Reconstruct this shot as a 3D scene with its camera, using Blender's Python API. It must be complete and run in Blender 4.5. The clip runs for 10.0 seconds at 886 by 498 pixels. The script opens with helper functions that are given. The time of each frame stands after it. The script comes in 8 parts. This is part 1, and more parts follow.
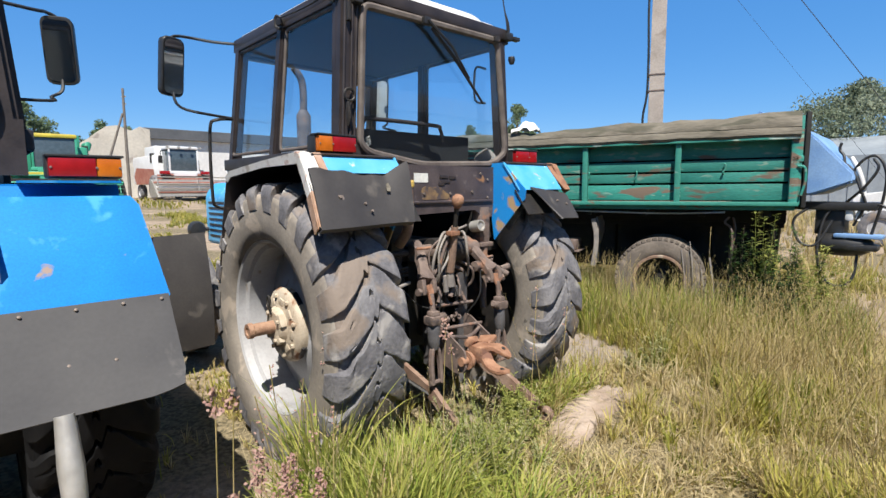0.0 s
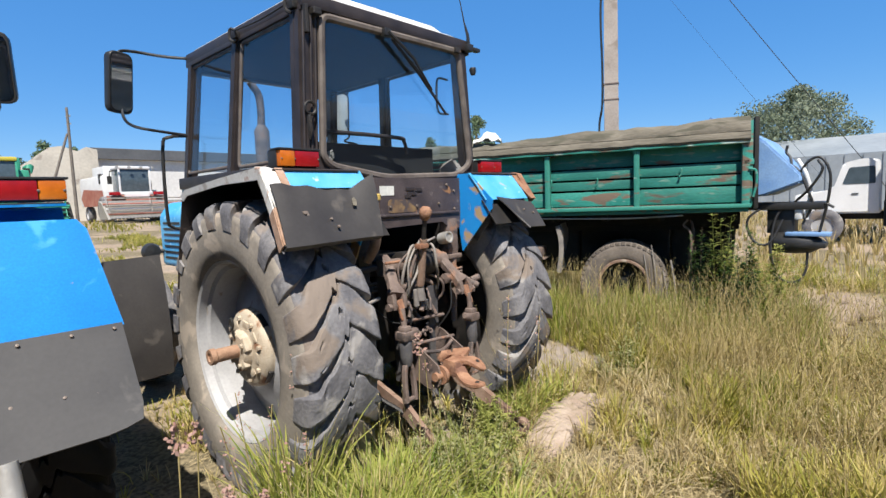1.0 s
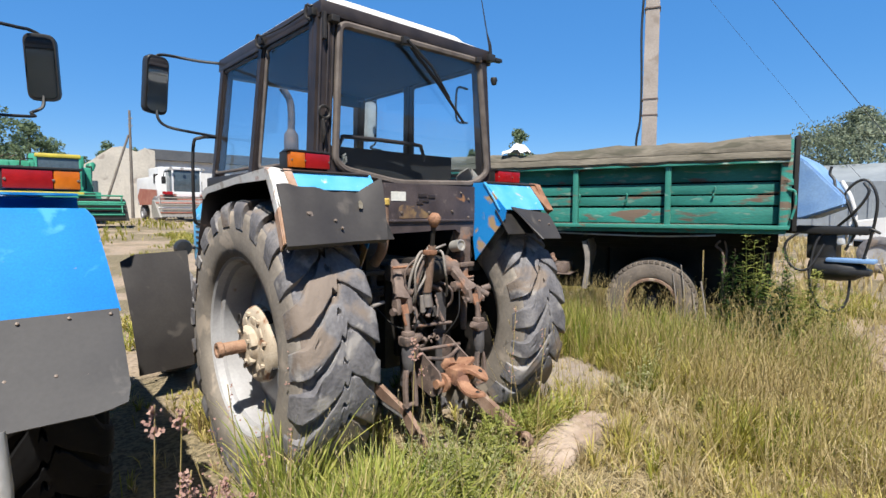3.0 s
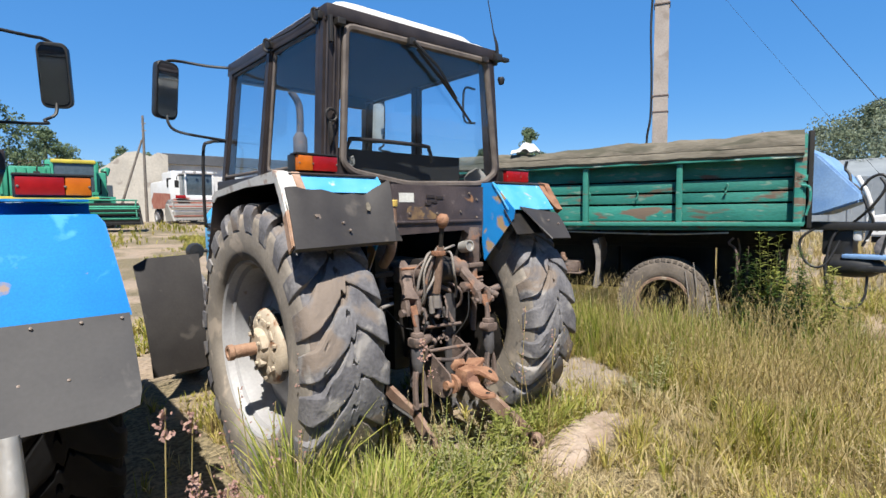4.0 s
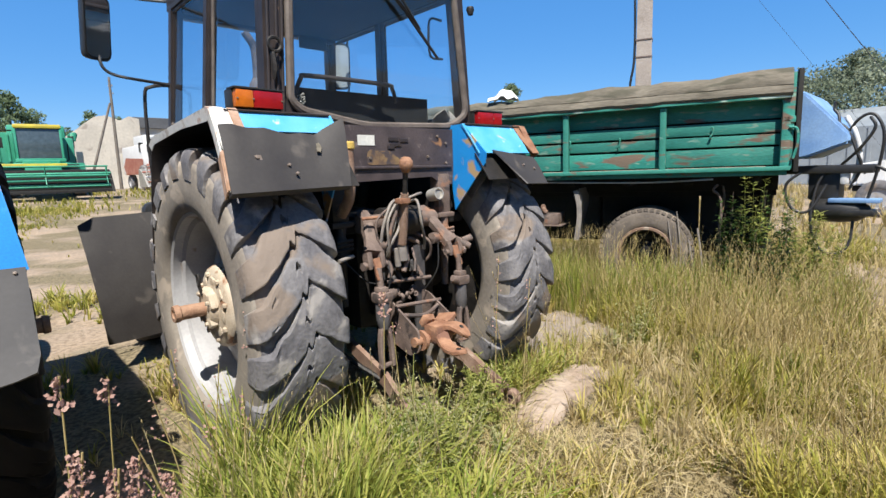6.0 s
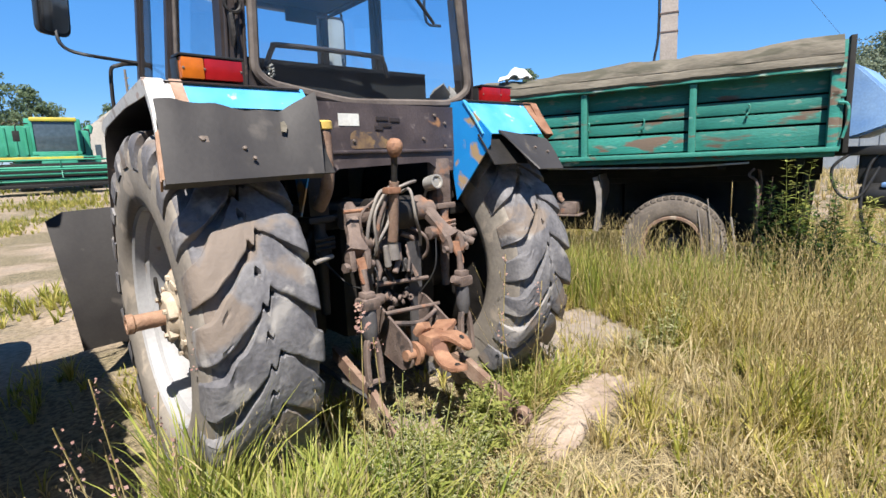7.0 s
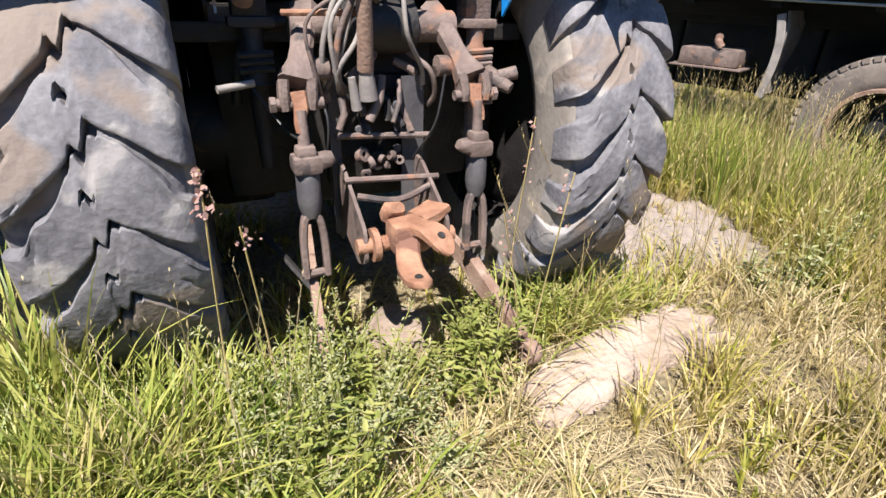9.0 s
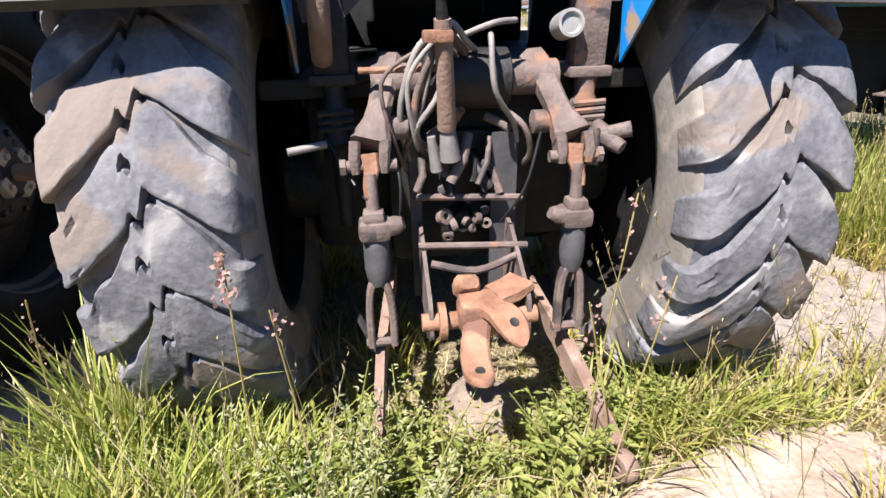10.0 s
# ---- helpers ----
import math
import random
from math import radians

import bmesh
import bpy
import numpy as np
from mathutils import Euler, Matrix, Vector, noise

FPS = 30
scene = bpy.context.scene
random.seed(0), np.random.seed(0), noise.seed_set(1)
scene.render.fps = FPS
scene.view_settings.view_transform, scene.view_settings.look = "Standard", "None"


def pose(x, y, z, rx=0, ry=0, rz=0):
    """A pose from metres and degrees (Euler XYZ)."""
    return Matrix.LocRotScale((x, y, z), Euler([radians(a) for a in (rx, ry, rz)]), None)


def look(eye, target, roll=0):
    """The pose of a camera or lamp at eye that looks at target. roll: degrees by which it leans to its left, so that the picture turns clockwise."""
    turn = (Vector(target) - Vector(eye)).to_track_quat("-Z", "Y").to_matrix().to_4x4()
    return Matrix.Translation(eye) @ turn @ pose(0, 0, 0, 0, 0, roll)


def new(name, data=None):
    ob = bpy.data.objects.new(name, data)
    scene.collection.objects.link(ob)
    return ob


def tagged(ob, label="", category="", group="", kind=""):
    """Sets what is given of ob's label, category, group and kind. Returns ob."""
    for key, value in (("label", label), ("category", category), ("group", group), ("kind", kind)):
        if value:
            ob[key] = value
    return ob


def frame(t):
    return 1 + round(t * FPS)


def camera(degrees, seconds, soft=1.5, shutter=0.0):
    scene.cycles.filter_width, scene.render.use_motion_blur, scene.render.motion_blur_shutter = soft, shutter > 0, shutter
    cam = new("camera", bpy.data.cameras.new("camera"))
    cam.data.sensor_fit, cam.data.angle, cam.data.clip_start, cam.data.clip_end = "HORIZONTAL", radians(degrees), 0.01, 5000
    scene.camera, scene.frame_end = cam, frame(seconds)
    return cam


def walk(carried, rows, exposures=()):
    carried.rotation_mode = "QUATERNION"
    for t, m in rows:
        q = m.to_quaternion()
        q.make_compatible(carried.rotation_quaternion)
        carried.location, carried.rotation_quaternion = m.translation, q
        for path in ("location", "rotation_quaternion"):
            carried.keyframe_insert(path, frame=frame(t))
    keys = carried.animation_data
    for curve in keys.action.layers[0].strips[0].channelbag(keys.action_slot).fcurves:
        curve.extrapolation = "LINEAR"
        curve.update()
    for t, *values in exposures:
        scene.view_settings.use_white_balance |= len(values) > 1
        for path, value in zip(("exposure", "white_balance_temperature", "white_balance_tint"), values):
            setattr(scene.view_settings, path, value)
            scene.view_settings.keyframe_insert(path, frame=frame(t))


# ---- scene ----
cam = camera(81.6, 10.0)
PATH = [
    (0, (-2.207, -2.782, 1.541), (-0.858, -1.324, 1.308), -0.4),
    (0.5, (-2.202, -2.739, 1.539), (-0.837, -1.289, 1.352), -2.0),
    (1, (-2.192, -2.725, 1.541), (-0.74, -1.363, 1.351), -2.2),
    (1.5, (-2.188, -2.732, 1.536), (-0.732, -1.371, 1.367), -1.7),
    (2, (-2.141, -2.783, 1.516), (-0.724, -1.378, 1.378), -0.5),
    (2.5, (-2.093, -2.838, 1.512), (-0.721, -1.39, 1.372), 0.5),
    (4, (-2.053, -2.859, 1.518), (-0.737, -1.36, 1.375), -0.6),
    (4.5, (-2.081, -2.829, 1.504), (-0.764, -1.332, 1.35), 0.3),
    (5, (-2.121, -2.757, 1.484), (-0.8, -1.268, 1.293), 0.8),
    (5.5, (-2.055, -2.726, 1.444), (-0.704, -1.277, 1.168), 0.1),
    (6, (-1.821, -2.757, 1.418), (-0.476, -1.305, 1.126), -1.8),
    (7.5, (-1.237, -2.441, 1.39), (-0.013, -0.901, 1.034), -2.7),
    (8, (-0.907, -2.443, 1.377), (0.171, -0.802, 0.995), -3.1),
    (8.5, (-0.705, -2.325, 1.295), (0.232, -0.684, 0.64), -3.8),
    (9, (-0.54, -2.134, 1.274), (0.22, -0.524, 0.363), 2.1),
    (9.5, (-0.378, -2.084, 1.315), (0.039, -0.37, 0.371), -0.2),
    (10, (-0.263, -1.949, 1.343), (-0.04, -0.154, 0.49), -1.1),
]
walk(cam, [(t, look(eye, target, roll)) for t, eye, target, roll in PATH], [(0.0, 0.80, 6500, 10), (6.0, 0.86, 6500, 10), (7.5, 1.12, 6450, 12), (8.5, 1.20, 6400, 14), (10.0, 1.42, 6150, 16)])

# ---- world, sun, exposure ----
SUN_EL, SUN_AZ = 58.0, 40.0          # elevation; the light travels towards this bearing (right of +y)
world = bpy.data.worlds.new("sky_world")
scene.world = world
world.use_nodes = True
_n = world.node_tree.nodes
_sky = _n.new("ShaderNodeTexSky")
_sky.sky_type = "NISHITA"
_sky.sun_disc = False
_sky.sun_elevation = radians(SUN_EL)
_sky.sun_rotation = radians(180 + SUN_AZ)
_sky.altitude = 150
_sky.air_density, _sky.dust_density, _sky.ozone_density = 1.0, 0.15, 3.0
_n["Background"].inputs[1].default_value = 0.078
_hs = _n.new("ShaderNodeHueSaturation")
_hs.inputs["Saturation"].default_value = 1.35
world.node_tree.links.new(_sky.outputs[0], _hs.inputs["Color"])
_mx = _n.new("ShaderNodeMix")                  # clear summer air: evens the blue out towards the horizon
_mx.data_type = "RGBA"
_mx.inputs[0].default_value = 0.5
_mx.inputs[7].default_value = (0.85, 2.8, 6.9, 1.0)
world.node_tree.links.new(_hs.outputs[0], _mx.inputs[6])
_tc = _n.new("ShaderNodeTexCoord")
_sp = _n.new("ShaderNodeSeparateXYZ")
_zr = _n.new("ShaderNodeMapRange")             # the blue deepens towards the zenith
_zr.interpolation_type = "SMOOTHSTEP"
_zr.inputs["From Min"].default_value, _zr.inputs["From Max"].default_value = 0.34, 0.85
_zr.inputs["To Min"].default_value, _zr.inputs["To Max"].default_value = 1.0, 0.28
_sm = _n.new("ShaderNodeVectorMath")
_sm.operation = "SCALE"
world.node_tree.links.new(_tc.outputs["Generated"], _sp.inputs[0])
world.node_tree.links.new(_sp.outputs[2], _zr.inputs["Value"])
world.node_tree.links.new(_mx.outputs[2], _sm.inputs[0])
world.node_tree.links.new(_zr.outputs[0], _sm.inputs["Scale"])
world.node_tree.links.new(_sm.outputs[0], _n["Background"].inputs[0])
_ld = bpy.data.lights.new("sun", "SUN")
_ld.energy, _ld.angle, _ld.color = 5.0, radians(0.53), (1.0, 0.95, 0.86)
sun = new("sun", _ld)
_h = math.cos(radians(SUN_EL))
_dir = Vector((_h * math.sin(radians(SUN_AZ)), _h * math.cos(radians(SUN_AZ)), -math.sin(radians(SUN_EL))))
sun.matrix_world = Matrix.Translation((-8, -20, 22)) @ _dir.to_track_quat("-Z", "Y").to_matrix().to_4x4()


# ---- materials ----
def mat(name, c1, c2=None, rough=0.6, metal=0.0, scale=6.0, fine=60.0, bump=0.15, depth=0.01, spots=None, second=None, fleck=0.25, spec=0.5, island=0.0, each=0.0, stretch=None):
    """A worn surface: two colours mixed by a coarse noise, fine grain, optional patches (colour, scale, threshold, roughness)."""
    m = bpy.data.materials.new(name)
    m.use_nodes = True
    nt = m.node_tree
    b = nt.nodes["Principled BSDF"]
    tc = nt.nodes.new("ShaderNodeTexCoord")
    place = tc.outputs["Object"]
    if stretch:
        mp = nt.nodes.new("ShaderNodeMapping")
        mp.inputs["Scale"].default_value = stretch
        nt.links.new(place, mp.inputs["Vector"])
        place = mp.outputs[0]

    def noise_tex(s, detail=5, dist=0.0):
        n = nt.nodes.new("ShaderNodeTexNoise")
        n.inputs["Scale"].default_value, n.inputs["Detail"].default_value, n.inputs["Distortion"].default_value = s, detail, dist
        nt.links.new(place, n.inputs["Vector"])
        return n.outputs["Fac"]

    def ramp(fac, lo, hi):
        r = nt.nodes.new("ShaderNodeMapRange")
        r.inputs["From Min"].default_value, r.inputs["From Max"].default_value = lo, hi
        nt.links.new(fac, r.inputs["Value"])
        return r.outputs[0]

    def mix(fac, a, c, blend="MIX"):
        x = nt.nodes.new("ShaderNodeMix")
        x.data_type, x.blend_type = "RGBA", blend
        for sock, v in ((x.inputs[0], fac), (x.inputs[6], a), (x.inputs[7], c)):
            if hasattr(v, "is_output"):
                nt.links.new(v, sock)
            else:
                sock.default_value = v if isinstance(v, float) else (*v, 1.0)
        return x.outputs[2]

    c2 = c2 or tuple(v * 0.7 for v in c1)
    col = mix(ramp(noise_tex(scale), 0.35, 0.65), c1, c2)
    grain = noise_tex(fine, 6)
    col = mix(fleck, col, mix(ramp(grain, 0.3, 0.7), (0.35, 0.35, 0.35), (1.0, 1.0, 1.0)), "MULTIPLY")
    ro = rough
    for patch in (spots, second):
        if patch:
            pc, ps, pt, pr = patch
            f = ramp(noise_tex(ps, 8, 0.4), pt, pt + 0.06)
            col = mix(f, col, pc)
            r = nt.nodes.new("ShaderNodeMix")
            nt.links.new(f, r.inputs[0])
            if hasattr(ro, "is_output"):
                nt.links.new(ro, r.inputs[2])
            else:
                r.inputs[2].default_value = ro
            r.inputs[3].default_value = pr
            ro = r.outputs[0]
    if each:
        oi = nt.nodes.new("ShaderNodeObjectInfo")
        r3 = nt.nodes.new("ShaderNodeMapRange")
        r3.inputs["To Min"].default_value, r3.inputs["To Max"].default_value = 1.0 - each, 1.0 + each
        nt.links.new(oi.outputs["Random"], r3.inputs["Value"])
        hs2 = nt.nodes.new("ShaderNodeHueSaturation")
        nt.links.new(r3.outputs[0], hs2.inputs["Value"])
        nt.links.new(col, hs2.inputs["Color"])
        col = hs2.outputs["Color"]
    if island:
        g = nt.nodes.new("ShaderNodeNewGeometry")
        hs = nt.nodes.new("ShaderNodeHueSaturation")
        nt.links.new(ramp(g.outputs["Random Per Island"], -island, 1.0 + island), hs.inputs["Value"])
        r2 = nt.nodes.new("ShaderNodeMapRange")
        r2.inputs["To Min"].default_value, r2.inputs["To Max"].default_value = 1.0 - island, 1.0 + island
        nt.links.new(g.outputs["Random Per Island"], r2.inputs["Value"])
        nt.links.new(r2.outputs[0], hs.inputs["Value"])
        nt.links.new(col, hs.inputs["Color"])
        col = hs.outputs["Color"]
    nt.links.new(col, b.inputs["Base Color"])
    if hasattr(ro, "is_output"):
        nt.links.new(ro, b.inputs["Roughness"])
    else:
        b.inputs["Roughness"].default_value = ro
    b.inputs["Metallic"].default_value = metal
    b.inputs["Specular IOR Level"].default_value = spec
    if bump:
        bp = nt.nodes.new("ShaderNodeBump")
        bp.inputs["Strength"].default_value, bp.inputs["Distance"].default_value = bump, depth
        nt.links.new(grain, bp.inputs["Height"])
        nt.links.new(bp.outputs[0], b.inputs["Normal"])
    return m


def leaf_mat(name, cols, rough=0.55, trans=0.35, stand=2.2):
    """Blades and leaves: colour by blade and by stand, some light let through."""
    m = bpy.data.materials.new(name)
    m.use_nodes = True
    nt = m.node_tree
    b, out = nt.nodes["Principled BSDF"], nt.nodes["Material Output"]
    g = nt.nodes.new("ShaderNodeNewGeometry")
    r = nt.nodes.new("ShaderNodeValToRGB")
    el = r.color_ramp.elements
    for i, c in enumerate(cols):
        e = el[i] if i < 2 else el.new(0.5)
        e.color = (*c, 1)
    for i, e in enumerate(el):
        e.position = i / (len(cols) - 1)
    for i, c in enumerate(cols):
        el[i].color = (*c, 1)
    tc = nt.nodes.new("ShaderNodeTexCoord")
    nz = nt.nodes.new("ShaderNodeTexNoise")
    nz.inputs["Scale"].default_value, nz.inputs["Detail"].default_value = stand, 3.0
    nt.links.new(tc.outputs["Object"], nz.inputs["Vector"])
    sh = nt.nodes.new("ShaderNodeMapRange")
    sh.inputs["From Min"].default_value, sh.inputs["From Max"].default_value = 0.3, 0.7
    sh.inputs["To Min"].default_value, sh.inputs["To Max"].default_value = -0.22, 0.57
    nt.links.new(nz.outputs["Fac"], sh.inputs["Value"])
    ma = nt.nodes.new("ShaderNodeMath")
    ma.operation = "MULTIPLY_ADD"
    ma.inputs[1].default_value = 0.65
    nt.links.new(g.outputs["Random Per Island"], ma.inputs[0])
    nt.links.new(sh.outputs[0], ma.inputs[2])
    nt.links.new(ma.outputs[0], r.inputs[0])
    nt.links.new(r.outputs[0], b.inputs["Base Color"])
    b.inputs["Roughness"].default_value = rough
    b.inputs["Specular IOR Level"].default_value = 0.3
    t = nt.nodes.new("ShaderNodeBsdfTranslucent")
    nt.links.new(r.outputs[0], t.inputs[0])
    mx = nt.nodes.new("ShaderNodeMixShader")
    mx.inputs[0].default_value = trans
    nt.links.new(b.outputs[0], mx.inputs[1])
    nt.links.new(t.outputs[0], mx.inputs[2])
    nt.links.new(mx.outputs[0], out.inputs[0])
    return m


def glass_mat(name, tint=(0.86, 0.93, 0.95), dirt=0.12):
    m = bpy.data.materials.new(name)
    m.use_nodes = True
    nt = m.node_tree
    nt.nodes.remove(nt.nodes["Principled BSDF"])
    out = nt.nodes["Material Output"]
    tr, gl, df = nt.nodes.new("ShaderNodeBsdfTransparent"), nt.nodes.new("ShaderNodeBsdfGlossy"), nt.nodes.new("ShaderNodeBsdfDiffuse")
    tr.inputs[0].default_value = (*tint, 1)
    gl.inputs["Roughness"].default_value = 0.03
    # dust film, tinted bluish to carry the sky haze on the panes too
    df.inputs[0].default_value = (0.55, 0.57, 0.60, 1)
    lw = nt.nodes.new("ShaderNodeLayerWeight")
    lw.inputs[0].default_value = 0.5
    pw = nt.nodes.new("ShaderNodeMath")
    pw.operation = "POWER"
    pw.inputs[1].default_value = 4.0
    nt.links.new(lw.outputs["Facing"], pw.inputs[0])
    fr = nt.nodes.new("ShaderNodeMath")
    fr.operation = "MULTIPLY_ADD"
    fr.inputs[1].default_value, fr.inputs[2].default_value = 0.35, 0.11
    nt.links.new(pw.outputs[0], fr.inputs[0])
    n = nt.nodes.new("ShaderNodeTexNoise")
    tc = nt.nodes.new("ShaderNodeTexCoord")
    nt.links.new(tc.outputs["Object"], n.inputs["Vector"])
    n.inputs["Scale"].default_value, n.inputs["Detail"].default_value = 5.0, 8.0
    mr = nt.nodes.new("ShaderNodeMapRange")
    mr.inputs["From Min"].default_value, mr.inputs["From Max"].default_value = 0.4, 0.8
    mr.inputs["To Min"].default_value, mr.inputs["To Max"].default_value = dirt * 0.35, dirt
    nt.links.new(n.outputs["Fac"], mr.inputs["Value"])
    m1, m2 = nt.nodes.new("ShaderNodeMixShader"), nt.nodes.new("ShaderNodeMixShader")
    nt.links.new(fr.outputs[0], m1.inputs[0])
    nt.links.new(tr.outputs[0], m1.inputs[1])
    nt.links.new(gl.outputs[0], m1.inputs[2])
    nt.links.new(mr.outputs[0], m2.inputs[0])
    nt.links.new(m1.outputs[0], m2.inputs[1])
    nt.links.new(df.outputs[0], m2.inputs[2])
    nt.links.new(m2.outputs[0], out.inputs[0])
    return m


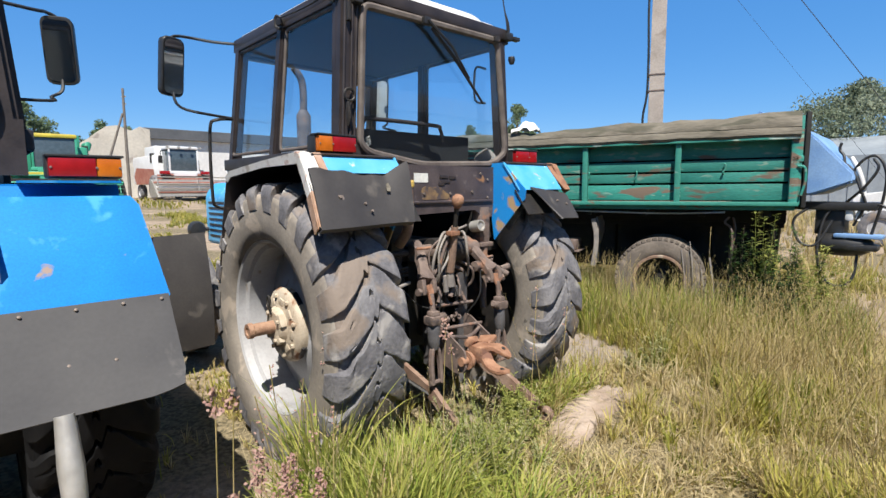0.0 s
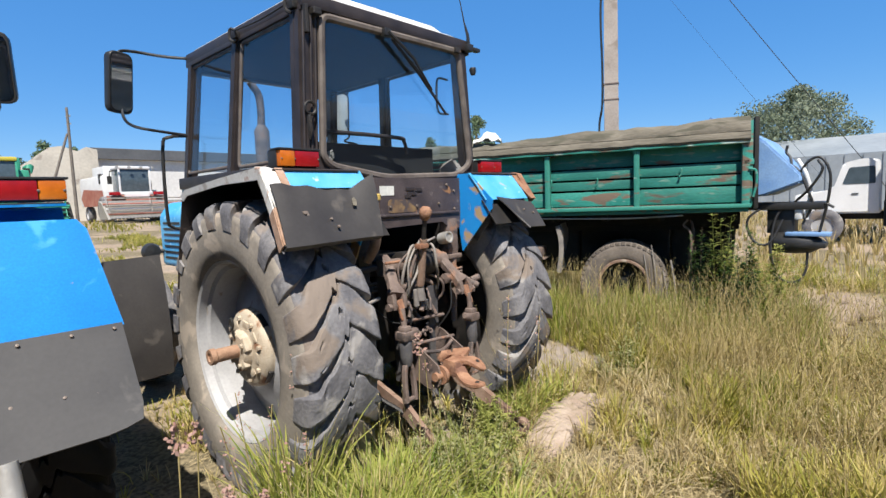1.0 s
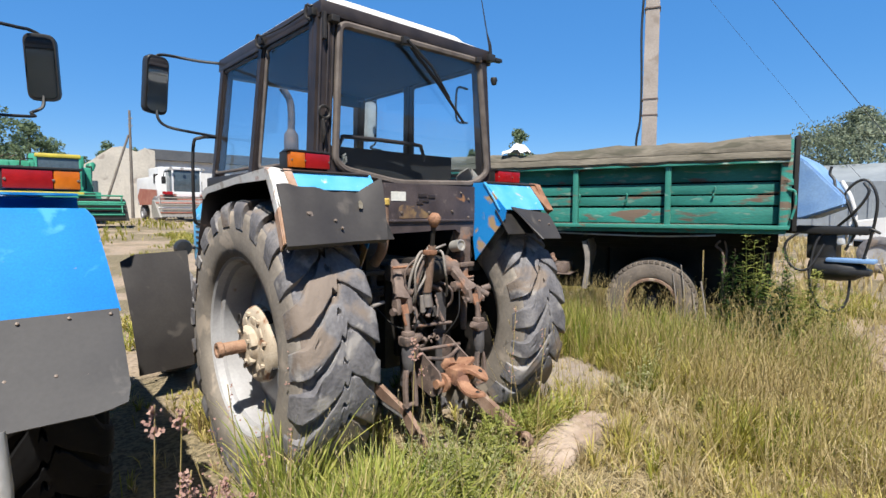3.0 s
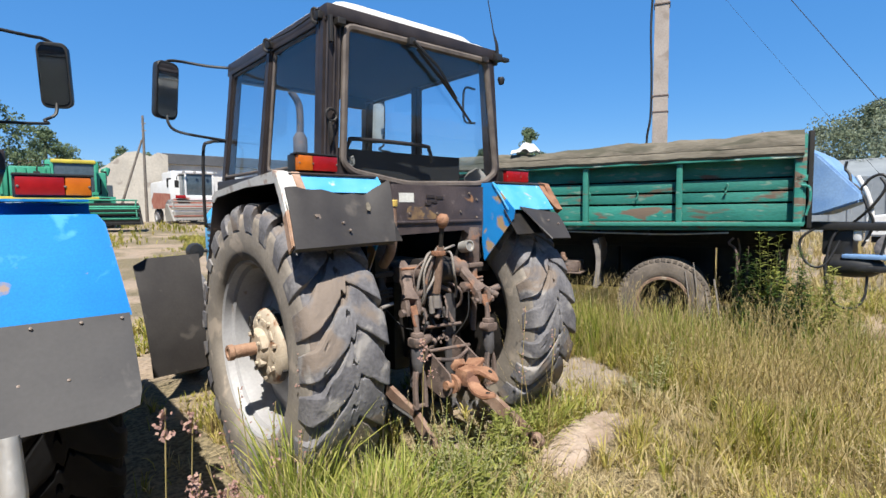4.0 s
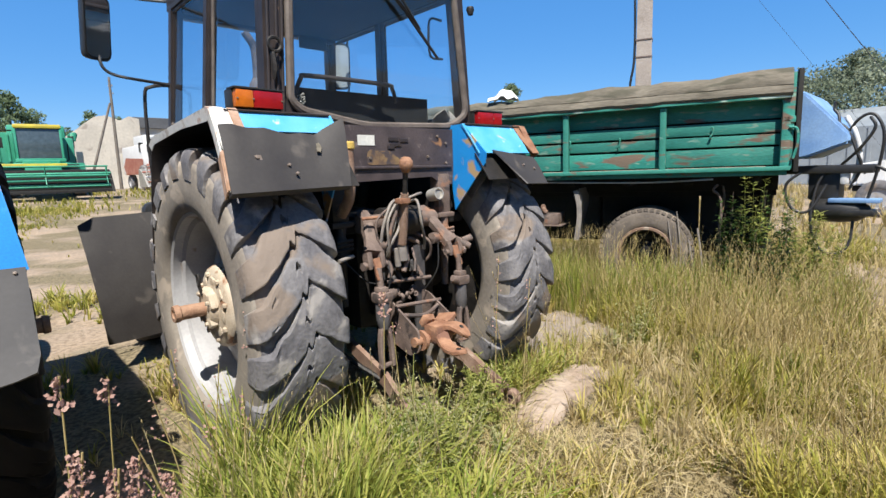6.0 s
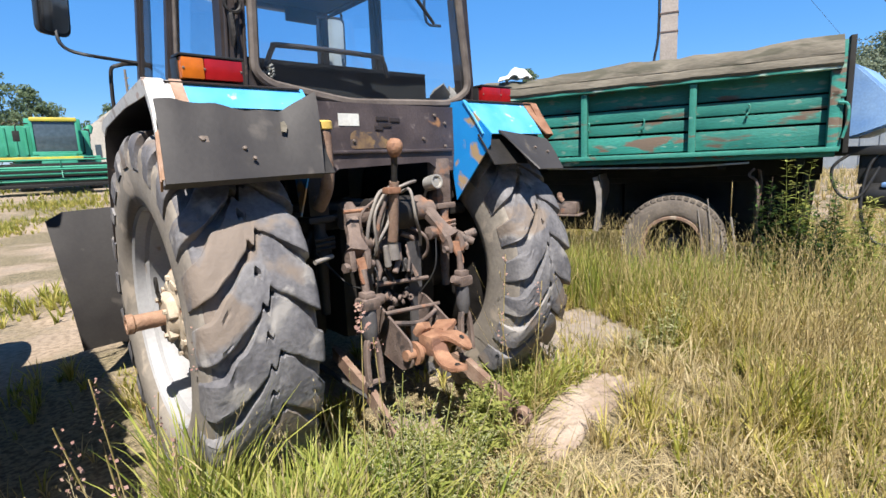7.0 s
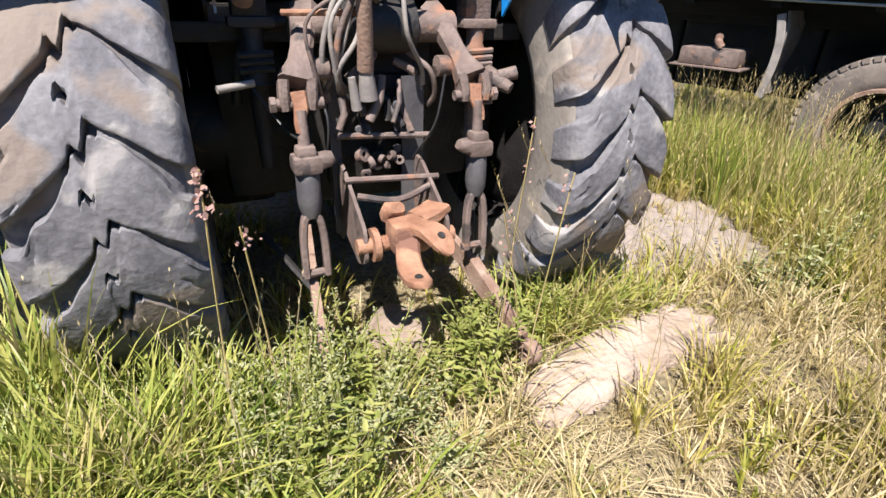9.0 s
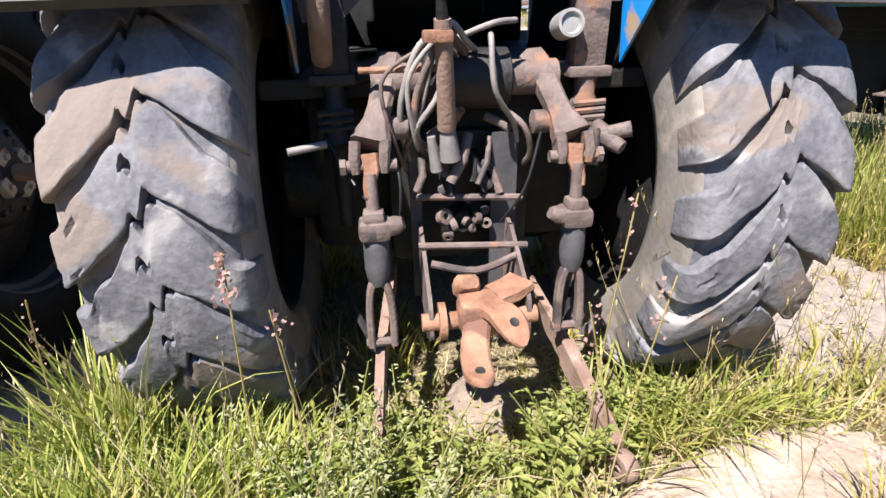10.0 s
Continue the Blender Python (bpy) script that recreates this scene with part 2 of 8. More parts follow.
RUST = (0.19, 0.075, 0.035)
M = {
    "blue": mat("blue_paint", (0.002, 0.180, 0.52), (0.003, 0.225, 0.60), 0.6, scale=3, fine=140, bump=0.02, spots=((0.30, 0.23, 0.20), 13, 0.67, 0.85), second=((0.045, 0.29, 0.60), 6, 0.585, 0.6), fleck=0.25, spec=0.25),
    "blue_light": mat("faded_light_blue_paint", (0.05, 0.33, 0.66), (0.12, 0.42, 0.70), 0.45, scale=6, fine=140, bump=0.05, spots=((0.45, 0.36, 0.3), 9, 0.66, 0.8), second=((0.42, 0.62, 0.78), 16, 0.62, 0.6), fleck=0.12),
    "gusset": mat("scuffed_blue_paint", (0.008, 0.21, 0.60), (0.012, 0.25, 0.66), 0.45, scale=5, fine=140, bump=0.05, spots=((0.36, 0.25, 0.14), 6, 0.60, 0.85), fleck=0.12),
    # tyre rubber with the shade under the neighbour's flap put into its colour
    "shaded_rubber": mat("shaded_black_rubber", (0.005, 0.005, 0.0058), (0.009, 0.009, 0.0095), 0.7, scale=4, fine=60, bump=0.1, second=((0.014, 0.0135, 0.0135), 9, 0.68, 0.7), spec=0.15),
    "white_paint": mat("white_worn_paint", (0.75, 0.74, 0.72), (0.62, 0.6, 0.57), 0.5, scale=5, fine=70, bump=0.08, spots=((0.36, 0.17, 0.10), 8, 0.60, 0.85), second=((0.45, 0.41, 0.37), 12, 0.58, 0.8)),
    "rim": mat("rim_white_paint", (0.40, 0.40, 0.415), (0.33, 0.325, 0.33), 0.5, scale=5, fine=60, bump=0.06, spots=((0.24, 0.19, 0.15), 9, 0.655, 0.85), second=((0.29, 0.265, 0.24), 5, 0.60, 0.8), fleck=0.2, spec=0.35),
    "hub": mat("hub_cream_rust", (0.52, 0.45, 0.355), (0.42, 0.34, 0.255), 0.7, scale=14, fine=120, bump=0.3, spots=((0.22, 0.11, 0.06), 9, 0.575, 0.9)),
    "shaft": mat("rusty_shaft", (0.25, 0.135, 0.085), (0.38, 0.235, 0.155), 0.75, scale=12, fine=100, bump=0.4, spots=((0.15, 0.075, 0.05), 10, 0.6, 0.9)),
    "rubber": mat("tyre_rubber", (0.130, 0.127, 0.140), (0.225, 0.219, 0.228), 0.78, scale=7, fine=55, bump=0.45, depth=0.007, spots=((0.28, 0.265, 0.255), 5, 0.57, 0.95), second=((0.205, 0.168, 0.142), 3.4, 0.56, 0.95), fleck=0.5, spec=0.3),
    "sidewall": mat("tyre_sidewall", (0.205, 0.18, 0.155), (0.27, 0.24, 0.205), 0.85, scale=5, fine=50, bump=0.2, second=((0.34, 0.29, 0.24), 6, 0.56, 0.9)),
    "flap": mat("rubber_sheet", (0.031, 0.028, 0.029), (0.047, 0.043, 0.042), 0.62, scale=4, fine=60, bump=0.08, second=((0.075, 0.067, 0.062), 6, 0.63, 0.8), fleck=0.2),
    "flap_grey": mat("grey_rubber_sheet", (0.053, 0.052, 0.055), (0.072, 0.070, 0.071), 0.65, scale=3, fine=70, bump=0.05, second=((0.10, 0.095, 0.092), 5, 0.66, 0.7), fleck=0.15, spec=0.3),
    "cab": mat("brown_black_cab_paint", (0.024, 0.019, 0.020), (0.045, 0.035, 0.034), 0.5, scale=8, fine=90, bump=0.1, spots=((0.17, 0.11, 0.08), 9, 0.68, 0.8)),
    "panel": mat("rear_panel_paint", (0.055, 0.043, 0.046), (0.095, 0.075, 0.076), 0.5, scale=7, fine=80, bump=0.15, spots=((0.30, 0.15, 0.07), 8, 0.64, 0.85), second=((0.16, 0.13, 0.125), 14, 0.64, 0.7), fleck=0.35),
    "inside": mat("cab_trim_black", (0.010, 0.011, 0.012), (0.018, 0.018, 0.019), 0.7, scale=8, bump=0.1),
    # dark lining; its blue is the glass's sky reflection put into the colour
    "lining": mat("roof_lining_sky_tint", (0.006, 0.014, 0.036), (0.010, 0.020, 0.045), 0.9, scale=5, fine=120, bump=0.1),
    "bolt": mat("dull_bolt", (0.16, 0.13, 0.11), (0.24, 0.19, 0.16), 0.6, metal=0.3, scale=30),
    # mirror glass with a bright reflection painted in as whitish colour
    "glare_mirror": mat("mirror_painted_glare", (0.66, 0.66, 0.64), (0.5, 0.5, 0.48), 0.35, metal=0.2, scale=9, bump=0.03),
    "truck_rubber": mat("old_truck_rubber", (0.12, 0.10, 0.085), (0.18, 0.15, 0.125), 0.85, scale=6, fine=50, bump=0.25, second=((0.25, 0.205, 0.165), 8, 0.6, 0.9)),
    "seal": mat("grey_window_rubber", (0.085, 0.068, 0.06), (0.15, 0.125, 0.11), 0.7, scale=12, fine=90, bump=0.15),
    # greasy iron; its near-black also carries the shade under the tractor
    "dark": mat("greasy_and_shaded_iron", (0.012, 0.011, 0.0105), (0.026, 0.022, 0.02), 0.6, scale=10, fine=70, bump=0.3, spots=((0.07, 0.045, 0.035), 9, 0.64, 0.85)),
    "iron": mat("dusty_brown_iron", (0.112, 0.080, 0.068), (0.195, 0.145, 0.124), 0.75, scale=12, fine=80, bump=0.35, spots=((0.24, 0.13, 0.085), 8, 0.61, 0.9), second=((0.06, 0.048, 0.045), 10, 0.58, 0.7)),
    "sleeve": mat("dark_grey_steel", (0.055, 0.053, 0.058), (0.095, 0.09, 0.092), 0.6, scale=10, fine=80, bump=0.15, spots=((0.12, 0.085, 0.065), 8, 0.62, 0.85)),
    "rust": mat("bare_rust", (0.225, 0.104, 0.060), (0.35, 0.19, 0.115), 0.8, scale=14, fine=90, bump=0.4, spots=((0.16, 0.08, 0.055), 8, 0.62, 0.9)),
    "link_rust": mat("dull_rust", (0.20, 0.12, 0.085), (0.29, 0.20, 0.15), 0.8, scale=12, fine=90, bump=0.4, spots=((0.12, 0.07, 0.05), 9, 0.6, 0.9), second=((0.36, 0.30, 0.24), 12, 0.64, 0.85)),
    "old_rust": mat("flaking_rust", (0.32, 0.19, 0.12), (0.43, 0.29, 0.22), 0.85, scale=18, fine=90, bump=0.4, spots=((0.62, 0.58, 0.54), 9, 0.62, 0.7)),
    "black": mat("black_plastic", (0.02, 0.02, 0.021), (0.03, 0.03, 0.031), 0.45, scale=10, bump=0.05),
    "red": mat("red_lens", (0.36, 0.010, 0.012), (0.28, 0.008, 0.01), 0.25, scale=20, bump=0.03, fleck=0.1),
    "amber": mat("amber_lens", (0.62, 0.16, 0.012), (0.5, 0.12, 0.01), 0.25, scale=20, bump=0.03, fleck=0.1),
    "roof": mat("white_roof", (0.78, 0.77, 0.74), (0.66, 0.65, 0.62), 0.5, scale=4, bump=0.08),
    "hose": mat("grey_hose", (0.20, 0.18, 0.17), (0.30, 0.27, 0.24), 0.6, scale=14, fine=100, bump=0.2),
    "yellow": mat("yellow_cap", (0.70, 0.50, 0.13), (0.58, 0.40, 0.10), 0.5),
    "ochre": mat("ochre_rust_stain", (0.24, 0.155, 0.075), (0.13, 0.085, 0.06), 0.8, scale=22, fine=90, bump=0.2, second=((0.07, 0.055, 0.055), 18, 0.52, 0.6)),
    "galv": mat("pale_metal", (0.5, 0.48, 0.45), (0.36, 0.34, 0.31), 0.45, metal=0.4, scale=15),
    "sticker": mat("pale_sticker", (0.72, 0.72, 0.68), (0.6, 0.6, 0.57), 0.5),
    "green": mat("trailer_green_paint", (0.012, 0.175, 0.145), (0.036, 0.275, 0.22), 0.6, scale=4, fine=60, bump=0.35, depth=0.008, spots=((0.14, 0.10, 0.075), 6, 0.57, 0.9), second=((0.15, 0.27, 0.22), 15, 0.60, 0.8), fleck=0.4, each=0.22, stretch=(0.4, 1.0, 1.4)),
    "green_rail": mat("trailer_green_edge", (0.035, 0.24, 0.19), (0.02, 0.19, 0.145), 0.6, scale=6, fine=60, bump=0.25, spots=((0.50, 0.58, 0.52), 6, 0.585, 0.8), second=((0.14, 0.10, 0.07), 9, 0.61, 0.9), fleck=0.35, stretch=(0.4, 1.0, 1.0)),
    "oldwood": mat("weathered_wood", (0.13, 0.115, 0.088), (0.215, 0.19, 0.15), 0.85, scale=6, fine=60, bump=0.5, second=((0.085, 0.08, 0.058), 7, 0.57, 0.9), fleck=0.45, stretch=(0.25, 1.0, 1.0)),
    # near-black chassis colour; it also carries the shade under the trailer
    "chassis": mat("black_chassis_and_shade", (0.008, 0.008, 0.008), (0.016, 0.015, 0.014), 0.8, scale=8, bump=0.2),
    "concrete": mat("concrete", (0.42, 0.365, 0.325), (0.33, 0.285, 0.25), 0.9, scale=3, fine=50, bump=0.35, spots=((0.25, 0.21, 0.18), 4, 0.62, 0.95), fleck=0.35),
    "slab": mat("pale_slab", (0.43, 0.345, 0.28), (0.33, 0.25, 0.195), 0.95, scale=5, fine=34, bump=0.7, depth=0.025, spots=((0.29, 0.225, 0.165), 9, 0.58, 0.95)),
    "machine_blue": mat("faded_blue_paint", (0.15, 0.29, 0.56), (0.23, 0.38, 0.62), 0.5, scale=4, bump=0.08),
    "truck_white": mat("truck_white_paint", (0.78, 0.78, 0.78), (0.7, 0.7, 0.7), 0.4, scale=2, bump=0.03),
    "comb_red": mat("combine_red_paint", (0.34, 0.11, 0.075), (0.42, 0.19, 0.14), 0.55, scale=3),
    "comb_green": mat("combine_green_paint", (0.03, 0.27, 0.16), (0.05, 0.33, 0.22), 0.5, scale=2),
    "comb_yellow": mat("combine_yellow_paint", (0.62, 0.5, 0.06), (0.5, 0.4, 0.06), 0.5, scale=2),
    "plaster": mat("stained_plaster", (0.62, 0.57, 0.49), (0.48, 0.44, 0.38), 0.9, scale=0.5, fine=6, bump=0.2, spots=((0.33, 0.29, 0.25), 0.8, 0.6, 0.9)),
    "shed": mat("pale_shed_wall", (0.72, 0.71, 0.69), (0.62, 0.61, 0.6), 0.7, scale=0.4, fine=4, bump=0.1),
    "shed_roof": mat("grey_shed_roof", (0.075, 0.08, 0.09), (0.11, 0.115, 0.125), 0.7, scale=0.5, fine=4, bump=0.1),
    "hangar": mat("hangar_metal", (0.24, 0.27, 0.30), (0.31, 0.34, 0.37), 0.5, scale=0.4, fine=3, bump=0.1),
    "old_pole": mat("grey_wood_pole", (0.13, 0.11, 0.095), (0.19, 0.165, 0.14), 0.9, scale=3),
    # dark colour of the unseen walls that hold back skylight
    "blocker_dark": mat("dark_sky_blocker", (0.10, 0.085, 0.07), (0.14, 0.12, 0.10), 0.9, scale=0.6, fine=8, bump=0.2),
    "bark": mat("bark", (0.12, 0.09, 0.065), (0.19, 0.15, 0.11), 0.9, scale=6, fine=30, bump=0.5),
    "mirror": mat("mirror_glass", (0.8, 0.82, 0.84), (0.78, 0.8, 0.82), 0.04, metal=1.0, bump=0.0, fleck=0.02),
    "truck_glass": mat("dark_vehicle_glass", (0.055, 0.075, 0.09), (0.075, 0.10, 0.12), 0.08, bump=0.0, fleck=0.02),
    "glass": glass_mat("cab_glass", (0.86, 0.94, 0.99), 0.018),
    "lv_far": leaf_mat("far_foliage", [(0.09, 0.135, 0.075), (0.145, 0.20, 0.11), (0.21, 0.27, 0.15)], 0.7, 0.35),
    "lv_willow": leaf_mat("willow_foliage", [(0.11, 0.145, 0.092), (0.19, 0.225, 0.15), (0.29, 0.32, 0.235)], 0.7, 0.3, 0.5),
    "lv_bush": leaf_mat("bush_leaves", [(0.03, 0.065, 0.018), (0.065, 0.125, 0.03), (0.13, 0.19, 0.05)], 0.5, 0.35),
    "grass_green": leaf_mat("green_grass", [(0.13, 0.165, 0.028), (0.28, 0.285, 0.048), (0.44, 0.395, 0.095), (0.60, 0.49, 0.20)], 0.5, 0.4),
    "grass_dry": leaf_mat("dry_grass", [(0.26, 0.21, 0.070), (0.47, 0.365, 0.155), (0.65, 0.52, 0.29), (0.34, 0.285, 0.10), (0.55, 0.435, 0.22), (0.21, 0.155, 0.07)], 0.6, 0.35),
    "weed": leaf_mat("weed_leaves", [(0.17, 0.21, 0.05), (0.30, 0.325, 0.085), (0.44, 0.42, 0.155)], 0.5, 0.4),
    "wormwood": leaf_mat("grey_green_weed", [(0.24, 0.265, 0.12), (0.36, 0.37, 0.19), (0.46, 0.45, 0.25)], 0.6, 0.35),
    "pink": leaf_mat("pinkish_seed_heads", [(0.26, 0.14, 0.12), (0.40, 0.25, 0.21), (0.46, 0.33, 0.26)], 0.7, 0.3),
}


# ---- mesh helpers ----
def part(name, bm, material, parent=None, label="", smooth=None):
    """One mesh object from a bmesh, under its thing or part."""
    bmesh.ops.recalc_face_normals(bm, faces=bm.faces)
    me = bpy.data.meshes.new(name)
    bm.to_mesh(me)
    bm.free()
    me.materials.append(M[material])
    if smooth:
        me.polygons.foreach_set("use_smooth", [True] * len(me.polygons))
        me.set_sharp_from_angle(angle=radians(smooth))
    ob = new(name, me)
    if parent:
        ob.parent = parent
    if label:
        ob["label"] = label
    return ob


def thing(name, at, label, category, rz=0.0, group="", kind=""):
    e = new(name)
    e.empty_display_size = 0.1
    e.matrix_world = pose(*at, 0, 0, rz)
    return tagged(e, label, category, group, kind)


def box(bm, lo, hi, m=None, bevel=0.0):
    """An axis-aligned box from corner to corner, turned by m, with bevelled edges."""
    c, s = (Vector(lo) + Vector(hi)) / 2, Vector(hi) - Vector(lo)
    r = bmesh.ops.create_cube(bm, size=1.0)
    bmesh.ops.transform(bm, matrix=Matrix.Translation(c) @ Matrix.Diagonal((*s, 1)), verts=r["verts"])
    vs = r["verts"]
    if bevel:
        es = list({e for v in vs for e in v.link_edges})
        o = bmesh.ops.bevel(bm, geom=es, offset=bevel, segments=2, profile=0.6, affect="EDGES")
        vs = list({v for f in o["faces"] for v in f.verts} | {v for v in vs if v.is_valid})
    if m is not None:
        bmesh.ops.transform(bm, matrix=m, verts=vs)
    return bm


def prism(bm, poly, axis, a, b, skew=None):
    """A polygon in the two other axes, drawn out from a to b along axis (0 x, 1 y, 2 z)."""
    rings = []
    for h in (a, b):
        ring = []
        for p, q in poly:
            v = [p, q]
            v.insert(axis, h)
            ring.append(bm.verts.new(v))
        rings.append(ring)
    n = len(poly)
    bm.faces.new(rings[0])
    bm.faces.new(rings[1][::-1])
    for i in range(n):
        j = (i + 1) % n
        bm.faces.new((rings[0][i], rings[1][i], rings[1][j], rings[0][j]))
    return bm


def tube(bm, pts, r, n=8, cap=True):
    """A round bar along points; r is one radius or one for each point."""
    pts = [Vector(p) for p in pts]
    rs = r if isinstance(r, (list, tuple)) else [r] * len(pts)
    rings, up = [], None
    for i, p in enumerate(pts):
        d = (pts[min(i + 1, len(pts) - 1)] - pts[max(i - 1, 0)]).normalized()
        if up is None:
            up = d.orthogonal().normalized()
        up = (up - d * up.dot(d)).normalized()
        side = d.cross(up)
        rings.append([bm.verts.new(p + rs[i] * (math.cos(k * 2 * math.pi / n) * up + math.sin(k * 2 * math.pi / n) * side)) for k in range(n)])
    for a, b in zip(rings, rings[1:]):
        for k in range(n):
            bm.faces.new((a[k], a[(k + 1) % n], b[(k + 1) % n], b[k]))
    if cap:
        bm.faces.new(rings[0][::-1])
        bm.faces.new(rings[-1])
    return bm


def lathe(bm, profile, m, n=32, close=False):
    """Turn a profile of (radius, height) round the local z axis of m."""
    rings = []
    for r, h in profile:
        rings.append([bm.verts.new(m @ Vector((r * math.cos(k * 2 * math.pi / n), r * math.sin(k * 2 * math.pi / n), h))) for k in range(n)])
    pairs = list(zip(rings, rings[1:])) + ([(rings[-1], rings[0])] if close else [])
    for a, b in pairs:
        for k in range(n):
            bm.faces.new((a[k], a[(k + 1) % n], b[(k + 1) % n], b[k]))
    return bm


def sheet(bm, rows, thick):
    """A bent sheet through a grid of points, with thickness."""
    rows = [[Vector(p) for p in row] for row in rows]
    nr, nc = len(rows), len(rows[0])
    front, back = [], []
    for i in range(nr):
        fr, bk = [], []
        for j in range(nc):
            du = rows[min(i + 1, nr - 1)][j] - rows[max(i - 1, 0)][j]
            dv = rows[i][min(j + 1, nc - 1)] - rows[i][max(j - 1, 0)]
            nn = du.cross(dv)
            nn = nn.normalized() if nn.length > 1e-9 else Vector((0, 0, 1))
            fr.append(bm.verts.new(rows[i][j] + nn * thick / 2))
            bk.append(bm.verts.new(rows[i][j] - nn * thick / 2))
        front.append(fr)
        back.append(bk)
    for i in range(nr - 1):
        for j in range(nc - 1):
            bm.faces.new((front[i][j], front[i][j + 1], front[i + 1][j + 1], front[i + 1][j]))
            bm.faces.new((back[i][j], back[i + 1][j], back[i + 1][j + 1], back[i][j + 1]))
    for j in range(nc - 1):
        bm.faces.new((front[0][j], back[0][j], back[0][j + 1], front[0][j + 1]))
        bm.faces.new((front[-1][j], front[-1][j + 1], back[-1][j + 1], back[-1][j]))
    for i in range(nr - 1):
        bm.faces.new((front[i][0], front[i + 1][0], back[i + 1][0], back[i][0]))
        bm.faces.new((front[i][-1], back[i][-1], back[i + 1][-1], front[i + 1][-1]))
    return bm


def strap(bm, pts, widths, thicks, across):
    """A forged bar along points: flat section with eased corners; across gives the direction of its width."""
    pts, rings = [Vector(p) for p in pts], []
    for i, p in enumerate(pts):
        d = (pts[min(i + 1, len(pts) - 1)] - pts[max(i - 1, 0)]).normalized()
        u = Vector(across)
        u = (u - d * u.dot(d)).normalized()
        v = d.cross(u)
        w, h = widths[i] / 2, thicks[i] / 2
        e = min(w, h) * 0.45
        rings.append([bm.verts.new(p + u * a + v * b) for a, b in ((w, h - e), (w - e, h), (e - w, h), (-w, h - e), (-w, e - h), (e - w, -h), (w - e, -h), (w, e - h))])
    for a, b in zip(rings, rings[1:]):
        for k in range(8):
            bm.faces.new((a[k], a[(k + 1) % 8], b[(k + 1) % 8], b[k]))
    bm.faces.new(rings[0][::-1])
    bm.faces.new(rings[-1])
    return bm


def B():
    return bmesh.new()


def lerp(a, b, t):
    return Vector(a).lerp(Vector(b), t)


def bent(pts, n=6):
    """A smooth line (Catmull-Rom) through points."""
    p = [Vector(q) for q in pts]
    p = [2 * p[0] - p[1]] + p + [2 * p[-1] - p[-2]]
    out = []
    for i in range(1, len(p) - 2):
        for k in range(n):
            t = k / n
            out.append(0.5 * (2 * p[i] + (p[i + 1] - p[i - 1]) * t + (2 * p[i - 1] - 5 * p[i] + 4 * p[i + 1] - p[i + 2]) * t * t + (3 * p[i] - p[i - 1] - 3 * p[i + 1] + p[i + 2]) * t ** 3))
    return out + [p[-2]]


def raw_mesh(name, verts, faces, material, label="", category="", kind="stuff", parent=None):
    me = bpy.data.meshes.new(name)
    me.from_pydata(verts, [], faces)
    me.materials.append(M[material])
    ob = new(name, me)
    if parent:
        ob.parent = parent
    return tagged(ob, label, category, "", kind)


AXLE_X = Matrix.Rotation(radians(90), 4, "Y")      # local z lies along +x


# ---- ground ----
def ground_height(x, y):
    far = max(0.0, min(1.0, (y - 8.0) / 28.0))
    h = 0.95 * far * far * (3 - 2 * far)
    near = math.exp(-((x - 1.5) ** 2 + (y + 0.5) ** 2) / 60.0)
    h += 0.05 * noise.noise(Vector((x * 0.35, y * 0.35, 0.3))) * (0.3 + near) + 0.018 * noise.noise(Vector((x * 1.9, y * 1.9, 5.1))) * near
    h += 0.012 * noise.noise(Vector((x * 6, y * 6, 2.0))) * near
    return h - 0.01


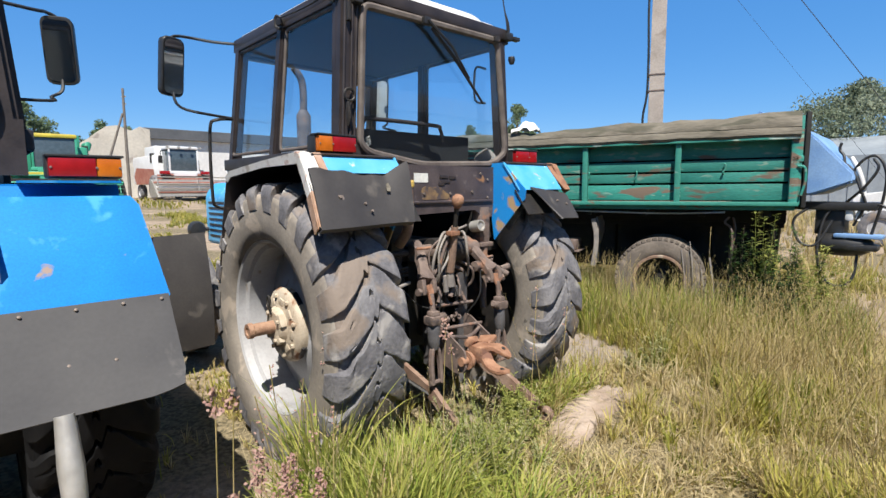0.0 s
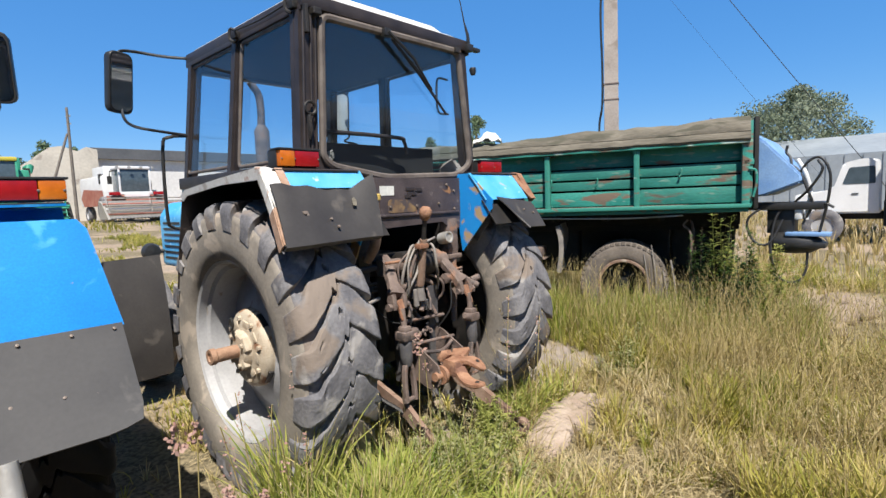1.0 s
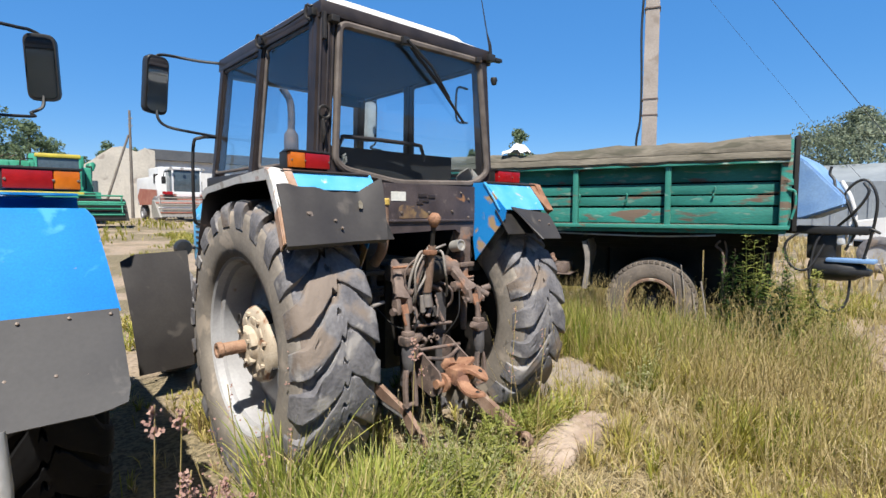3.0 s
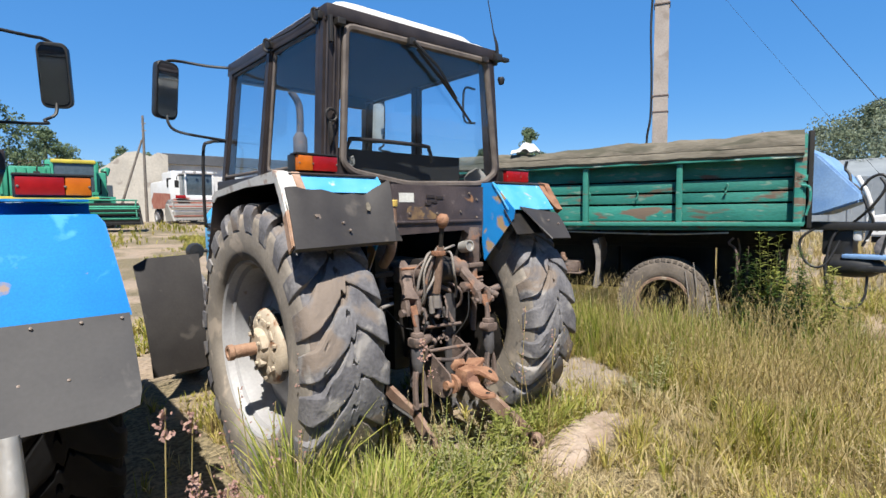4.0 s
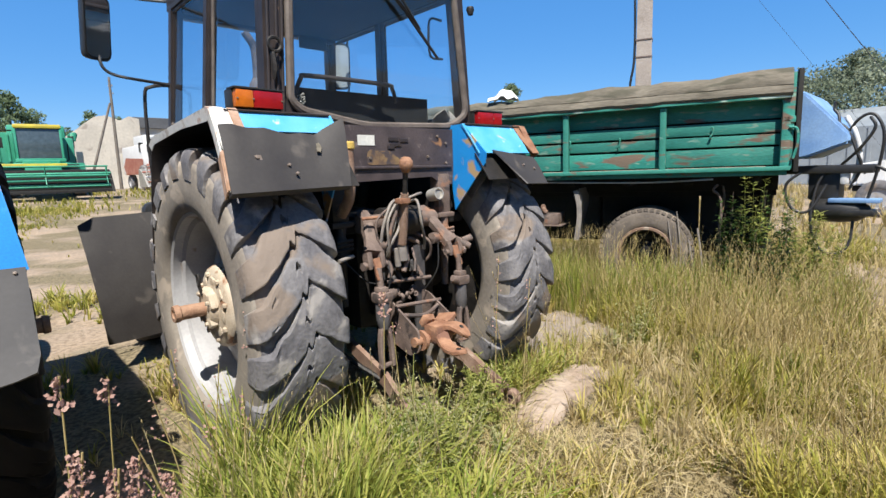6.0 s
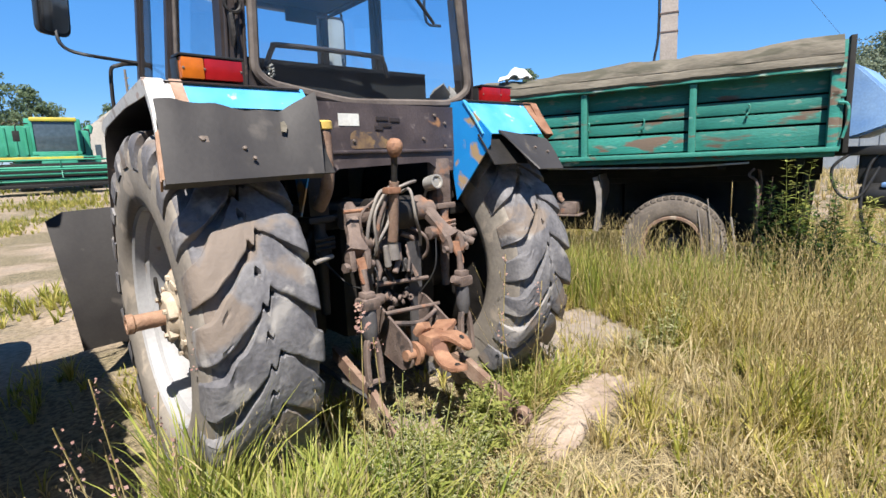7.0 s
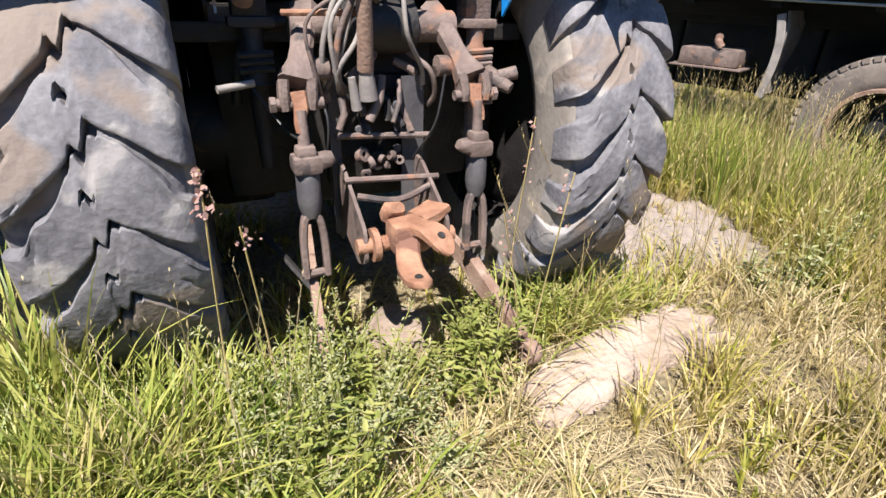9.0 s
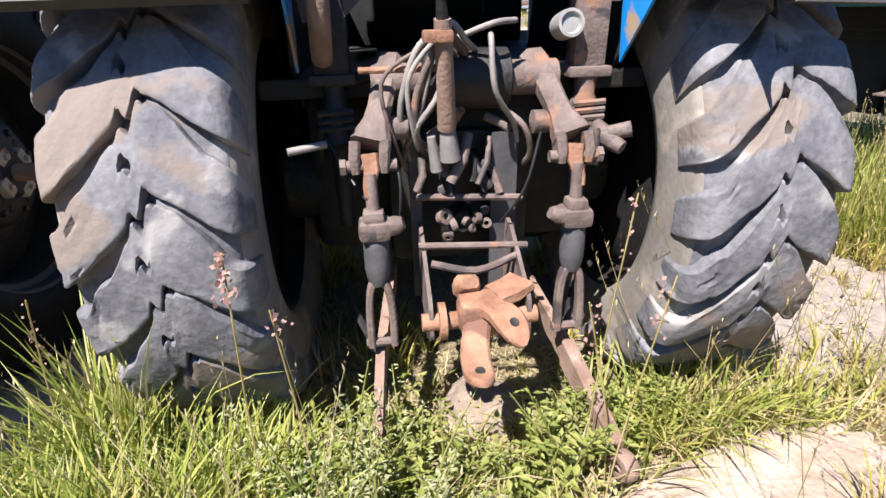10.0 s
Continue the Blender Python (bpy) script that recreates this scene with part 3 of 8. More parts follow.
def build_ground():
    def steps(lo, hi, fine, far):
        s = list(np.arange(lo, hi + 1e-6, fine))
        g, out = fine, []
        a = hi
        while a < far:
            g *= 1.35
            a += g
            out.append(a)
        lower, a, g = [], lo, fine
        while a > -far:
            g *= 1.35
            a -= g
            lower.append(a)
        return lower[::-1] + s + out
    xs, ys = steps(-4.0, 7.0, 0.1, 900.0), steps(-4.5, 5.0, 0.1, 900.0)
    verts = [(x, y, ground_height(x, y)) for y in ys for x in xs]
    w = len(xs)
    faces = [(j * w + i, j * w + i + 1, (j + 1) * w + i + 1, (j + 1) * w + i) for j in range(len(ys) - 1) for i in range(w - 1)]
    m = bpy.data.materials.new("sandy_ground")
    m.use_nodes = True
    nt = m.node_tree
    b = nt.nodes["Principled BSDF"]
    tc = nt.nodes.new("ShaderNodeTexCoord")

    def nz(s, d=6):
        n = nt.nodes.new("ShaderNodeTexNoise")
        n.inputs["Scale"].default_value, n.inputs["Detail"].default_value = s, d
        nt.links.new(tc.outputs["Object"], n.inputs["Vector"])
        return n.outputs["Fac"]

    def rp(f, a, c):
        r = nt.nodes.new("ShaderNodeMapRange")
        r.inputs["From Min"].default_value, r.inputs["From Max"].default_value = a, c
        nt.links.new(f, r.inputs["Value"])
        return r.outputs[0]

    def mx(f, a, c):
        x = nt.nodes.new("ShaderNodeMix")
        x.data_type = "RGBA"
        nt.links.new(f, x.inputs[0])
        for s, v in ((x.inputs[6], a), (x.inputs[7], c)):
            if hasattr(v, "is_output"):
                nt.links.new(v, s)
            else:
                s.default_value = (*v, 1)
        return x.outputs[2]
    soil = mx(rp(nz(1.2), 0.35, 0.65), (0.39, 0.30, 0.22), (0.30, 0.235, 0.175))
    soil = mx(rp(nz(22), 0.42, 0.66), soil, (0.20, 0.15, 0.105))
    soil = mx(rp(nz(3.5), 0.55, 0.68), soil, (0.26, 0.215, 0.17))
    # dead thatch, its colour darkened for the shadowed gaps between blades
    thatch = mx(rp(nz(34), 0.40, 0.62), (0.23, 0.185, 0.11), (0.085, 0.07, 0.04))
    col = mx(rp(nz(0.55), 0.43, 0.54), soil, thatch)
    vd = nt.nodes.new("ShaderNodeVectorMath")      # trodden grey earth beside the wheel
    vd.operation = "DISTANCE"
    vd.inputs[1].default_value = (1.55, 0.1, 0.0)
    nt.links.new(tc.outputs["Object"], vd.inputs[0])
    ad = nt.nodes.new("ShaderNodeMath")
    ad.operation = "ADD"
    nt.links.new(vd.outputs["Value"], ad.inputs[0])
    nt.links.new(nz(2.5), ad.inputs[1])
    col = mx(rp(ad.outputs[0], 1.35, 1.75), mx(rp(nz(14), 0.35, 0.65), (0.30, 0.25, 0.215), (0.23, 0.19, 0.165)), col)
    nt.links.new(col, b.inputs["Base Color"])
    b.inputs["Roughness"].default_value = 0.95
    bp = nt.nodes.new("ShaderNodeBump")
    bp.inputs["Strength"].default_value, bp.inputs["Distance"].default_value = 0.6, 0.03
    nt.links.new(nz(28, 8), bp.inputs["Height"])
    nt.links.new(bp.outputs[0], b.inputs["Normal"])
    me = bpy.data.meshes.new("ground")
    me.from_pydata(verts, [], faces)
    me.materials.append(m)
    me.polygons.foreach_set("use_smooth", [True] * len(me.polygons))
    return tagged(new("ground", me), "dry sandy yard ground with patchy thatch", "ground", "", "structure")


build_ground()

# ---- tractors ----
TYRE_R, TYRE_W, AXLE_Z = 0.825, 0.43, 0.76
TRACK_L, TRACK_R = -0.805, 0.785


def tyre_meshes(parent, side, shaded=False, R=TYRE_R, W=TYRE_W, pairs=23, phase=0.0, lug=0.047):
    """A ribbed drive tyre on the local z axis, which points outwards: carcass and chevron lugs."""
    h = W / 2
    rc = R - lug
    prof = [(0.50, h * 0.80), (0.515, h * 0.93), (0.56, h * 1.0), (0.62, h * 1.02), (rc - 0.05, h * 0.985), (rc - 0.022, h * 0.94), (rc - 0.008, h * 0.75), (rc, h * 0.4), (rc + 0.002, 0)]
    k = R / TYRE_R
    prof = [(r if r > 0.6 else 0.5 * k + (r - 0.5), z) for r, z in prof]
    full = prof + [(r, -z) for r, z in prof[-2::-1]]
    bm = B()
    lathe(bm, full, Matrix.Identity(4), 96)
    # the neighbour's tyres take the near-black copy that carries their shade
    carcass = part("tyre", bm, "shaded_rubber" if shaded else "sidewall", parent, "dusty grey-brown rubber tyre", 60)
    # worn tread: one zigzag groove per pitch, each row of the mesh following the groove
    prof = [(rc - 0.105, h * 1.03), (rc - 0.085, h * 1.01), (rc - 0.066, h * 0.985), (rc - 0.048, h * 0.965), (rc - 0.032, h * 0.945), (rc - 0.020, h * 0.92), (rc - 0.012, h * 0.89), (rc - 0.007, h * 0.85)]
    half = prof + [(rc - 0.006 * f * f, h * f) for f in [0.79 - 0.055 * k for k in range(12)]] + [(rc, h * f) for f in (0.155, 0.125, 0.095, 0.065, 0.033)]
    half = half + [(rc, 0.0)] + [(r, -z) for r, z in half[::-1]]
    n = len(half)
    pitch = 2 * math.pi / pairs
    bar_rows = (0.0, 0.02, 0.05, 0.09, 0.15, 0.26, 0.40, 0.48, 0.55, 0.62, 0.70, 0.82, 0.92, 0.97, 1.0)
    gap_rows = (0.10, 0.35, 0.60, 0.85, 0.99)
    per = len(bar_rows) + len(gap_rows)
    steps = pairs * per
    verts = []
    for k in range(pairs):
        seed = Vector((k * 3.7 + phase * 9, side * 2.0, 0))
        for row in range(per):
            for q, (r, z) in enumerate(half):
                w = side * z
                g = abs(w) / 0.20
                e0, e1 = half[max(q - 1, 0)], half[min(q + 1, n - 1)]
                nr, nz = -(e1[1] - e0[1]), (e1[0] - e0[0])
                ln = math.hypot(nr, nz)
                nr, nz = nr / ln, nz / ln
                if w > 0.030:
                    line = 31.4 - 9.5 * (g - 0.15) ** 0.95
                elif w > -0.028:
                    line = 26.2 + 5.2 * (w + 0.028) / 0.058 + 1.5 * math.sin((w + 0.028) / 0.058 * 9.4)
                else:
                    line = 26.0 - 12.5 * max(0.0, g - 0.14) ** 0.92
                line = radians(line) + 0.012 * noise.noise(Vector((w * 14, 0.5, 0)) + seed) + 0.007 * noise.noise(Vector((w * 45, 2.5, 0)) + seed)
                if abs(w) < 0.035:
                    gw, deep = 0.13, 1.0
                elif w > 0:
                    gw, deep = 0.075 + 0.58 * max(0.0, g - 0.36) ** 1.15, 0.45 + 0.60 * min(1.0, max(0.0, g - 0.3) * 1.6)
                else:
                    gw, deep = 0.11 + 0.40 * max(0.0, g - 0.15), 1.0
                gw *= 1.0 + 0.5 * noise.noise(Vector((w * 20, 7.5, 0)) + seed)
                shoulder = min(q, n - 1 - q)
                if row < len(bar_rows):
                    b = bar_rows[row]
                    p = b * (1 - gw)
                    wear = 0.8 + 0.8 * noise.noise(Vector((w * 9, b * 2, 1)) + seed)
                    d = lug * (1.0 - 0.09 * wear * max(0.0, b - 0.35) / 0.65)
                    d -= lug * (0.08 * max(0.0, 1 - b / 0.03) + 0.10 * max(0.0, (b - 0.97) / 0.03))
                    d += 0.004 * noise.noise(Vector((w * 12, b * 3, 4)) + seed) + 0.002 * noise.noise(Vector((w * 50, b * 11, 8)) + seed)
                    if 3 < shoulder < 12 and noise.noise(Vector((w * 30, b * 5, 6)) + seed) > 0.32:
                        d -= 0.006                      # chipped edge
                    pocket = (p - 0.50) ** 2 / 0.0030 + (w + 0.012) ** 2 / 0.00020
                    d -= lug * 0.9 * min(1.0, 1.6 * max(0.0, 1 - pocket))
                    d *= 1 - 0.15 * max(0.0, min(1.0, (g - 0.78) / 0.25))
                    if shoulder < 4:
                        d *= (shoulder / 4.0) ** 0.8
                else:
                    f = gap_rows[row - len(bar_rows)]
                    p = 1 - gw + gw * f
                    d = lug * (1 - deep) + lug * 0.25 * (1 - f) * (1 - min(1.0, g))
                    if shoulder < 6:
                        d -= 0.012 * (1 - shoulder / 6.0)
                alpha = line + (k + p + phase) * pitch
                sa, ca = -math.cos(alpha), -side * math.sin(alpha)
                verts.append((ca * (r + nr * d), sa * (r + nr * d), z + nz * d * 0.5))
    faces = [(k * n + q, k * n + q + 1, ((k + 1) % steps) * n + q + 1, ((k + 1) % steps) * n + q) for k in range(steps) for q in range(n - 1)]
    bm = B()
    vs = [bm.verts.new(v) for v in verts]
    for f in faces:
        bm.faces.new([vs[i] for i in f])
    part("tread", bm, "shaded_rubber" if shaded else "rubber", parent, "worn chevron tread bars, scuffed grey", 30)
    return carcass


def rear_wheel(parent, x, side, z=AXLE_Z, y=0.0, phase=0.0):
    """side: +1 faces +x, -1 faces -x. The rim is the wheel; tyre, hub and shaft are on it."""
    m = Matrix.Translation((x, y, z)) @ Matrix.Rotation(radians(90 * side), 4, "Y")
    bm = B()
    prof = [(0.512, 0.175), (0.500, 0.182), (0.487, 0.172), (0.478, 0.13), (0.455, 0.115), (0.448, 0.05), (0.462, -0.02), (0.462, -0.05), (0.39, -0.035), (0.33, 0.005), (0.26, 0.045), (0.22, 0.06), (0.11, 0.06)]
    lathe(bm, prof, Matrix.Identity(4), 72)
    back = B()
    inner = [(0.512, -0.175), (0.487, -0.172), (0.478, -0.13), (0.45, -0.1), (0.448, -0.06), (0.44, -0.055)]
    # the neighbour's rim and hub are coloured near-black to stand for shade
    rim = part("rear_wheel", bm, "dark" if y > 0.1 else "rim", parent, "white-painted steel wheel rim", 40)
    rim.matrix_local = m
    # inner rim coloured dark to stand for the shade between the wheels
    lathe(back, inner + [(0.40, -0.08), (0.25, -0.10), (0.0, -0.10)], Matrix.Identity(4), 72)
    part("inner_rim", back, "dark", rim, "inner side of the rim, shade painted into its dark colour", 40)
    tyre_meshes(rim, side, shaded=y > 0.1, phase=phase)
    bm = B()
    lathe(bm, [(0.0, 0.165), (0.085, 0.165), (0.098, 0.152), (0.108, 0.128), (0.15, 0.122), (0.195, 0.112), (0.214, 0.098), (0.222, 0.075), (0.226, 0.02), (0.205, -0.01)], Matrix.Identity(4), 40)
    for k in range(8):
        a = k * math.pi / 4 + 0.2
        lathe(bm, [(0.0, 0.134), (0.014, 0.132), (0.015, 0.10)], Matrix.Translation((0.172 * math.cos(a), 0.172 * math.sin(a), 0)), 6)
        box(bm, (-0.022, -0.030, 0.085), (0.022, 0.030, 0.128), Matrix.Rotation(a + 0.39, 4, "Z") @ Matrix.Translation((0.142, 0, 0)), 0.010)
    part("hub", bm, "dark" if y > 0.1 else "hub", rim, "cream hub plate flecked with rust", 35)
    for k in range(4):
        bm = B()
        a = k * math.pi / 2 + 0.9
        box(bm, (-0.014, -0.045, 0.06), (0.004, 0.045, 0.09), Matrix.Rotation(a, 4, "Z") @ Matrix.Translation((0.222, 0, 0)), 0.004)
        part("hub_slot", bm, "dark", rim)
    if side < 0 and y < 0.1:
        bm = B()
        tube(bm, [(0.15 + 0.030 * math.cos(b), 0.02 + 0.016 * math.sin(b), 0.175) for b in [q * math.pi / 8 for q in range(17)]], 0.007, 6)
        tube(bm, [(0.12, 0.02, 0.175), (0.07, 0.01, 0.165)], 0.010, 6)
        part("hub_shackle", bm, "dark", rim, "small dark shackle hanging below the shaft", 50)
    bm = B()
    for k in range(4):
        a = k * math.pi / 2 + 0.5
        c = Matrix.Translation((0.085 * math.cos(a), 0.085 * math.sin(a), 0)) @ Matrix.Rotation(a, 4, "Z")
        box(bm, (-0.025, -0.04, 0.13), (0.025, 0.04, 0.168), c, 0.01)
        lathe(bm, [(0.0, 0.184), (0.012, 0.182), (0.012, 0.16)], c, 6)
    part("hub_clamp", bm, "hub", rim, "", 35)
    bm = B()
    lathe(bm, [(0.0, 0.308), (0.022, 0.308), (0.024, 0.315), (0.042, 0.315), (0.044, 0.305), (0.044, 0.288), (0.037, 0.282), (0.036, 0.13)], Matrix.Identity(4), 24)
    part("axle_shaft", bm, "shaft", rim, "rusty bare axle stub", 40)
    return rim


def tail_lamp(parent, x0, x1, y, z0, z1, amber_left, yaw=0.0):
    cx = (x0 + x1) / 2
    m = Matrix.Translation((cx, y, (z0 + z1) / 2)) @ Matrix.Rotation(radians(yaw), 4, "Z")
    w, h = (x1 - x0) / 2, (z1 - z0) / 2
    bm = B()
    box(bm, (-w, -0.01, -h), (w, 0.065, h), None, 0.008)
    box(bm, (-w - 0.002, -0.045, h - 0.004), (w + 0.002, 0.03, h + 0.005), None, 0.003)
    lamp = part("tail_lamp", bm, "black", parent, "rectangular tail lamp with red and amber lenses", 40)
    lamp.matrix_local = m
    s = -w + 0.006 + (2 * w - 0.012) * (0.36 if amber_left else 0.64)
    bm = B()
    box(bm, (s + 0.001 if amber_left else -w + 0.006, -0.042, -h + 0.006), (w - 0.006 if amber_left else s - 0.001, 0.0, h - 0.006), None, 0.005)
    part("red_lens", bm, "red", lamp, "", 40)
    bm = B()
    box(bm, (-w + 0.006 if amber_left else s + 0.001, -0.042, -h + 0.006), (s - 0.001 if amber_left else w - 0.006, 0.0, h - 0.006), None, 0.005)
    part("amber_lens" if amber_left is not None else "red_lens", bm, "amber" if amber_left is not None else "red", lamp, "", 40)
    bm = B()
    for px in (-w + 0.012, w - 0.012, s):
        lathe(bm, [(0, 0.004), (0.004, 0.003), (0.005, 0.0)], Matrix.Translation((px, -0.042, -h * 0.05)) @ Matrix.Rotation(radians(90), 4, "X"), 8)
    tagged(part("lens_screw", bm, "bolt", lamp), kind="stuff")
    return lamp


def post(parent, a, b, w, d, material="cab", name="cab_post"):
    """A cab post from a to b, w wide across x and d deep along y."""
    bm = B()
    r = []
    for p in (a, b):
        r.append([bm.verts.new((p[0] + sx * w / 2, p[1] + sy * d / 2, p[2])) for sx, sy in ((-1, -1), (1, -1), (1, 1), (-1, 1))])
    for k in range(4):
        bm.faces.new((r[0][k], r[0][(k + 1) % 4], r[1][(k + 1) % 4], r[1][k]))
    bm.faces.new(r[0][::-1])
    bm.faces.new(r[1])
    bmesh.ops.bevel(bm, geom=[e for e in bm.edges], offset=min(w, d) * 0.2, segments=2, affect="EDGES")
    return part(name, bm, material, parent, "", 40)


def rounded(poly, r, n=4):
    """Round the corners of a 2D polygon."""
    out = []
    for i, p in enumerate(poly):
        a, c = Vector(poly[i - 1]), Vector(poly[(i + 1) % len(poly)])
        p = Vector(p)
        da, dc = (a - p), (c - p)
        q = min(r, da.length * 0.45, dc.length * 0.45)
        s, e = p + da.normalized() * q, p + dc.normalized() * q
        for k in range(n + 1):
            t = k / n
            out.append(((1 - t) ** 2 * s + 2 * t * (1 - t) * p + t * t * e)[:])
    return out


def frame_ring(bm, poly, place, w, depth):
    """A closed bar along a polygon lying in a plane: place(u, v, d) gives the point."""
    n = len(poly)
    c = sum((Vector(p) for p in poly), Vector((0, 0))) / n
    rings = []
    for i in range(n):
        p, a, b = Vector(poly[i]), Vector(poly[i - 1]), Vector(poly[(i + 1) % n])
        t = (b - a).normalized()
        nn = Vector((t.y, -t.x))
        if nn.dot(p - c) < 0:
            nn = -nn
        rings.append([bm.verts.new(place(*(p + nn * o), d)) for o, d in ((0, -depth * 0.6), (-w * 0.3, -depth), (-w * 0.75, -depth * 0.9), (-w, -depth * 0.3), (-w, depth * 0.3), (0, depth * 0.3))])
    for i in range(n):
        a, b = rings[i], rings[(i + 1) % n]
        for k in range(6):
            bm.faces.new((a[k], a[(k + 1) % 6], b[(k + 1) % 6], b[k]))
    return bm


def cab(t, simple=False):
    """The glazed cab: posts, sills, roof, panes, wiper, mirrors and a few things inside."""
    yb, yt = -0.365, -0.365                 # rear plane, bottom and top
    zb, zt = 1.735, 2.56
    for s in (-1, 1):
        post(t, (s * 0.66 - 0.01, yb + 0.04, 1.66), (s * 0.605 - 0.02, yt + 0.04, zt), 0.10, 0.085)
        post(t, (s * 0.70, yb + 0.075, 1.68), (s * 0.65 - 0.01, yt + 0.075, zt), 0.035, 0.05)
        fwd = 0.16 if s > 0 else 0.0            # the far side's posts stand farther forward
        post(t, (s * 0.70, 0.46 + fwd, 1.74), (s * 0.645, 0.37 + fwd, zt), 0.06, 0.075)
        post(t, (s * 0.69, 1.25 + fwd, 1.45), (s * 0.63, 1.06 + fwd, zt + 0.02), 0.075, 0.085)
        # side sill and side top rail
        bm = B()
        box(bm, (s * 0.70 - 0.03, -0.33, 1.69), (s * 0.70 + 0.03, 1.28, 1.77), None, 0.01)
        part("side_sill", bm, "cab", t, "", 40)
        bm = B()
        box(bm, (s * 0.645 - 0.026, -0.36, 2.538), (s * 0.645 + 0.026, 1.13, 2.57), None, 0.008)
        part("side_rail", bm, "cab", t, "", 40)
        # door and side panes with rubber edges
        for y0, y1, z0, z1 in ((-0.30, 0.40 + fwd, 1.78, 2.538), (0.48 + fwd, 1.20 + fwd, 1.79, 2.538)):
            def at_side(u, v, d, s=s):
                f = (v - 1.72) / 0.82
                return (s * (0.70 - 0.05 * f) - s * d * 0.5, u - (0.13 * f if u > 0.9 else 0.07 * f if u > 0.3 else 0.0), v)
            poly = rounded([(y0, z0), (y1, z0), (y1, z1), (y0, z1)], 0.05)
            bm = B()
            frame_ring(bm, poly, at_side, 0.022, 0.02)
            fr = part("side_window_frame", bm, "seal", t, "", 40)
            bm = B()
            bm.faces.new([bm.verts.new(at_side(u, v, 0.0)) for u, v in poly])
            g = part("pane", bm, "glass", fr)
            g.visible_shadow = False
    # lower cab body between the fenders, front bulkhead and floor
    bm = B()
    box(bm, (-0.60, -0.34, 1.10), (0.60, 1.30, 1.16), None, 0.01)
    part("cab_floor", bm, "dark", t)
    bm = B()
    box(bm, (-0.62, 1.24, 1.12), (0.62, 1.30, 1.62), None, 0.01)
    part("front_bulkhead", bm, "cab", t)
    for s in (-1, 1):
        bm = B()
        box(bm, (s * 0.68 - 0.015, 0.50, 1.12), (s * 0.68 + 0.015, 1.27, 1.70), None, 0.008)
        part("door_panel", bm, "cab", t)
    # rear window: frame, pane
    win = rounded([(-0.16, 1.668), (0.49, 1.688), (0.642, 1.778), (0.545, 2.555), (-0.575, 2.545), (-0.615, 1.785), (-0.545, 1.728)], 0.07)

    def at_rear(u, v, d):
        return (u, yb - 0.012 + d, v)
    bm = B()
    frame_ring(bm, win, at_rear, 0.040, 0.020)
    fr = part("rear_window_frame", bm, "seal", t, "grey perished rubber frame round the rear window", 40)
    bm = B()
    bm.faces.new([bm.verts.new(at_rear(u, v, 0.0)) for u, v in win])
    g = part("pane", bm, "glass", fr)
    g.visible_shadow = False
    # solid corners between the frame and the posts
    bm = B()
    prism(bm, [(-0.70, 1.60), (-0.30, 1.60), (-0.30, 1.678), (-0.535, 1.718), (-0.598, 1.770), (-0.602, 1.80), (-0.70, 1.80)], 1, yb - 0.004, yb + 0.03)
    part("corner_plate", bm, "cab", t)
    bm = B()
    prism(bm, [(0.45, 1.60), (0.70, 1.60), (0.70, 1.80), (0.60, 1.80), (0.60, 1.765), (0.46, 1.672)], 1, yb - 0.004, yb + 0.03)
    part("corner_plate", bm, "cab", t)
    # windscreen
    bm = B()
    box(bm, (-0.62, 1.12, 2.515), (0.62, 1.19, 2.57), None, 0.01)
    part("front_rail", bm, "cab", t, "", 40)
    bm = B()
    bm.faces.new([bm.verts.new(p) for p in ((-0.64, 1.27, 1.62), (0.64, 1.27, 1.62), (0.60, 1.13, 2.5), (-0.60, 1.13, 2.5))])
    g = part("windscreen", bm, "glass", t)
    g.visible_shadow = False
    # roof: dark band, dark lining, white cap
    bm = B()
    box(bm, (-0.672, -0.385, 2.553), (0.655, 1.13, 2.628), None, 0.018)
    part("roof_band", bm, "cab", t, "", 40)
    bm = B()
    ring = [(-0.655, -0.36), (0.60, -0.36), (0.60, 1.10), (-0.655, 1.10)]
    rows = []
    for k, z in ((1.0, 2.622), (1.0, 2.636), (0.97, 2.648), (0.90, 2.668), (0.82, 2.725), (0.72, 2.762), (0.5, 2.782), (0.1, 2.785)):
        rows.append([bm.verts.new((x * k + (1 - k) * 0.14, 0.4 + (y - 0.4) * k, z)) for x, y in rounded(ring, 0.1, 3)])
    for a, b in zip(rows, rows[1:]):
        for i in range(len(a)):
            bm.faces.new((a[i], a[(i + 1) % len(a)], b[(i + 1) % len(a)], b[i]))
    bm.faces.new(rows[-1])
    part("roof_cap", bm, "roof", t, "white painted roof cap", 40)
    # the lining's blue stands in for sky reflected in the rear pane
    bm = B()
    box(bm, (-0.61, -0.34, 2.532), (0.60, 1.10, 2.556), None, 0.008)
    part("roof_lining", bm, "lining", t, "dark roof lining, blued for the sky reflected in the glass", 40)
    if simple:
        return
    # hinges, latch, lamp bracket on the right post, aerial
    bm = B()
    for x, z in ((-0.60, 2.535), (0.50, 2.535)):
        box(bm, (x - 0.025, yb - 0.05, z - 0.018), (x + 0.025, yb, z + 0.018), None, 0.006)
    box(bm, (-0.665, yb - 0.035, 2.42), (-0.645, yb - 0.005, 2.56), pose(0, 0, 0), 0.004)
    tagged(part("window_hinge", bm, "dark", t), kind="stuff")
    for y0, z0 in ((-0.31, 2.60), (0.33, 2.60)):
        bm = B()
        tube(bm, bent([(-0.685, y0, z0), (-0.70, y0 + 0.03, z0 + 0.01), (-0.705, y0 + 0.03, z0 - 0.05), (-0.69, y0, z0 - 0.07)], 3), 0.009, 6)
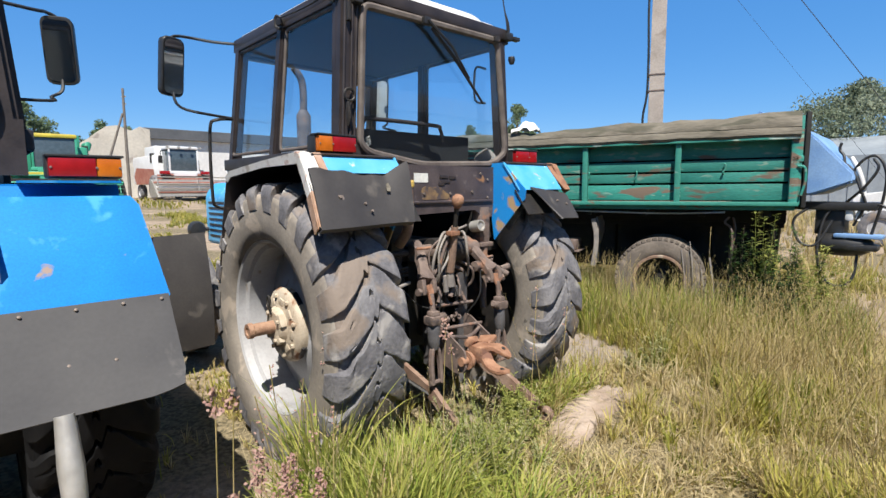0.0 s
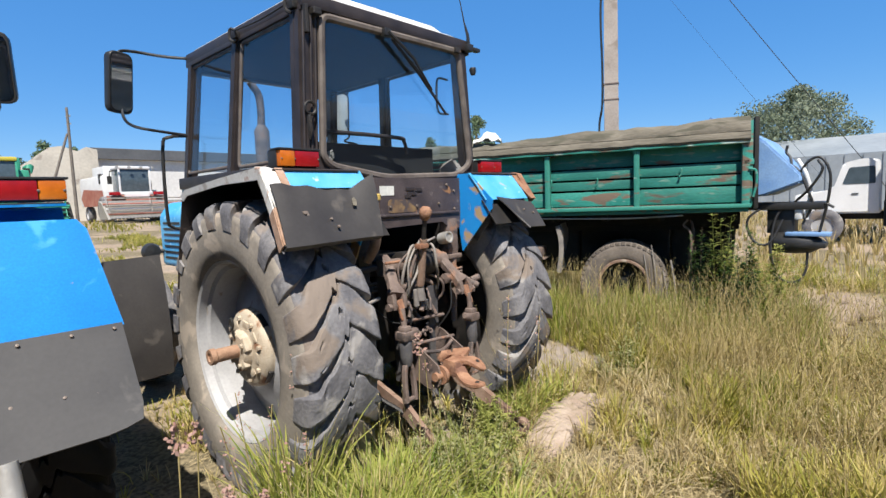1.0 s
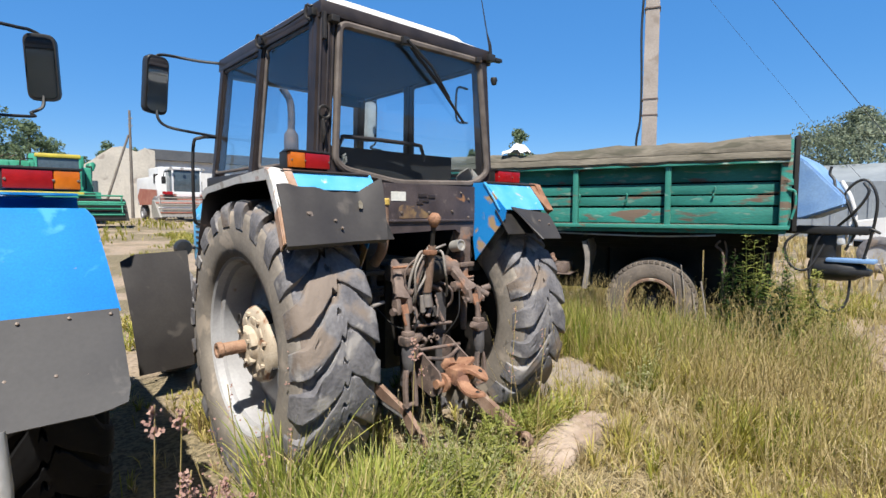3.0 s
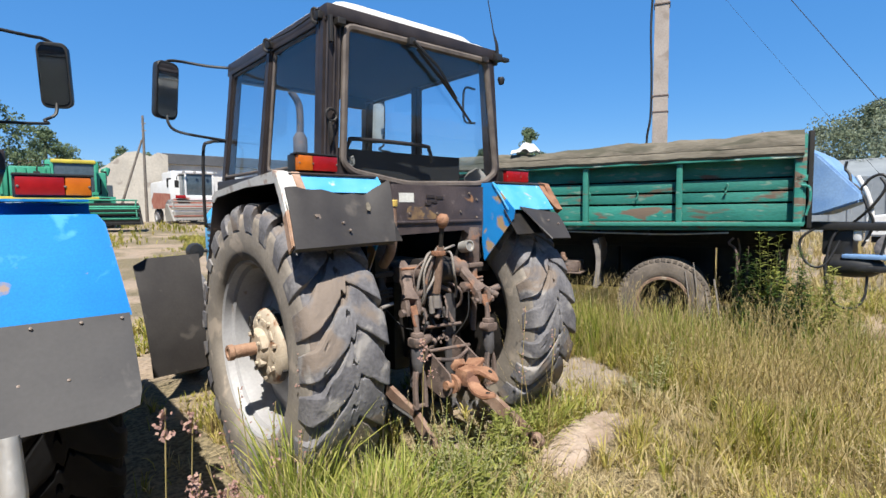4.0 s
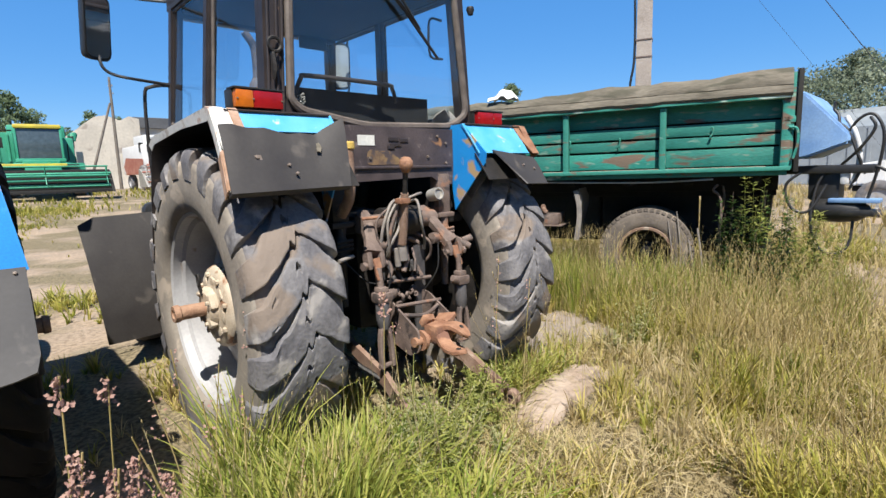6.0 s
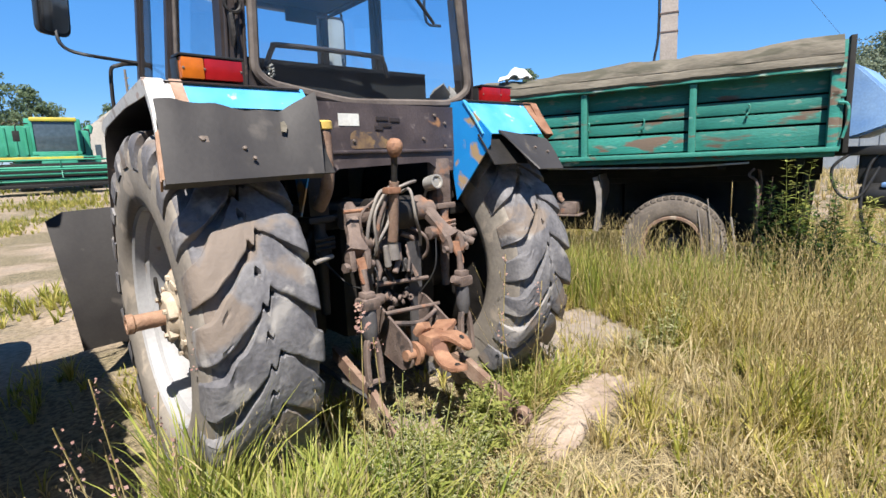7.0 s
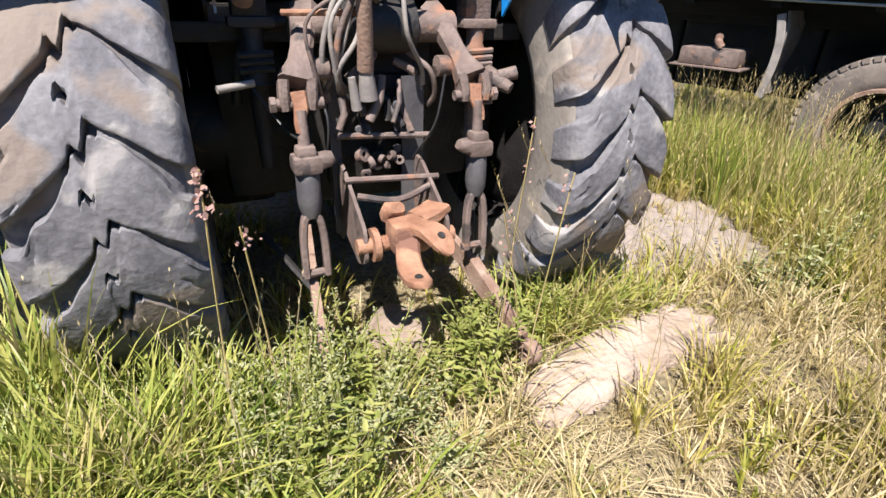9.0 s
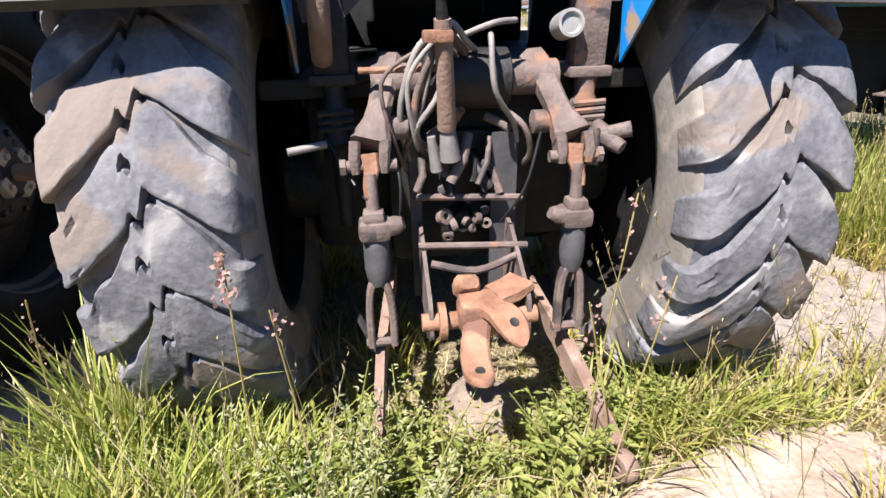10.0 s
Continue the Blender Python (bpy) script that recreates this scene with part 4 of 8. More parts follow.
        box(bm, (-0.70, y0 - 0.03, z0 - 0.05), (-0.67, y0 + 0.02, z0 - 0.01), None, 0.006)
        part("window_catch", bm, "dark", t, "", 40)
    bm = B()
    tube(bm, bent([(-0.692, -0.28, 2.585), (-0.70, 0.0, 2.572), (-0.70, 0.30, 2.588)], 4), 0.006, 5)
    part("roof_cable", bm, "black", t, "", 60)
    for dx in (-0.036, 0.008, 0.036):
        bm = B()
        strap(bm, [(-0.67 + dx, yb - 0.006, 1.70), (-0.625 + dx, yb - 0.006, 2.53)], [0.012, 0.012], [0.014, 0.014], (1, 0, 0))
        part("post_rib", bm, "cab", t, "", 40)
    bm = B()
    tube(bm, [(-0.665 + 0.032 * math.cos(a), yb - 0.03, 2.04 + 0.032 * math.sin(a)) for a in [k * math.pi / 8 for k in range(17)]], 0.008, 6)
    tube(bm, [(-0.675, yb - 0.025, 2.01), (-0.672, yb - 0.03, 1.93), (-0.675, yb - 0.02, 1.88)], [0.012, 0.016, 0.006], 6)
    part("latch_ring", bm, "dark", t, "dark iron latch ring on the cab post", 40)
    bm = B()
    box(bm, (0.60, yb - 0.05, 2.55), (0.66, yb + 0.0, 2.60), None, 0.008)
    box(bm, (0.655, yb - 0.06, 2.555), (0.72, yb - 0.02, 2.58), None, 0.006)
    tube(bm, [(0.63, yb - 0.03, 2.58), (0.62, yb - 0.03, 2.66), (0.60, yb - 0.02, 2.74), (0.56, yb, 2.98)], [0.014, 0.012, 0.005, 0.003], 6)
    lathe(bm, [(0.0, 0.02), (0.022, 0.018), (0.026, 0.0), (0.016, -0.03)], Matrix.Translation((0.665, yb - 0.03, 2.43)), 10)
    part("aerial", bm, "black", t, "black aerial on a bracket", 40)
    # wiper
    bm = B()
    box(bm, (-0.155, yb - 0.06, 2.50), (-0.105, yb - 0.02, 2.545), None, 0.008)
    tube(bm, [(-0.13, yb - 0.06, 2.525), (0.05, yb - 0.075, 2.40), (0.22, yb - 0.055, 2.24)], [0.010, 0.008, 0.006], 6)
    tube(bm, [(-0.09, yb - 0.045, 2.49), (0.10, yb - 0.05, 2.34), (0.36, yb - 0.042, 2.10)], [0.010, 0.012, 0.008], 6)
    part("wiper", bm, "black", t, "black rear window wiper", 40)
    # grab loop inside, rail inside
    bm = B()
    tube(bm, bent([(0.50, -0.30, 2.36), (0.42, -0.29, 2.36), (0.40, -0.29, 2.28), (0.41, -0.29, 2.14), (0.50, -0.30, 2.13)], 4), 0.008, 6)
    part("grab_loop", bm, "black", t, "", 60)
    bm = B()
    tube(bm, bent([(-0.44, -0.13, 1.86), (-0.40, -0.13, 1.95), (-0.34, -0.13, 1.97), (0.14, -0.16, 1.963), (0.20, -0.16, 1.94), (0.225, -0.16, 1.86)], 4), 0.013, 8)
    part("seat_rail", bm, "cab", t, "", 60)
    bm = B()
    box(bm, (-0.35, 0.25, 1.20), (0.20, 0.70, 1.72), None, 0.05)
    part("seat", bm, "inside", t, "", 40)
    bm = B()
    sheet(bm, [[(-0.52 + 0.27 * k, -0.06 + 0.01 * (k % 2), z) for k in range(5)] for z in (1.60, 1.80, 1.915)], 0.03)
    box(bm, (-0.50, -0.30, 1.62), (0.58, -0.05, 1.66), None, 0.01)
    part("seat_back_panel", bm, "inside", t, "black trim panel behind the rear window", 40)
    bm = B()
    rows = [[(0.42 + 0.2 * i / 6, -0.32 + 0.05 * math.sin(i + j), 1.70 + 0.028 * j * (1 + 0.4 * math.sin(i * 1.9))) for i in range(7)] for j in range(4)]
    sheet(bm, rows, 0.012)
    part("crumpled_bag", bm, "hose", t, "grey crumpled bag in the corner", 50)
    bm = B()
    box(bm, (0.26, 1.06, 2.43), (0.50, 1.09, 2.53), None, 0.012)
    part("sun_visor", bm, "black", t, "", 40)
    bm = B()
    box(bm, (-0.5, 0.95, 1.30), (0.5, 1.22, 1.76), None, 0.04)
    part("dashboard", bm, "black", t, "", 40)
    bm = B()
    tube(bm, [(-0.18 + 0.19 * math.cos(a), 0.72 + 0.17 * math.sin(a), 1.80 + 0.07 * math.sin(a)) for a in [k * math.pi / 12 for k in range(25)]], 0.014, 6)
    tube(bm, [(-0.18, 0.72, 1.80), (-0.18, 0.95, 1.55)], 0.02, 6)
    part("steering_wheel", bm, "black", t, "", 60)
    bm = B()
    for k in range(9):
        a, r = k * 2.4, 0.007 * k ** 0.5
        p = Vector((-0.505 + r * math.cos(a), -0.30, 1.80 + 1.5 * r * math.sin(a)))
        tube(bm, [p, p + Vector((0.02 * math.cos(k), -0.02, 0.015))], 0.006, 4)
    part("window_charm", bm, "galv", t)


def mirror(t, s, reach=1.07, start=0.66, fwd=0.0, size=1.0):
    """A door mirror on a bent tube bracket; s: side."""
    x, dx = s * reach, reach - 1.10
    bm = B()
    tube(bm, bent([(s * (start - 0.05), 1.08, 2.60), (s * 0.80, 1.15, 2.60), (s * (1.04 + dx), 1.21, 2.615), (s * (1.10 + dx), 1.22, 2.59), (s * (1.11 + dx), 1.24, 2.54)], 4), 0.010, 6)
    part("mirror_bracket", bm, "black", t, "", 60)
    bm = B()
    tube(bm, bent([(s * (1.10 + dx), 1.24, 2.25), (s * (1.09 + dx), 1.22, 2.16), (s * (1.03 + dx), 1.21, 2.115), (s * 0.85, 1.18, 2.09), (s * start, 1.15, 2.07)], 4), 0.010, 6)
    part("mirror_bracket", bm, "black", t, "", 60)
    bm = B()
    poly = rounded([(-0.085, -0.20), (0.085, -0.20), (0.085, 0.20), (-0.085, 0.20)], 0.05)
    m = Matrix.Translation((x, 1.23 + fwd, 2.40)) @ Matrix.Rotation(radians(-22 * s), 4, "Z") @ Matrix.Rotation(radians(7), 4, "X") @ Matrix.Diagonal((size, 1.0, 1.0, 1.0))
    for k, (y, f) in enumerate(((-0.02, 0.97), (-0.012, 1.0), (0.03, 0.97), (0.05, 0.75))):
        ring = [bm.verts.new(m @ Vector((u * f, y, v * f))) for u, v in poly]
        if k:
            for i in range(len(ring)):
                bm.faces.new((last[i], last[(i + 1) % len(ring)], ring[(i + 1) % len(ring)], ring[i]))
        else:
            bm.faces.new(ring)
        last = ring
    bm.faces.new(last)
    hs = part("mirror_housing", bm, "black", t, "black wing mirror", 40)
    bm = B()
    bm.faces.new([bm.verts.new(m @ Vector((u * 0.86, -0.0235, v * 0.9))) for u, v in poly])
    # right-hand glass takes the whitish colour that stands for its reflection
    part("mirror_glass", bm, "mirror" if s < 0 or start < 0.65 else "glare_mirror", hs)


def front_end(t, shields=True):
    """Bonnet, exhaust, front wheels with their mud shields, steps."""
    bm = B()
    prism(bm, rounded([(-0.40, 1.00), (0.40, 1.00), (0.40, 1.50), (0.30, 1.62), (-0.30, 1.62), (-0.40, 1.50)], 0.05), 1, 1.31, 2.74)
    bonnet = part("bonnet", bm, "blue_light", t, "blue louvred bonnet", 40)
    for k in range(7):
        z = 1.08 + 0.055 * k
        for s in (-1, 1):
            bm = B()
            box(bm, (s * 0.40 - 0.006, 2.25, z), (s * 0.40 + 0.006, 2.66, z + 0.022), None, 0.004)
            part("louvre", bm, "black", bonnet)
    bm = B()
    box(bm, (-0.3, 0.6, 0.32), (0.3, 2.72, 1.0), None, 0.04)
    part("engine_block", bm, "dark", t)
    # two dark blocks added to shut out bright ground seen under the cab
    bm = B()
    box(bm, (-0.58, 0.35, 0.30), (-0.27, 1.25, 1.15), None, 0.06)
    part("battery_box", bm, "dark", t, "", 40)
    bm = B()
    box(bm, (0.27, 0.30, 0.28), (0.58, 1.25, 1.15), None, 0.08)
    part("fuel_tank", bm, "dark", t, "", 40)
    bm = B()
    box(bm, (-0.62, 2.38, 0.42), (0.62, 2.52, 0.60), None, 0.04)
    part("front_axle", bm, "dark", t, "", 40)
    bm = B()
    tube(bm, [(0.15, 1.65, 1.55), (0.15, 1.65, 1.70)], 0.035, 10)
    tube(bm, [(0.15, 1.65, 1.70), (0.15, 1.65, 1.74), (0.15, 1.65, 2.22), (0.15, 1.65, 2.27)], [0.04, 0.066, 0.066, 0.036], 12)
    tube(bm, bent([(0.15, 1.65, 2.25), (0.155, 1.65, 2.42), (0.14, 1.65, 2.54), (0.07, 1.65, 2.64)], 4), 0.033, 10)
    part("exhaust_stack", bm, "iron", t, "dusty grey exhaust stack", 50)
    for s in (-1, 1):
        bm = B()
        m = Matrix.Translation((s * 0.70, 2.45, 0.50)) @ Matrix.Rotation(radians(90 * s), 4, "Y")
        lathe(bm, [(0.27, 0.11), (0.26, 0.06), (0.15, 0.02), (0.0, 0.02)], Matrix.Identity(4), 32)
        w = part("front_wheel", bm, "rim", t, "", 40)
        w.matrix_local = m
        bm = B()
        prof = [(0.27, 0.11), (0.30, 0.14), (0.40, 0.145), (0.47, 0.13), (0.495, 0.08), (0.50, 0.0)]
        lathe(bm, prof + [(r, -z) for r, z in prof[-2::-1]], Matrix.Identity(4), 48)
        part("tyre", bm, "rubber", w, "", 50)
        if not shields:
            continue
        # mud shield hung behind the front wheel
        bm = B()
        rows = []
        for k in range(7):
            f = k / 6
            z = 1.19 - 0.95 * f
            y = 1.76 - 0.12 * math.sin(f * 2.2)
            rows.append([(s * (0.75 + (0.485 - 0.085 * f) * u) , y + 0.02 * u, z - 0.02 * u - (0.05 * (1 - f) * max(0, u - 0.8) * 5)) for u in (0, 0.2, 0.4, 0.6, 0.8, 0.92, 1.0)])
        sheet(bm, rows, 0.008)
        part("mud_shield", bm, "flap", t, "black rubber mud shield", 40)
        bm = B()
        tube(bm, [(s * 0.72, 1.9, 0.85), (s * 0.95, 1.85, 1.05)], 0.015, 6)
        part("shield_stay", bm, "dark", t)
    bm = B()
    tube(bm, [(-0.38, 2.70, 1.15), (-0.50, 2.72, 1.15)], 0.02, 6)
    lathe(bm, [(0.0, -0.07), (0.06, -0.06), (0.085, -0.01), (0.085, 0.02), (0.07, 0.06), (0.0, 0.07)], Matrix.Translation((-0.515, 2.72, 1.15)) @ Matrix.Rotation(radians(90), 4, "X"), 20)
    part("headlamp", bm, "black", t, "round black headlamp", 50)
    # grab tube beside the door
    bm = B()
    tube(bm, bent([(-0.66, 1.15, 2.07), (-0.79, 1.22, 2.06), (-0.83, 1.25, 1.98), (-0.83, 1.27, 1.5), (-0.80, 1.28, 1.42), (-0.70, 1.28, 1.40)], 4), 0.012, 6)
    part("grab_tube", bm, "dark", t, "", 60)


def bolt_heads(name, parent, places, n, r=0.011, material="hub"):
    bm = B()
    q = Vector(n).to_track_quat("Z", "Y").to_matrix().to_4x4()
    for p in places:
        lathe(bm, [(0, 0.009), (r * 0.8, 0.008), (r, 0.0)], Matrix.Translation(p) @ q, 8)
    return tagged(part(name, bm, material, parent, "", 30), kind="stuff")


def fender(t, s, style):
    """A rear fender: bent top sheet, pale outer lip, inner gusset, blue rear face, rubber flap. s: side; style: main or neighbour."""
    xi, xo = 0.475, (1.03 if style == "main" else 0.862)
    if style == "main":
        line = [(0.66, 0.95), (0.54, 1.34), (0.43, 1.62), (0.36, 1.655), (-0.10, 1.695), (-0.47, 1.72), (-0.52, 1.71)]
        rear = [(-0.50, 1.712), (-0.575, 1.62), (-0.64, 1.53), (-0.755, 1.372)]
    else:
        line = [(0.80, 0.85), (0.72, 1.20), (0.60, 1.48), (0.50, 1.54), (-0.06, 1.555), (-0.40, 1.565)]
        rear = [(-0.60, 1.522), (-0.63, 1.49), (-0.72, 1.33), (-0.80, 1.172)]
    bm = B()
    sheet(bm, [[(s * x, y, z) for x in (xi, 0.64, 0.82, xo - 0.002)] for y, z in line], 0.006)
    top = part("fender_top", bm, "cab" if style == "main" else "blue", t, "", 30)
    bm = B()
    if style == "main":
        rows = [[(s * x, y, z) for x in (xi - 0.02, 0.6, 0.8, 0.935)] for y, z in rear]
        wb = B()
        sheet(wb, [[(s * x, y - 0.003, z + 0.003) for x in (0.930, 0.985, xo + 0.008)] for y, z in rear[:2]] + [[(s * x, y - 0.004, z) for x in (0.975, 1.0, xo + 0.006)] for y, z in rear[2:3]] + ([[(s * x, y - 0.004, z) for x in (1.02, 1.04, xo + 0.04)] for y, z in rear[3:]] if s < 0 else []), 0.007)
        part("fender_corner", wb, "white_paint" if s < 0 else "rust", t, "white corner of the fender, rusting" if s < 0 else "rust-brown corner of the fender", 40)
        if s < 0:
            wb = B()
            sheet(wb, [[(s * x, y - 0.008, z + 0.008) for x in (0.918, 0.935, 0.958)] for y, z in rear[:2]], 0.004)
            part("rust_stripe", wb, "old_rust", t, "rust-brown stripe on the white corner", 40)
    else:
        rows = [[(s * (0.46 + (0.395 + 0.06 * i / 3) * f), y, z) for f in (0, 0.35, 0.7, 1.0)] for i, (y, z) in enumerate(rear)]
    if style == "main":
        low = B()
        sheet(low, [[(x, y + 0.035, z) for x, y, z in row] for row in (rows[1:] if s < 0 else rows[2:])], 0.006)
        part("fender_backing", low, "dark", t)
        rows = rows[:2] if s < 0 else rows[:3]
    sheet(bm, rows, 0.007)
    face = part("fender_rear_face", bm, "blue_light" if style == "main" else "blue", t, "bright blue scratched fender face", 30)
    # outer lip
    bm = B()
    if style == "main":
        path = line[2:] + (rear[1:] if s < 0 else rear[1:3])
        inner = []
        for i, (y, z) in enumerate(path):
            a, b = path[max(i - 1, 0)], path[min(i + 1, len(path) - 1)]
            d = Vector((b[0] - a[0], b[1] - a[1])).normalized()
            nn = Vector((-d.y, d.x))
            if nn.dot(Vector((-y, 0.6 - z))) < 0:
                nn = -nn
            w = 0.035 if y > -0.3 else 0.055
            inner.append((y + nn.x * w, z + nn.y * w))
        sheet(bm, [[(s * (xo + 0.006 + max(0.0, -0.6 - y) * 0.25), y, z), (s * (xo - 0.001 + max(0.0, -0.6 - y) * 0.25), *q)] for (y, z), q in zip(path, inner)], 0.006)
        sheet(bm, [[(s * (xo + 0.006), y - 0.002, z + 0.004), (s * (xo - 0.05), y - 0.002, z + 0.005)] for y, z in (path[-5:-1] if s < 0 else path[-4:])], 0.005)
        part("fender_lip", bm, "white_paint" if s < 0 else "rust", t, "white fender edge" if s < 0 else "rust-brown fender edge", 40)
        if s < 0:
            bm = B()
            flare = [0.006 + max(0.0, -0.6 - y) * 0.25 for y, z in path]
            sheet(bm, [[(s * (xo + e + 0.002), y - 0.003, z), (s * (xo + e - 0.005), *q)] for e, (y, z), q in list(zip(flare, path, inner))[-2:]], 0.007)
            sheet(bm, [[(s * (xo + e + 0.002), y - 0.005, z + 0.004), (s * (xo + e - 0.05), y - 0.005, z + 0.005)] for e, (y, z) in list(zip(flare, path))[-2:]], 0.006)
            part("rusted_tip", bm, "old_rust", t, "fender tip rusted to pinkish brown", 40)
    else:
        sheet(bm, [[(s * (0.857 + 0.06 * i / 3), y - 0.004, z), (s * (0.857 + 0.06 * i / 3), y + 0.05, z)] for i, (y, z) in enumerate(rear)], 0.006)
        part("fender_lip", bm, "blue", t, "", 40)
    # inner gusset
    bm = B()
    tip = (-0.42, 1.185) if style == "main" else (-0.42, 1.05)
    back = 0.10 if (style == "main" and s < 0) else 0.0
    prism(bm, [tip, (rear[0][0] + 0.16, rear[0][1]), (rear[0][0], rear[0][1]), (rear[2][0] - 0.05 + back, rear[2][1] + 0.0), (rear[2][0] - 0.04 + back, rear[2][1] - 0.06)], 0, s * (xi - 0.012), s * (xi - 0.004))
    part("fender_gusset", bm, "gusset", t, "blue fender gusset with bare scuffs", 30)
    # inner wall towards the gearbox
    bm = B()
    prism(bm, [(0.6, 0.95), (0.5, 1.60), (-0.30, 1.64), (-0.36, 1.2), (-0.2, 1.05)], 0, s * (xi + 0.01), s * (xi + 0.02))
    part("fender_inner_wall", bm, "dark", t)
    return face


def main_flaps(t):
    # left flap hangs nearly straight
    bm = B()
    rows = []
    for i in range(7):
        f = i / 6
        rows.append([(-1.035 - 0.035 * f + (0.590 - 0.03 * f) * u + 0.006 * math.sin(u * 30) * (1 - f), -0.600 - 0.160 * f ** 0.85 - 0.014 * math.sin(u * 5 + 1) * f + 0.02 * u * f, 1.638 - 0.274 * f + (0.010 * math.sin(u * 7) + 0.005 * math.sin(u * 23) - 0.022 * math.sin(u * 3.14) + 0.05 * max(0.0, u - 0.72) / 0.28) * (1 - f) + 0.012 * u * f - 0.012 * max(0.0, u - 0.85) * f) for u in [k / 24 for k in range(25)]])
    rows.append([(x, y + 0.022, z - 0.014) for x, y, z in rows[-1]])
    rows.append([(x, y + 0.030, z + 0.004) for x, y, z in rows[-1]])
    sheet(bm, rows, 0.008)
    flap = part("mud_flap", bm, "flap", t, "worn black rubber mud flap bolted on", 40)
    bolt_heads("flap_bolt", flap, [(-0.768, -0.726, 1.436), (-0.79, -0.700, 1.472)], (0, -0.9, 0.5), 0.008, "bolt")
    bm = B()
    box(bm, (-0.022, -0.013, 0.0), (0.022, 0.013, 0.006), None, 0.003)
    lathe(bm, [(0, 0.014), (0.009, 0.013), (0.010, 0.004)], Matrix.Identity(4), 6)
    cl = part("flap_clip", bm, "bolt", flap, "small rusty clip plate", 40)
    cl.matrix_local = Matrix.Translation((-0.925, -0.688, 1.502)) @ Vector((0, -0.86, 0.5)).to_track_quat("Z", "Y").to_matrix().to_4x4()
    bm = B()
    prism(bm, [(-0.014, -0.02), (0.004, -0.024), (0.016, 0.004), (0.010, 0.026), (-0.006, 0.02)], 2, 0.0, 0.004)
    cl = part("torn_patch", bm, "oldwood", flap, "torn pale patch in the rubber")
    cl.matrix_local = Matrix.Translation((-0.625, -0.663, 1.548)) @ Vector((0, -0.86, 0.5)).to_track_quat("Z", "Y").to_matrix().to_4x4()
    # right flap, curled at its inner edge
    bm = B()
    rows = []
    for i in range(7):
        f = i / 6
        row = []
        for k in range(13):
            u = k / 12
            x = 0.575 + (0.40 - 0.015 * f) * u
            y = -0.640 - 0.130 * f ** 0.85
            z = 1.548 - 0.045 * u * (1 - f) - (0.205 + 0.012 * u) * f
            curl = max(0.0, 0.4 - u) / 0.4
            y -= 0.10 * curl * curl * f
            z -= 0.012 * curl * f * (1 - f)
            x += 0.05 * curl * curl * f
            row.append((x, y, z))
        rows.append(row)
    sheet(bm, rows, 0.008)
    flap = part("mud_flap", bm, "flap", t, "curled black rubber mud flap", 40)
    bolt_heads("flap_bolt", flap, [(0.80, -0.700, 1.455), (0.89, -0.716, 1.43)], (0, -0.9, 0.5), 0.008, "bolt")


